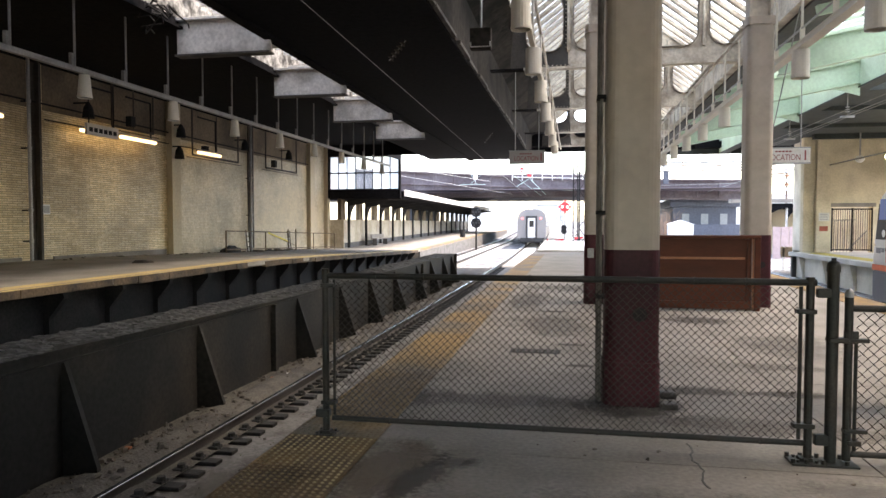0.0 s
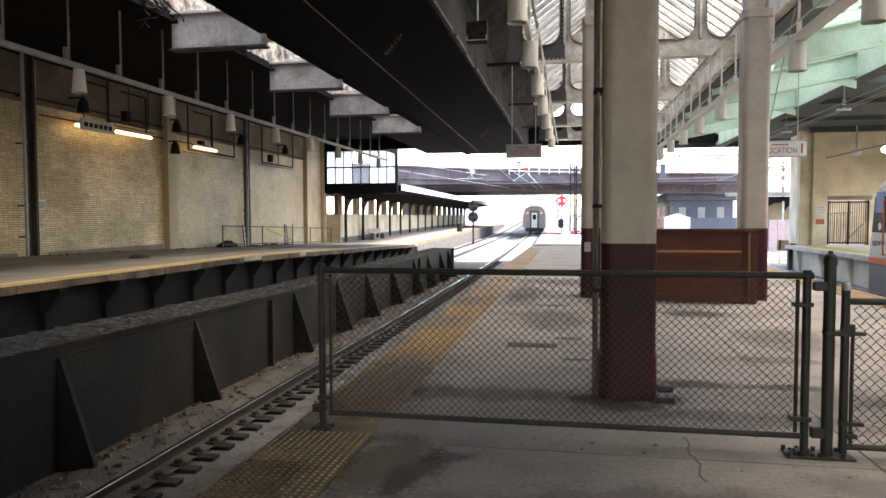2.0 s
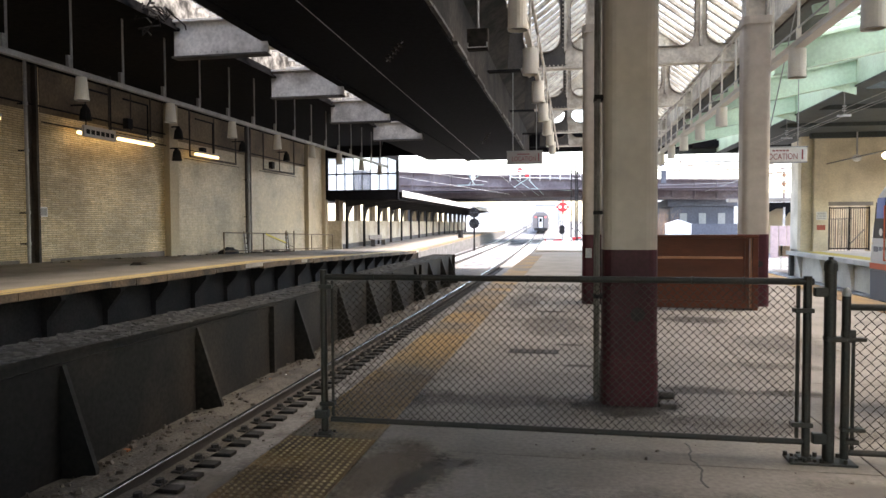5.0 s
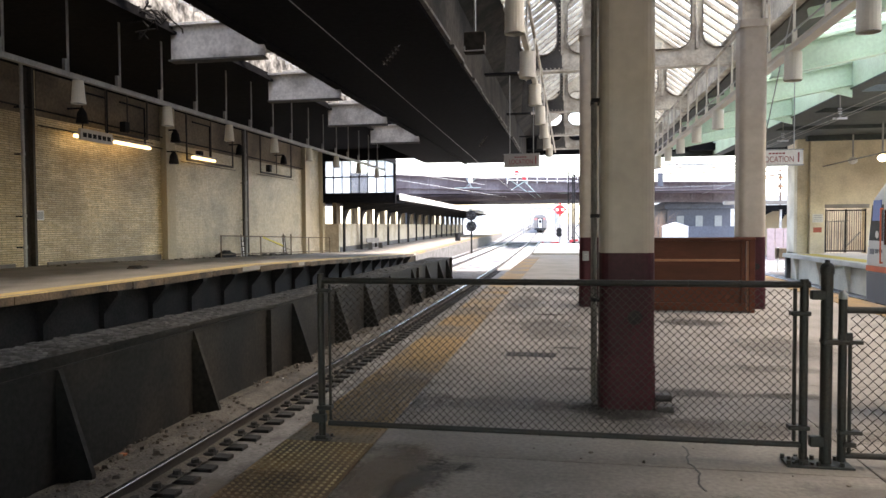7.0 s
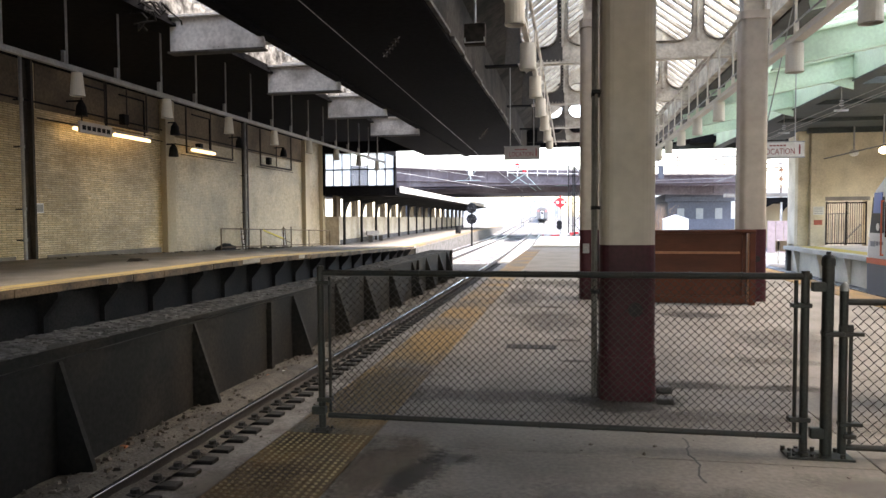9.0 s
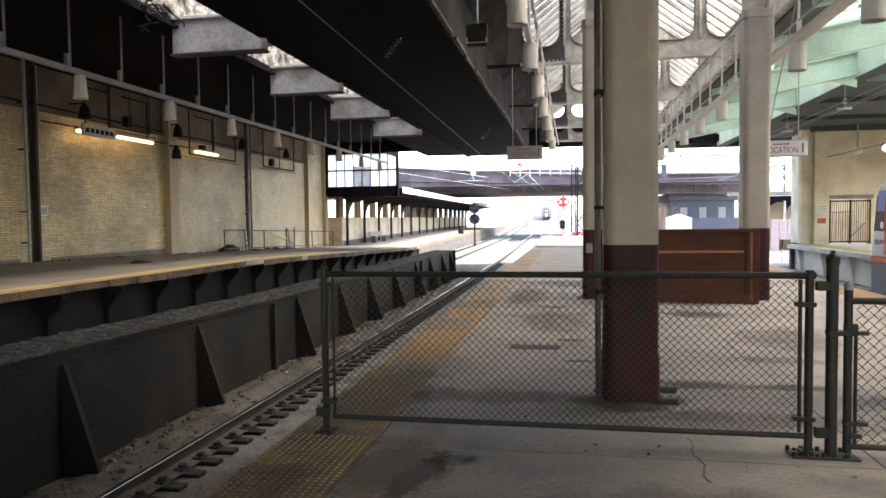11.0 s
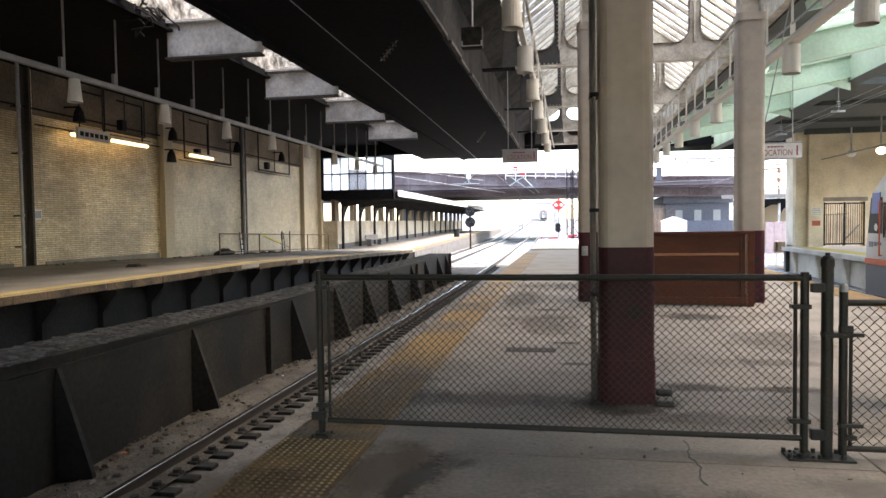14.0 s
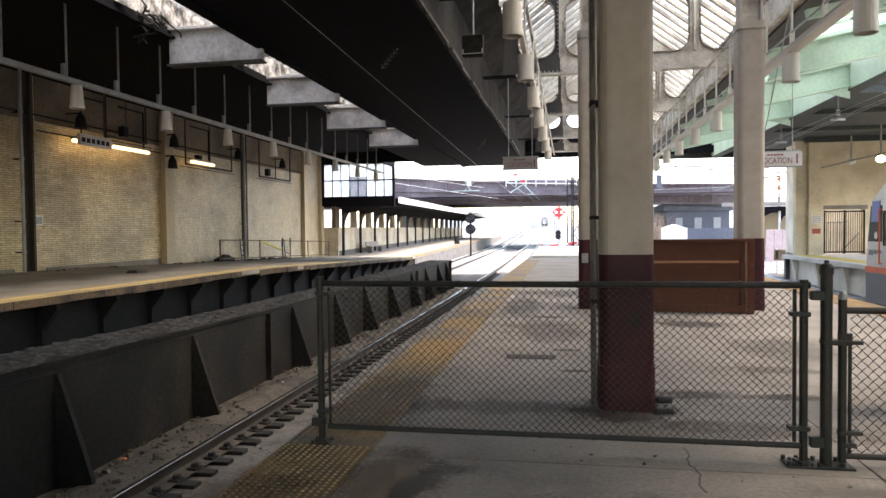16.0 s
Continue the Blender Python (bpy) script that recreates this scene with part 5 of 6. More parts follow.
part("lintel", boxes((12.95, 15.15, 38.93, 39.0, 2.35, 2.55), bevel=0.01), CONCRETE, gw)
part("recess_back", boxes((12.3, 17.6, 42.5, 42.7, -0.2, 6.2)), CREAM_WASH, gw)
part("recess_side", boxes((17.3, 17.6, 39.6, 42.5, -0.2, 6.2)), CREAM_WASH, gw)
part("recess_floor", boxes((12.3, 17.3, 39.6, 42.5, -0.2, 0.0)), CONCRETE_PALE, gw)
gt = thing("barred_gate", "black steel double gate of vertical bars", "gate")
part("frame", boxes((13.08, 13.14, 38.97, 39.03, 0.05, 2.3), (14.96, 15.02, 38.97, 39.03, 0.05, 2.3), (14.02, 14.1, 38.97, 39.03, 0.05, 2.3), (13.14, 14.96, 38.97, 39.03, 2.2, 2.27), (13.14, 14.96, 38.97, 39.03, 0.1, 0.17)), BLACK_STEEL, gt)
for i in range(17):
    x = 13.2 + i * 0.105
    if abs(x - 14.06) > 0.05:
        part("bar", rods(((x, 39.0, 0.15), (x, 39.0, 2.22), 0.014), n=6), BLACK_STEEL, gt)
inner = thing("leaning_barrier", "white barrier frames stacked behind the gate", "barrier")
bm = bmesh.new()
for i in range(7):
    rod(bm, (13.35 + i * 0.16, 39.9, 0.0), (13.45 + i * 0.16, 40.1, 1.7), 0.025)
bar(bm, (13.3, 40.1, 1.65), (14.6, 40.1, 1.7), 0.05, 0.06)
rod(bm, (14.2, 39.9, 0.1), (15.2, 40.2, 1.1), 0.04)
part("frame", bm, GALV, inner)
nb = thing("notice_board", "small white notice above a red one on the pilaster", "notice")
part("board", boxes((12.42, 12.92, 38.82, 38.845, 1.62, 2.05)), SIGN, nb)
for i in range(4):
    part("writing", boxes((12.47, 12.87, 38.814, 38.82, 1.68 + i * 0.09, 1.71 + i * 0.09)), STEEL_GREY, nb)
part("red_notice", boxes((12.46, 12.86, 38.82, 38.845, 1.1, 1.36)), material("rust_red_notice", (0.4, 0.09, 0.05), 0.6), nb)
wl = thing("globe_lamp", "white glass globe lamp on a bracket, lit", "lamp", "globe lamps")
bm = bmesh.new()
ball(bm, (13.81, 37.5, 4.66), 0.21, 0.85, 16, 10)
part("globe", bm, material("opal_glass", (0.75, 0.72, 0.66), 0.3), wl, smooth=True)
part("neck", rods(((13.81, 37.5, 4.83), (13.81, 37.5, 5.95), 0.04)), GALV, wl)
wl = thing("globe_lamp", "white glass globe lamp, glowing", "lamp", "globe lamps")
bm = bmesh.new()
ball(bm, (13.45, 33.3, 4.40), 0.19, 0.85, 16, 10)
part("globe", bm, BULB, wl, smooth=True)
part("neck", rods(((13.45, 33.3, 4.56), (13.45, 33.3, 5.95), 0.04)), GALV, wl)
for x_, z_, r_ in ((8.0, 4.75, 0.014), (8.3, 4.8, 0.012), (8.1, 4.95, 0.012), (12.9, 4.5, 0.03)):
    tagged(part("ceiling_cable", rods(((x_, Y0, z_), (x_, 38.9 if x_ > 9 else 44, z_), r_), n=6), CONDUIT), "cable or pipe slung under the ceiling", "cable", "ceiling cables")
for y in GREEN_Y[1:5]:
    h = thing("cable_hanger", "porcelain insulator hanger under a green roof beam", "insulator", "insulators")
    part("stem", rods(((8.15, y, 4.74), (8.15, y, 5.76), 0.016)), CONDUIT, h)
    part("yoke", boxes((7.95, 8.35, y - 0.03, y + 0.03, 4.73, 4.79)), GALV, h)
    bm = bmesh.new()
    for k in range(3):
        rod(bm, (8.15, y, 4.9 + k * 0.07), (8.15, y, 4.92 + k * 0.07), 0.06, 12)
    part("insulator", bm, GALV, h)

for x_, y_ in ((-3.78, 14.85), (-3.7, 30.8)):
    h = thing("insulator_string", "dark string of bell insulators slung under the sooty ceiling", "insulator", "insulator strings")
    p0, p1 = Vector((x_ - 0.2, y_, 5.08)), Vector((x_ + 0.16, y_ + 0.1, 5.54))
    part("rod", rods((p0, p1, 0.014)), GALV, h)
    for k in range(5):
        a_ = p0.lerp(p1, 0.08 + 0.17 * k)
        part("bell", build(lambda b: rod(b, a_, a_ + (p1 - p0).normalized() * 0.05, 0.075, 12, 0.04)), BROWN_STEEL, h)

# catenary wire under the middle ceiling
tagged(part("contact_wire", rods(((-3.35, Y0, 5.0), (-5.0, 44, 5.0), 0.007), ((-5.0, 44, 5.0), (-6.4, 110, 5.2), 0.012), n=6), GALV), "overhead contact wire above the near track", "wire")

# ---- fittings on the west wall ----
def tube_light(y0, y1, z):
    t = thing("fluorescent_light", "lit yellow fluorescent batten on the brick wall", "light", "wall lights")
    part("housing", boxes((WALL_L + 0.45, WALL_L + 0.62, y0 - 0.05, y1 + 0.05, z + 0.07, z + 0.15), bevel=0.01), GALV, t)
    part("tube", rods(((WALL_L + 0.53, y0, z), (WALL_L + 0.53, y1, z), 0.06), n=10), TUBE, t, "glowing tube")
    part("arm", rods(((WALL_L, (y0 + y1) / 2, z + 0.14), (WALL_L + 0.5, (y0 + y1) / 2, z + 0.11), 0.025)), BLACK_STEEL, t)
    # dark rods added to draw the shadow outlines of the wall recesses
    part("conduit", rods(((WALL_L + 0.12, y1 + 0.3, z + 0.12), (WALL_L + 0.12, y1 + 0.3, 6.5), 0.035), ((WALL_L + 0.12, y1 - 1.3, 6.5), (WALL_L + 0.12, y1 + 0.3, 6.5), 0.035), ((WALL_L + 0.12, y1 - 0.1, z + 0.12), (WALL_L + 0.12, y1 + 0.3, z + 0.12), 0.03)), BLACK_STEEL, t)


tube_light(16.2, 18.3, 4.76)
tube_light(21.72, 23.7, 4.78)
tube_light(23.9, 26.15, 4.81)
tube_light(29.45, 31.5, 4.77)
sg = thing("wall_sign", "grey hanging sign before the wall lights, unreadable", "sign")
part("board", boxes((WALL_L + 1.35, WALL_L + 1.45, 20.85, 22.5, 4.52, 4.9), bevel=0.01), SIGN, sg)
for k in range(6):
    part("writing", boxes((WALL_L + 1.45, WALL_L + 1.456, 20.95 + k * 0.25, 21.13 + k * 0.25, 4.62, 4.77)), BLACK_STEEL, sg)
for y in (21.0, 22.3):
    part("hanger", rods(((WALL_L + 1.4, y, 4.85), (WALL_L + 1.4, y, 8.0), 0.02)), BLACK_STEEL, sg)
sw = thing("switch_box", "small white metal switch box on the brick wall", "switch box")
part("case", boxes((WALL_L, WALL_L + 0.12, 20.34, 20.68, 1.82, 2.15), bevel=0.01), WHITE_PAINT, sw)
part("cover", boxes((WALL_L + 0.12, WALL_L + 0.13, 20.38, 20.64, 1.86, 2.11)), GALV, sw)
for y in (19.62, 35.25):
    p_ = thing("drain_pipe", "pale cast iron drain pipe down the wall", "pipe", "drain pipes")
    part("pipe", rods(((WALL_L + 0.3, y, left_z(y)), (WALL_L + 0.3, y, 8.0), 0.055), n=12), GALV, p_)
    for z in (0.9, 1.9, 3.9, 5.4):
        part("collar", rods(((WALL_L + 0.3, y, z), (WALL_L + 0.3, y, z + 0.1), 0.075), n=12), GALV, p_)
        part("strap", boxes((WALL_L, WALL_L + 0.3, y - 0.03, y + 0.03, z + 0.02, z + 0.06)), BLACK_STEEL, p_)
for y0, y1, z0, z1 in ((23.6, 26.2, 5.2, 6.2), (29.2, 33.6, 4.65, 6.2), (36.9, 41.3, 4.65, 6.1)):
    f = thing("pipe_rack", "dark pipe frame bracketed to the wall", "pipe rack", "pipe racks")
    a = WALL_L + 0.4
    part("frame", rods(((a, y0, z0), (a, y1, z0), 0.05), ((a, y0, z0), (a, y0, z1 + 0.6), 0.04), ((a, y1, z0), (a, y1, z1 + 0.6), 0.04), ((a, (y0 + y1) / 2, z0), (a, (y0 + y1) / 2, z1 + 0.6), 0.025), ((a - 0.1, y0 - 0.3, z0 - 0.12), (a - 0.1, y1 + 0.5, z0 - 0.12), 0.02)), BROWN_STEEL, f)
    part("junction", boxes((a - 0.15, a + 0.1, y0 + 1.0, y0 + 1.3, z0 + 0.1, z0 + 0.5), bevel=0.02), BLACK_STEEL, f)
tagged(part("wall_conduit", rods(((WALL_L + 0.1, 10, 5.55), (WALL_L + 0.1, 44, 5.4), 0.03), ((WALL_L + 0.12, 20.5, 4.98), (WALL_L + 0.12, 30, 4.98), 0.02), n=6), BLACK_STEEL), "dark conduit along the upper wall", "conduit")
for y, zl in ((22.03, 5.5), (27.95, 5.53), (27.8, 4.58), (33.98, 5.58), (39.69, 5.6)):
    lsp = thing("loudspeaker", "small dark bell-shaped loudspeaker bracketed to the wall", "loudspeaker", "loudspeakers")
    bm = bmesh.new()
    rod(bm, (WALL_L + 0.6, y, zl - 0.26), (WALL_L + 0.6, y, zl + 0.1), 0.21, 12, 0.16)
    rod(bm, (WALL_L + 0.6, y, zl + 0.1), (WALL_L + 0.6, y, zl + 0.3), 0.16, 12, 0.05)
    part("horn", bm, BLACK_STEEL, lsp)
    part("bracket", rods(((WALL_L + 0.0, y, zl + 0.28), (WALL_L + 0.62, y, zl + 0.28), 0.03)), BLACK_STEEL, lsp)

# railing across the far platform
RUSTY_PIPE = material("rusty_pipe", (0.15, 0.105, 0.062), 0.7, 0, 0.3, 3, 30, 0.1, (0.06, 0.04, 0.026), 0.6)
rl = thing("pipe_railing", "rusty steel pipe railing at the platform's end", "railing")
def rp_(y):
    return (WALL_L + 1.0, y, left_z(y))
ys = [31.1, 35.5, 38.55, 39.7, 42.6, 46.6]
for i, y in enumerate(ys):
    x_, _, z_ = rp_(y)
    part("post", rods(((x_, y, z_), (x_, y, z_ + (1.25 if i in (2, 3) else 1.08)), 0.035)), RUSTY_PIPE, rl)
for h in (1.06, 0.15):
    for a, b in zip(ys, ys[1:]):
        xa, _, za = rp_(a)
        xb, _, zb = rp_(b)
        part("rail", rods(((xa, a, za + h), (xb, b, zb + h), 0.028)), RUSTY_PIPE, rl)
xa, _, za = rp_(36.0)
part("brace", rods(((xa, 36.0, za + 0.95), (xa, 39.6, za + 0.2), 0.025)), RUSTY_PIPE, rl)
part("caution_tape", build(lambda b: bar(b, (WALL_L + 1.04, 35.7, left_z(35.7) + 1.02), (WALL_L + 1.04, 38.4, left_z(38.4) + 0.55), 0.012, 0.09)), material("yellow_tape", (0.62, 0.50, 0.06), 0.5), rl, "sagging yellow caution tape")
for y in (33.85, 39.2):
    bd = thing("barricade_board", "dirty white slatted barricade board leaning on the railing", "barricade", "barricade boards")
    for k in range(4):
        part("slat", build(lambda b: bar(b, (WALL_L + 0.78 - k * 0.02, y - 0.2, left_z(y) + 0.12 + k * 0.27), (WALL_L + 0.78 - k * 0.02, y + 0.22, left_z(y) + 0.12 + k * 0.27), 0.03, 0.2)), WHITE_BEAM, bd)
    for dy in (-0.14, 0.16):
        part("upright", build(lambda b: bar(b, (WALL_L + 0.83, y + dy, left_z(y)), (WALL_L + 0.73, y + dy, left_z(y) + 1.15), 0.05, 0.04)), BROWN_STEEL, bd)
hp = bmesh.new()
bmesh.ops.create_icosphere(hp, subdivisions=3, radius=1.0)
for v in hp.verts:
    k = 1 + 0.35 * noise.noise(v.co * 1.7) + 0.12 * noise.noise(v.co * 5)
    v.co = Vector((WALL_L + 0.75 + v.co.x * 0.3 * k, 32.1 + v.co.y * 0.85 * k, left_z(32.1) + max(-0.02, v.co.z * 0.34 * k)))
single("rubbish_heap", hp, BLACK_STEEL, "crumpled black plastic rubbish by the railing", "rubbish", smooth=True)
for i in range(140):
    y = 20 + 26 * rnd.random()
    scrap(WALL_L + rnd.uniform(0.3, 1.0), y, left_z(y), rnd.uniform(0.03, 0.12), 0.6)
for i in range(14):
    y = rnd.uniform(33.5, 40)
    scrap(WALL_L + rnd.uniform(0.4, 1.4), y, left_z(y), rnd.uniform(0.15, 0.4), 0.6)
scrap(-13.1, 19.3, left_z(19.3), 0.3, 0.5)
scrap(-13.0, 19.6, left_z(19.6), 0.22, 0.4)
flush("platform_litter", "heaps of leaves and rubbish along the wall's foot", LITTER)

# ---- glazed bay and the canopy beyond ----
bay = thing("glazed_screen", "dark steel glazed screen at the shed's end", "window", kind="structure")
x0, x1, z0, z1 = -17.1, -12.05, 3.92, 6.2
part("sill_panel", boxes((-17.6, -11.95, 47.3, 47.7, 3.25, 3.92)), SOOT, bay)
part("jamb", boxes((-17.7, x0, 47.3, 47.7, 3.25, 7.0)), SOOT, bay)
part("jamb", boxes((x1, x1 + 0.12, 47.3, 47.7, 3.25, 7.0)), SOOT, bay)
part("header", boxes((x0, x1, 47.3, 47.7, z1, 7.0)), SOOT, bay)
bm = bmesh.new()
for i in range(1, 8):
    xx = x0 + (x1 - x0) * i / 8
    box(bm, xx - 0.025, xx + 0.025, 47.45, 47.55, z0, z1)
box(bm, x0, x1, 47.45, 47.55, 5.02, 5.1)
part("window_frame", bm, SOOT, bay)
for i in range(8):
    for za, zb in ((z0, 5.02), (5.1, z1)):
        xa, xb = x0 + (x1 - x0) * i / 8 + 0.025, x0 + (x1 - x0) * (i + 1) / 8 - 0.025
        p_ = part("pane", boxes((xa, xb, 47.495, 47.503, za, zb)), PANE if i in (3, 4) else FROST, bay)
        p_.visible_shadow = False
part("roof", boxes((-17.9, -11.9, 43.9, 47.7, 7.0, 7.1), (-12.0, -11.9, 44.0, 47.3, 5.9, 7.0)), SOOT, bay)
part("soffit", boxes((-17.6, -11.95, 47.7, 50.2, 3.2, 3.45)), SOOT, bay)

can = thing("platform_canopy", "long dark canopy on arched brackets over the far platform", "canopy")
cst = [47.8 + 4.5 * i for i in range(17)]
bm = bmesh.new()
ribbon(bm, cst, lambda y: [(-11.6 + bend(y) * 1.2, 3.35), (-11.6 + bend(y) * 1.2, 3.75), (-18.5 + bend(y), 3.95), (-18.5 + bend(y), 3.3)])
part("roof", bm, SOOT, can)
bm = bmesh.new()
ribbon(bm, cst, lambda y: [(-11.55 + bend(y) * 1.2, 3.42), (-11.55 + bend(y) * 1.2, 3.86), (-11.64 + bend(y) * 1.2, 3.86), (-11.64 + bend(y) * 1.2, 3.42)])
part("fascia", bm, WHITE_BEAM, can, "pale roof edge")
bm = bmesh.new()
prism(bm, [(-0.1, 0.0), (0.1, 0.0), (0.1, 1.8)] + [(0.1 + 3.0 * (1 - math.cos(a)), 1.8 + 1.45 * math.sin(a)) for a in [i * math.pi / 16 for i in range(9)]] + [(3.1, 3.5), (-0.1, 3.5)], "x", -0.08, 0.08)
me_post = mesh("canopy_post", bm, BLACK_STEEL)
for y in cst[:-1]:
    ob = new("canopy_post", me_post)
    ob.parent, ob.location = can, (-15.9 + bend(y), y + 0.6, left_z(y))
    ob.scale = (1, 1, (3.4 - left_z(y)) / 3.5)
for y in cst[:-1]:
    part("rib", build(lambda b: prism(b, [(-15.9 + bend(y), 3.3), (-11.7 + bend(y) * 1.2, 3.34), (-15.9 + bend(y), 2.75)], "y", y + 0.55, y + 0.65)), BLACK_STEEL, can)
WALL_CREAM = material("weathered_cream_wall", (0.56, 0.50, 0.39), 0.8, 0, 0.2, 0.9, 6, 0.1, (0.36, 0.30, 0.21), 0.7)
pw = thing("parapet_wall", "cream painted wall along the canopy's back", "wall", kind="structure")
bm = bmesh.new()
ribbon(bm, cst, lambda y: [(-16.2 + bend(y), left_z(y) - 0.1), (-16.5 + bend(y), left_z(y) - 0.1), (-16.5 + bend(y), 1.75), (-16.2 + bend(y), 1.75)])
part("wall", bm, WALL_CREAM, pw)
part("end_wall", boxes((-17.6, -16.2, 47.72, 47.9, -0.5, 1.75)), WALL_CREAM, pw)
bm = bmesh.new()
ribbon(bm, cst, lambda y: [(-16.15 + bend(y), left_z(y) - 0.05), (-16.2 + bend(y), left_z(y) + 0.35), (-16.21 + bend(y), left_z(y) - 0.1)])
part("plinth", bm, DARK_CONCRETE, pw)
for i, y in enumerate(cst[:-1]):
    yy = y + 0.6
    part("pier", boxes((-16.5 + bend(yy), -16.2 + bend(yy), yy - 0.75, yy + 0.1, 1.74, 3.34)), BROWN, pw)
bn = thing("platform_bench", "pale slatted bench by the canopy wall", "bench")
part("seat", boxes((-15.6, -15.15, 52.6, 56.2, 0.22, 0.29)), CONCRETE, bn)
part("backrest", boxes((-15.65, -15.58, 52.6, 56.2, 0.3, 0.62)), CONCRETE, bn)
for y in (52.9, 55.9):
    part("leg", boxes((-15.55, -15.2, y - 0.04, y + 0.04, -0.3, 0.22)), DARK_CONCRETE, bn)
bb = single("barrel", rods(((-11.9, 75, -0.1), (-11.9, 75, 0.75), 0.3), n=14), BLACK_STEEL, "dark bin on the far platform", "bin")

# ---- outside: bridge, signals, catenary, pier ----
br = thing("plate_girder_bridge", "plum-brown riveted plate girder bridge over the tracks", "bridge")
def bridge_span(xa, xb, za0, za1, zb0, zb1, y):
    bm = bmesh.new()
    prism(bm, [(xa, za0), (xb, zb0), (xb, zb1), (xa, za1)], "y", y, y + 0.3)
    part("girder", bm, PLUM, br)
    n = int((xb - xa) / 2.6)
    for i in range(n + 1):
        k = i / n
        x_ = xa + (xb - xa) * k
        part("stiffener", boxes((x_ - 0.1, x_ + 0.1, y - 0.2, y, za0 + (zb0 - za0) * k, za1 + (zb1 - za1) * k)), PLUM, br)
    for zz in (0.0, 0.48, 1.0):
        bm = bmesh.new()
        a_, b_ = za0 + (za1 - za0) * zz, zb0 + (zb1 - zb0) * zz
        bar(bm, (xa, y - 0.1, a_), (xb, y - 0.1, b_), 0.5, 0.22)
        part("flange", bm, PLUM, br)


bridge_span(-46, 2.2, 5.7, 9.97, 5.05, 7.15, 95)
bridge_span(2.2, 21.3, 4.9, 7.3, 4.45, 6.95, 95.4)
part("deck", boxes((-46, 21.5, 95.7, 114, 5.0, 5.6)), PLUM, br)
# thin slab added before the girder so the train darkens earlier
part("shade_deck", boxes((-46, 21.3, 90.3, 94.78, 5.78, 5.88)), PLUM, br)
part("rear_girder", boxes((-46, 4.0, 113.6, 114.0, 5.6, 9.35)), PLUM, br)
for k in range(17):
    part("rear_stiffener", boxes((-45.5 + k * 2.85, -45.3 + k * 2.85, 113.4, 113.6, 5.6, 9.35)), PLUM, br)
# wall hidden by the canopy, added to block side light under the bridge
part("unseen_shade_wall", boxes((-23, -22, 96, 114, -1.5, 5.0)), BLUE_GREY, br)
for z_ in (7.55, 8.05, 8.5):
    part("walkway_rail", rods(((-8.2, 94.6, z_ + 0.15), (1.2, 94.6, z_ - 0.15), 0.05)), WHITE_PAINT, br)
for k in range(8):
    part("walkway_post", rods(((-8.2 + k * 1.34, 94.6, 7.2), (-8.2 + k * 1.34, 94.6, 8.62 - k * 0.043), 0.05)), WHITE_PAINT, br)
pier = thing("bridge_pier", "blue-grey stone bridge pier with deep openings", "pier")
part("body", boxes((13.0, 21.0, 97, 113, -1.5, 4.6)), BLUE_GREY, pier)
part("cap", boxes((12.6, 21.4, 96.6, 103.4, 3.6, 4.6), bevel=0.05), BLUE_GREY, pier)
for x in (14.2, 16.6, 19.0):
    part("recess", boxes((x, x + 0.9, 96.94, 97.1, 0.6, 2.7)), STEEL_GREY, pier)
part("low_wall", boxes((12.0, 21.0, 93.0, 93.6, -1.5, 1.3)), BLUE_GREY, pier)
part("abutment", boxes((-50, -40, 95, 104, -1.5, 5.5)), BLUE_GREY, br)
hut = thing("equipment_hut", "white metal equipment hut beside the tracks", "hut")
part("body", boxes((8.9, 11.0, 68.0, 70.0, -1.36, 1.35), bevel=0.04), WHITE_PAINT, hut)
part("roof", build(lambda b: prism(b, [(8.8, 1.35), (11.1, 1.35), (9.95, 1.75)], "y", 67.9, 70.1)), WHITE_PAINT, hut)

def signal(x, y, zc, red):
    s = thing("position_light_signal", "railway position-light signal on a mast" + (", showing red" if red else ", dark round heads"), "signal", "signals")
    part("mast", rods(((x, y, -1.4), (x, y, zc + 0.2), 0.09)), BLACK_STEEL if not red else STEEL_GREY, s)
    if red:
        part("backplate", build(lambda b: rod(b, (x, y - 0.12, zc), (x, y - 0.04, zc), 0.56, 20)), RED_PAINT, s, "red painted round backplate")
        for dx, dz in ((0.62, 0), (-0.62, 0), (0, 0.66), (0, -0.66)):
            part("lamp_hood", rods(((x + dx, y - 0.3, zc + dz), (x + dx, y - 0.04, zc + dz), 0.13), n=12), RED_PAINT, s)
        for dx in (-0.3, 0.3):
            part("lens", rods(((x + dx, y - 0.36, zc), (x + dx, y - 0.28, zc), 0.15), n=14), SIGNAL_LENS, s, "lit pinkish red lens")
        part("lower_head", rods(((x - 0.1, y - 0.3, zc - 2.35), (x - 0.1, y - 0.1, zc - 2.35), 0.33), ((x - 0.1, y - 0.28, zc - 2.75), (x - 0.1, y - 0.1, zc - 2.75), 0.33), n=8), BLACK_STEEL, s)
    else:
        for z in (zc, zc - 1.1):
            part("head", build(lambda b: rod(b, (x, y - 0.2, z), (x, y - 0.08, z), 0.54, 8)), BLACK_STEEL, s)
            for dx, dz in ((0, 0), (0.3, 0), (-0.3, 0), (0.2, 0.25), (-0.2, -0.25)):
                part("lens", rods(((x + dx, y - 0.3, z + dz), (x + dx, y - 0.2, z + dz), 0.1), n=10), TRAIN_DARK, s)
    return s


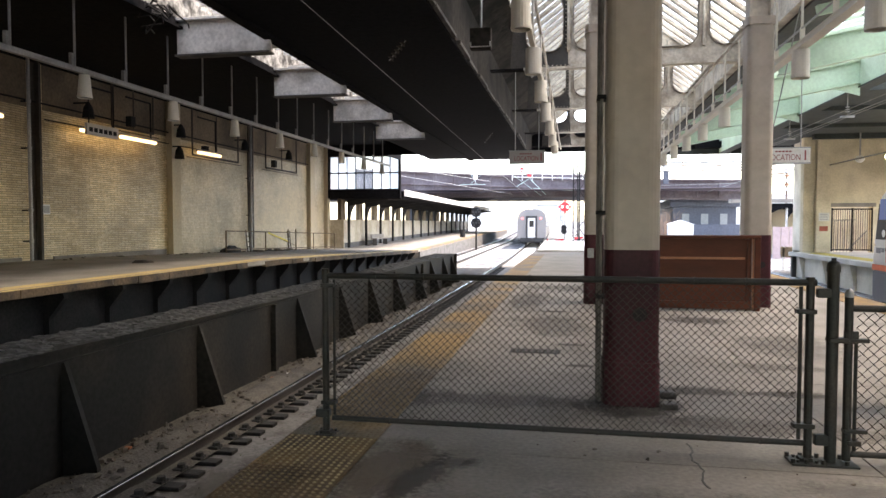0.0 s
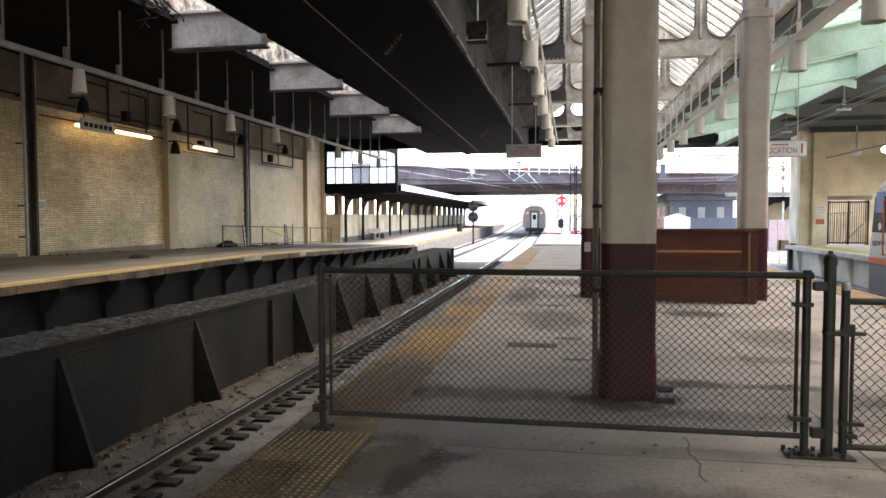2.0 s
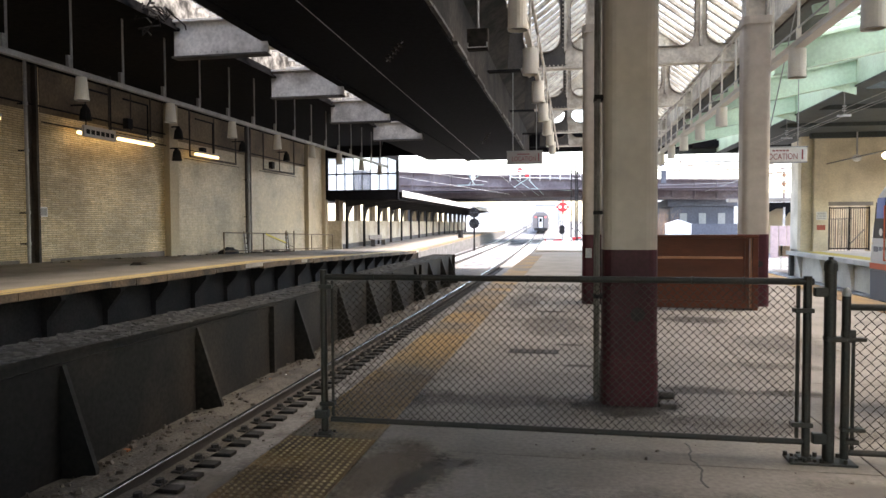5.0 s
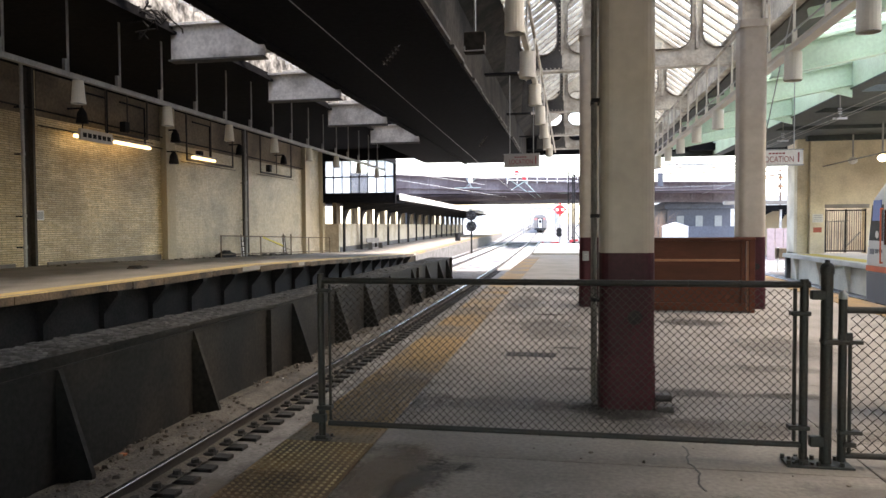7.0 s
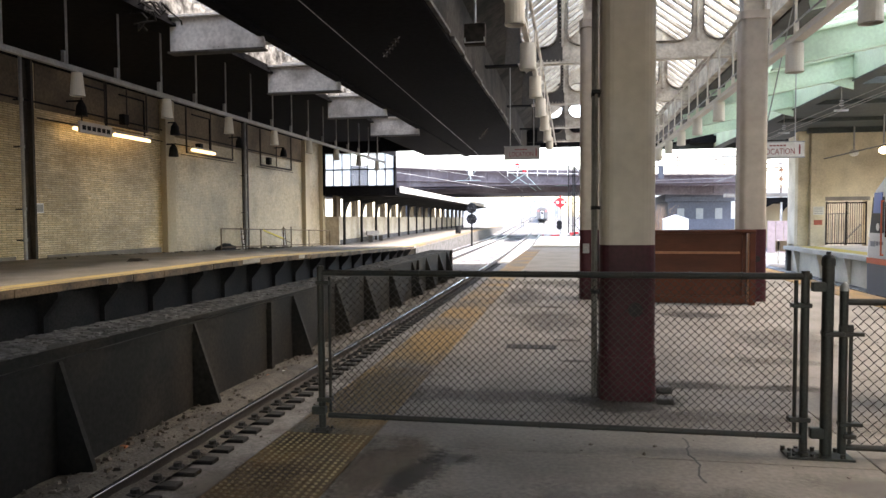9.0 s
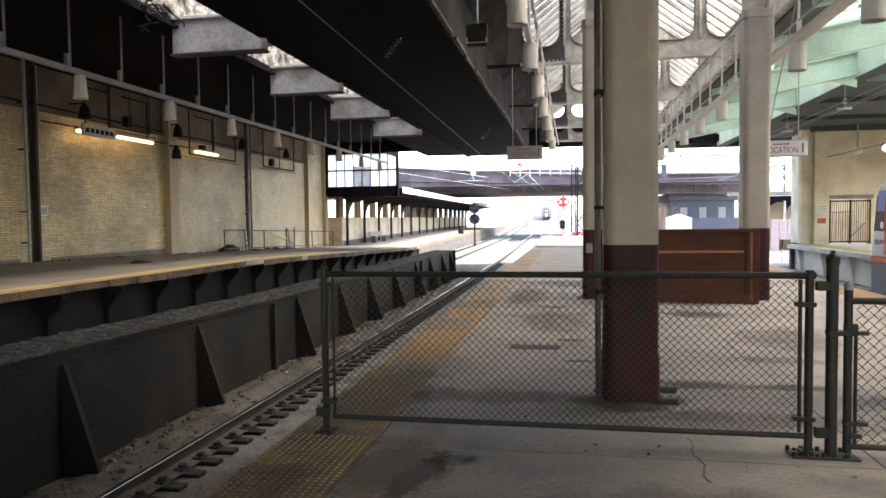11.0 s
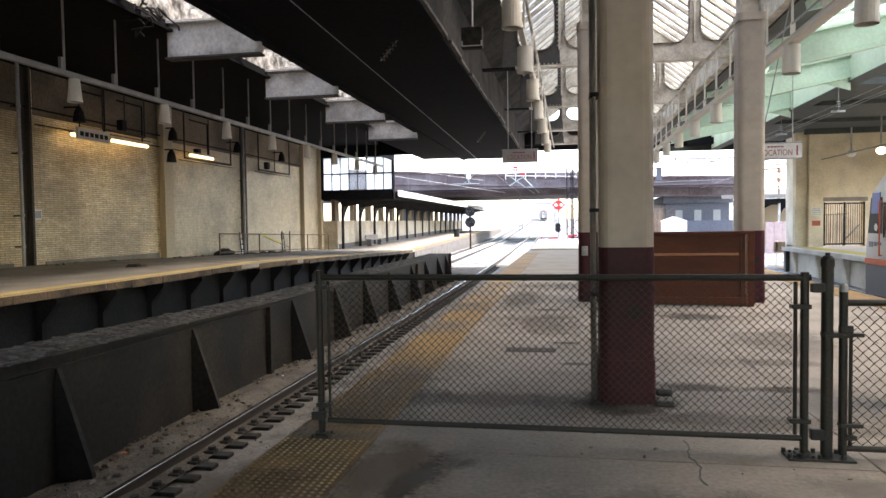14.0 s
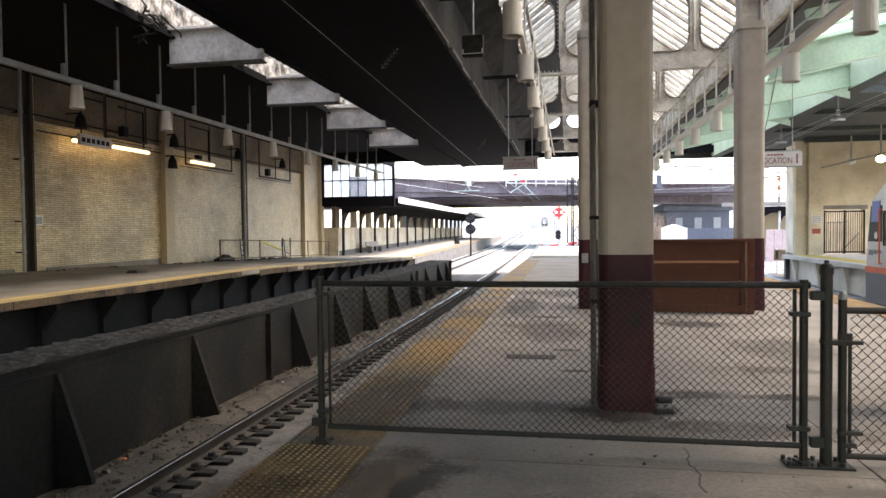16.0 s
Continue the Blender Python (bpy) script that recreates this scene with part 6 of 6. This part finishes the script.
signal(-9.7, 70.0, 2.6, False)
signal(-0.96, 80.0, 3.3, True)
rs = thing("bridge_signal", "red signal lamp cluster above the bridge", "signal")
part("mast", rods(((-6.8, 94.72, 7.6), (-6.8, 94.72, 8.9), 0.08)), STEEL_GREY, rs)
part("disc", rods(((-6.9, 94.6, 8.65), (-6.9, 94.7, 8.65), 0.36), n=16), RED_PAINT, rs)
part("disc", rods(((-5.9, 94.6, 7.9), (-5.9, 94.7, 7.9), 0.28), n=16), RED_PAINT, rs)
part("bracket", build(lambda b: bar(b, (-6.8, 94.7, 8.4), (-5.9, 94.7, 7.9), 0.08, 0.1)), STEEL_GREY, rs)

def mast(x, y, h, mat, label):
    m_ = thing("catenary_mast", label, "mast", "catenary masts")
    for dx in (-0.25, 0.25):
        part("upright", boxes((x + dx - 0.07, x + dx + 0.07, y - 0.1, y + 0.1, -1.4, h)), mat, m_)
    for i in range(int((h + 1.4) / 0.8)):
        z = -1.3 + i * 0.8
        s = 1 if i % 2 else -1
        part("lacing", build(lambda b: bar(b, (x - 0.25 * s, y, z), (x + 0.25 * s, y, z + 0.8), 0.05, 0.06)), mat, m_)
    return m_


mast(0.2, 84, 8.6, BLACK_STEEL, "dark latticed steel catenary mast")
mast(0.72, 60.6, 5.9, BLACK_STEEL, "dark steel catenary mast beside the platform end")
mast(22.2, 75, 7.8, material("rusty_mast", (0.25, 0.14, 0.1), 0.8), "rusty latticed catenary mast")
for x, y in ((-9.8, 150), (-2.5, 150), (-11, 200), (-3.5, 200), (-13, 260), (-6, 260)):
    mast(x, y, 8.5, STEEL_GREY, "grey far catenary mast")
for y, xa, xb in ((150, -9.8, -2.5), (200, -11, -3.5), (260, -13, -6)):
    tagged(part("gantry_beam", build(lambda b: bar(b, (xa, y, 7.9), (xb, y, 7.9), 0.25, 0.5)), STEEL_GREY), "grey catenary gantry beam between two masts", "gantry", "gantries")
cat = thing("catenary_bracket", "mint-painted catenary brackets and insulators at the bridge", "catenary")
part("arm", rods(((-15, 92, 6.6), (-11.5, 92, 6.6), 0.030), ((-13.6, 92, 6.6), (-11.3, 92, 8.6), 0.024), ((-12.6, 92, 6.6), (-13.8, 92, 8.4), 0.024)), MINT, cat)
part("arm", rods(((-8.2, 92, 8.0), (-4.2, 92, 5.1), 0.024), ((-7.5, 92, 6.2), (-5.4, 92, 7.5), 0.036), ((-5.6, 92, 7.2), (-3.6, 92, 5.2), 0.036), ((-5.2, 92, 6.0), (0.0, 92, 5.7), 0.036)), MINT, cat)
part("wire", rods(((-26, 70, 8.6), (-11, 92, 7.0), 0.015), ((-26, 70, 7.8), (-8, 92, 5.3), 0.015), ((-12.9, 92, 6.6), (-12.9, 92, 9.8), 0.024)), WHITE_PAINT, cat)
part("arm", rods(((6.5, 92, 8.3), (21, 92, 9.3), 0.030), ((6, 92, 9.2), (26, 92, 9.0), 0.12), ((6, 92, 8.3), (26, 92, 8.5), 0.036), ((8.5, 92, 6.2), (20, 92, 6.4), 0.030), ((9.2, 92, 8.9), (9.7, 92, 6.8), 0.030), ((16.5, 92, 5.4), (21, 92, 6.9), 0.036)), STEEL_GREY, cat)
part("insulator", rods(((-12.9, 91.9, 7.3), (-12.9, 91.9, 8.2), 0.28), ((6.9, 91.9, 8.0), (6.9, 91.9, 9.3), 0.4), ((-20.5, 91.9, 10.2), (-20.2, 91.9, 10.6), 0.15), n=10), WHITE_PAINT, cat)

gn = thing("catenary_gantry", "rusty latticed gantry across the tracks before the bridge", "gantry")
RUST_BELL = material("rust_brown_glaze", (0.28, 0.12, 0.06), 0.5, 0, 0.2)
GANTRY = material("gantry_brown", (0.2, 0.14, 0.12), 0.8, 0, 0.2)
for z_ in (7.85, 8.5):
    part("chord", build(lambda b: bar(b, (5.0, 90, z_), (30.0, 90, z_ + 0.1), 0.16, 0.14)), GANTRY, gn)
for i in range(16):
    xa_ = 5.0 + i * 1.56
    part("lacing", build(lambda b: bar(b, (xa_, 90, 7.85 if i % 2 else 8.5), (xa_ + 1.56, 90, 8.5 if i % 2 else 7.85), 0.09, 0.08)), GANTRY, gn)
for x_ in (5.0, 30.0):
    part("upright", boxes((x_ - 0.15, x_ + 0.15, 89.85, 90.15, -1.4, 8.6)), GANTRY, gn)
part("switch_case", boxes((10.85, 11.5, 89.6, 89.8, 6.3, 7.9), bevel=0.04), BLUE_GREY, gn, "blue-grey switch case")
bm = bmesh.new()
for k in range(4):
    rod(bm, (11.15, 89.7, 7.9 + k * 0.24), (11.15, 89.7, 8.06 + k * 0.24), 0.34, 14, 0.16)
part("insulator", bm, WHITE_PAINT, gn, "white bell insulators")
part("finial", rods(((13.17, 90, 8.55), (13.17, 90, 9.5), 0.07)), GANTRY, gn)
ins = thing("insulator_stack", "rusty brown insulator stack on a bracket beside the track", "insulator")
part("bracket", build(lambda b: bar(b, (19.2, 75, 6.35), (20.9, 75, 6.5), 0.14, 0.16)), GANTRY, ins)
part("strut", build(lambda b: bar(b, (19.4, 75, 6.3), (20.9, 75, 5.4), 0.1, 0.1)), GANTRY, ins)
part("mast", rods(((20.96, 75, -1.4), (20.96, 75, 7.0), 0.1)), GANTRY, ins)
for k in range(5):
    part("bell", build(lambda b: rod(b, (20.96, 74.95, 4.75 + k * 0.45), (20.96, 74.95, 5.0 + k * 0.45), 0.3, 14, 0.18)), RUST_BELL if k % 2 else WHITE_PAINT, ins)
bush = bmesh.new()
rb = random.Random(3)
for i in range(240):
    bx_, by_ = 9.0 + rb.gauss(0, 1.5), 84 + rb.gauss(0, 0.8)
    base = Vector((bx_, by_, -1.4))
    tip = base + Vector((rb.gauss(0, 0.5), rb.gauss(0, 0.4), rb.uniform(1.6, 4.6)))
    rod(bush, base, tip, 0.035, 4, 0.008)
    for j in range(2):
        m_ = base.lerp(tip, rb.uniform(0.4, 0.9))
        rod(bush, m_, m_ + Vector((rb.gauss(0, 0.5), rb.gauss(0, 0.4), rb.uniform(0.3, 0.9))), 0.015, 3, 0.005)
single("bare_scrub", bush, BRUSH, "bare grey-brown winter scrub beside the hut", "scrub", kind="stuff")

# east canopy outside, fence and scrub
ec = thing("east_canopy", "pale-edged canopy on arched brackets beyond the gate wall", "canopy")
part("roof", boxes((13.0, 24.0, 62.0, 63.0, 3.2, 3.5)), CONCRETE, ec)
part("soffit", boxes((15.5, 24.0, 62.3, 70.0, 2.75, 3.14)), SOOT, ec)
part("wall", boxes((15.5, 24.0, 69.5, 70.0, -1.4, 2.75)), PLASTER, ec)
for i in range(5):
    x = 15.9 + i * 1.6
    part("post", boxes((x - 0.07, x + 0.07, 62.4, 62.6, -1.4, 2.75)), WHITE_BEAM, ec)
    bm = bmesh.new()
    prism(bm, [(x, 2.75), (x + 1.2, 2.75)] + [(x + 1.2 * math.cos(a), 1.9 + 0.85 * math.sin(a) * 0.9) for a in [math.pi / 2 * (1 - i_ / 6) * 0.9 + 0.1 for i_ in range(0)]] + [(x + 0.35, 2.3), (x, 1.7)], "y", 62.45, 62.55)
    part("bracket", bm, SOOT, ec)
ph = thing("panel_hoarding", "pale pink corrugated hoarding beside the tracks", "hoarding")
for i in range(8):
    part("panel", boxes((15.8 + i * 0.62, 16.38 + i * 0.62, 60.0, 60.08, -1.36, 1.2), bevel=0.01), material("pinkish_panel", (0.45, 0.34, 0.34), 0.7) if i == 0 else bpy.data.materials["pinkish_panel"], ph)
part("door", boxes((18.0, 18.9, 59.95, 60.0, -1.36, 1.6)), BLUE_GREY, ph)
brr = thing("board_barrier", "rusty brown board barriers by the platform end", "barrier")
for i in range(4):
    part("board", boxes((12.6 + i * 1.1, 13.5 + i * 1.1, 46 + i * 0.3, 46.1 + i * 0.3, -0.6, 0.05), bevel=0.02), BROWN, brr)
    part("leg", boxes((12.7 + i * 1.1, 12.8 + i * 1.1, 46 + i * 0.3, 46.1 + i * 0.3, -1.36, 0.1)), WHITE_PAINT, brr)
    part("leg", boxes((13.3 + i * 1.1, 13.4 + i * 1.1, 46 + i * 0.3, 46.1 + i * 0.3, -1.36, 0.1)), WHITE_PAINT, brr)
cx = thing("crossing_barrier", "red and white striped barrier boards beyond the platform end", "barrier")
for i in range(5):
    part("board", build(lambda b: bar(b, (-2.6 + i * 0.9, 66, -0.3 + 0.12 * i), (-1.8 + i * 0.9, 66, -0.2 + 0.12 * i), 0.08, 0.2)), RED_PAINT if i % 2 else WHITE_PAINT, cx)
for x in (-2.4, 0.2, 1.6):
    part("leg", boxes((x - 0.05, x + 0.05, 65.95, 66.05, -1.4, 0.0)), RED_PAINT, cx)
# sunlit ramp: daylight reaching the platform is put into the pale colour
pb = thing("sunlit_ramp", "slotted ramp at the platform's end, sunlight painted in its pale colour", "block")
part("block", boxes((-1.9, 1.4, 37.0, 44.0, 0.0, 0.09), bevel=0.02), CONCRETE_PALE, pb)
part("slot", boxes((-0.85, -0.1, 38.2, 38.35, 0.09, 0.094)), TRAIN_DARK, pb)

# distance haze is mixed into these pale wall and window colours
HAZE = material("hazed_far_masonry", (0.66, 0.65, 0.63), 0.9, 0, 0.1, 0.1, 1, 0.0)
HAZE_GLASS = material("hazed_far_glass", (0.5, 0.5, 0.5), 0.3, 0, 0.1, 0.1, 1, 0.0)
# far city edge: low buildings and trees
for i, (x, y, w, h) in enumerate(((-60, 330, 30, 9), (-24, 420, 18, 12), (6, 380, 14, 8), (30, 300, 22, 11), (70, 340, 30, 14), (110, 260, 30, 10))):
    b = thing("distant_building", "distant building beyond the tracks, haze put into its pale colour", "building", "distant buildings")
    part("wall", boxes((x, x + w, y, y + 15, -1.4, h)), HAZE, b)
    part("roof", boxes((x - 0.4, x + w + 0.4, y - 0.4, y + 15.4, h, h + 0.5)), HAZE, b)
    for fl in range(int(h / 3.5)):
        for k in range(int(w / 3)):
            part("window", boxes((x + 0.8 + k * 3, x + 2.2 + k * 3, y - 0.05, y + 0.05, 0.5 + fl * 3.4, 2.3 + fl * 3.4)), HAZE_GLASS, b)
FADED_ORANGE = material("faded_orange_plastic", (0.36, 0.12, 0.05), 0.7, 0, 0.3)
for x_, y_, w_ in ((-5.30, 7.5, 0.08), (-4.96, 9.2, 0.05), (-5.2, 11.4, 0.05)):
    tagged(part("orange_scrap", boxes((x_ - w_ / 2, x_ + w_ / 2, y_ - 0.03, y_ + 0.03, -1.2, -1.17), bevel=0.006), FADED_ORANGE), "small faded orange scrap on the dirt", "litter", "orange scraps")
tagged(part("white_scrap", boxes((-5.02, -4.98, 11.55, 11.6, -1.16, -1.13), bevel=0.005), WHITE_PAINT), "small white scrap of paper on the dirt", "litter")
blot("floor_stain", "dark damp stain on the concrete beyond the fence", 1.15, 6.66, 0.62, 0.26)
blot("floor_stain", "dark damp stain on the concrete beyond the fence", 1.95, 6.66, 0.5, 0.2)
blot("floor_stain", "dark stain on the concrete by the bench screen", 1.95, 11.5, 0.8, 0.6)
blot("floor_stain", "dark oil smear on the platform", -0.95, 4.0, 0.16, 0.7, -14)
blot("floor_stain", "dark oil smear on the platform", -0.76, 4.36, 0.34, 0.14, 16)
# shade at the column foot, painted together with its stain
blot("floor_stain", "dark stain and painted shade round the column foot", 0.45, 5.95, 0.75, 0.5, z=0.0042)
blot("floor_stain", "small dark spot on the concrete", -0.05, 8.9, 0.32, 0.14)
blot("floor_stain", "small dark spot on the concrete", 0.05, 7.6, 0.24, 0.12)
blot("floor_stain", "small dark spot on the concrete", -0.35, 12.2, 0.42, 0.16)
# the first patch paints the broad shadow left of the column
for cx_, cy_, rx_, ry_, tn_ in ((-0.55, 6.0, 1.5, 0.36, 4), (1.3, 5.55, 1.5, 0.4, -3), (-0.3, 10.6, 0.9, 1.6, 10), (2.7, 9.3, 0.9, 1.3, 0), (-0.9, 14.0, 0.6, 2.4, 0), (0.4, 3.75, 1.4, 0.5, 6), (2.2, 7.9, 0.8, 0.3, 0), (1.9, 4.2, 0.9, 0.4, -8), (-0.2, 16.5, 1.4, 1.2, 0)):
    blot("floor_patch", "darker patch in the platform concrete, wear and painted shade", cx_, cy_, rx_, ry_, tn_, 0.0016, SOFT_SCUFF_SHADE)
blot("floor_patch", "rust-brown wash stain on the platform concrete", -1.12, 4.15, 0.5, 0.85, 0, 0.0018, SOFT_RUST)
blot("floor_patch", "rust-brown stain on the worn tactile strip", -1.85, 3.7, 0.55, 0.8, 0, 0.0185, SOFT_RUST)
blot("floor_patch", "grey grime worn over the tactile strip", -1.65, 6.0, 0.75, 1.6, 0, 0.0185, SOFT_SCUFF_SHADE)
dg = thing("floor_grate", "grey steel drain grate let into the concrete", "grate")
part("frame", boxes((-0.74, -0.15, 8.25, 8.51, -0.01, 0.004)), TIE, dg)
for i in range(8):
    part("slat", boxes((-0.7 + i * 0.066, -0.665 + i * 0.066, 8.28, 8.48, 0.0, 0.008)), RAIL, dg)
bm = bmesh.new()
pts = [(0.79 + 0.018 * math.sin(i * 0.9) + 0.006 * math.sin(i * 2.9), 5.05 - i * 0.06) for i in range(15)]
for a, b in zip(pts, pts[1:]):
    bar(bm, (a[0], a[1], 0.001), (b[0], b[1], 0.001), 0.012, 0.004)
single("floor_crack", bm, STAIN, "thin crack running over the concrete slab", "crack", kind="stuff")
for i in range(260):
    y = 4.4 + 14 * rnd.random() ** 1.3
    scrap(rnd.uniform(-1.3, 4.5), y, 0.0, rnd.choice((0.006, 0.01, 0.014, 0.025)))
flush("platform_grit", "specks of grit and leaves on the platform", LITTER)


# tangled cables where the slot begins
tg = thing("cable_tangle", "dark tangle of loose cables on the slot girder", "cables")
rt = random.Random(11)
for k in range(9):
    p = Vector((-8.5 + rt.uniform(-0.1, 0.2), 13.0 + rt.uniform(-0.3, 0.5), 5.8 + rt.uniform(0, 0.3)))
    bm = bmesh.new()
    for j in range(5):
        q = p + Vector((rt.uniform(-0.2, 0.25), rt.uniform(-0.2, 0.25), rt.uniform(-0.22, 0.2)))
        rod(bm, p, q, 0.018, 6)
        p = q
    part("cable", bm, BLACK_STEEL, tg)


# ---- what moves ----
def motions():
    rows = []
    for t in (0.0, 1.0, 2.0, 3.0, 4.0, 5.0, 6.5, 8.0, 9.5, 11.0, 13.0, 14.5, 16.0):
        y = 77 + 11.5 * t + 0.2 * t * t
        turn = math.degrees(math.atan2(bend(y) - bend(y + 20), 20))
        pitch = math.degrees(math.atan2(rise(y + 20) - rise(y), 20))
        rows.append((t, pose(TRACK_A + bend(y), y, RAIL_Z + rise(y), pitch, 0, turn)))
    walk(departing, rows)


motions()
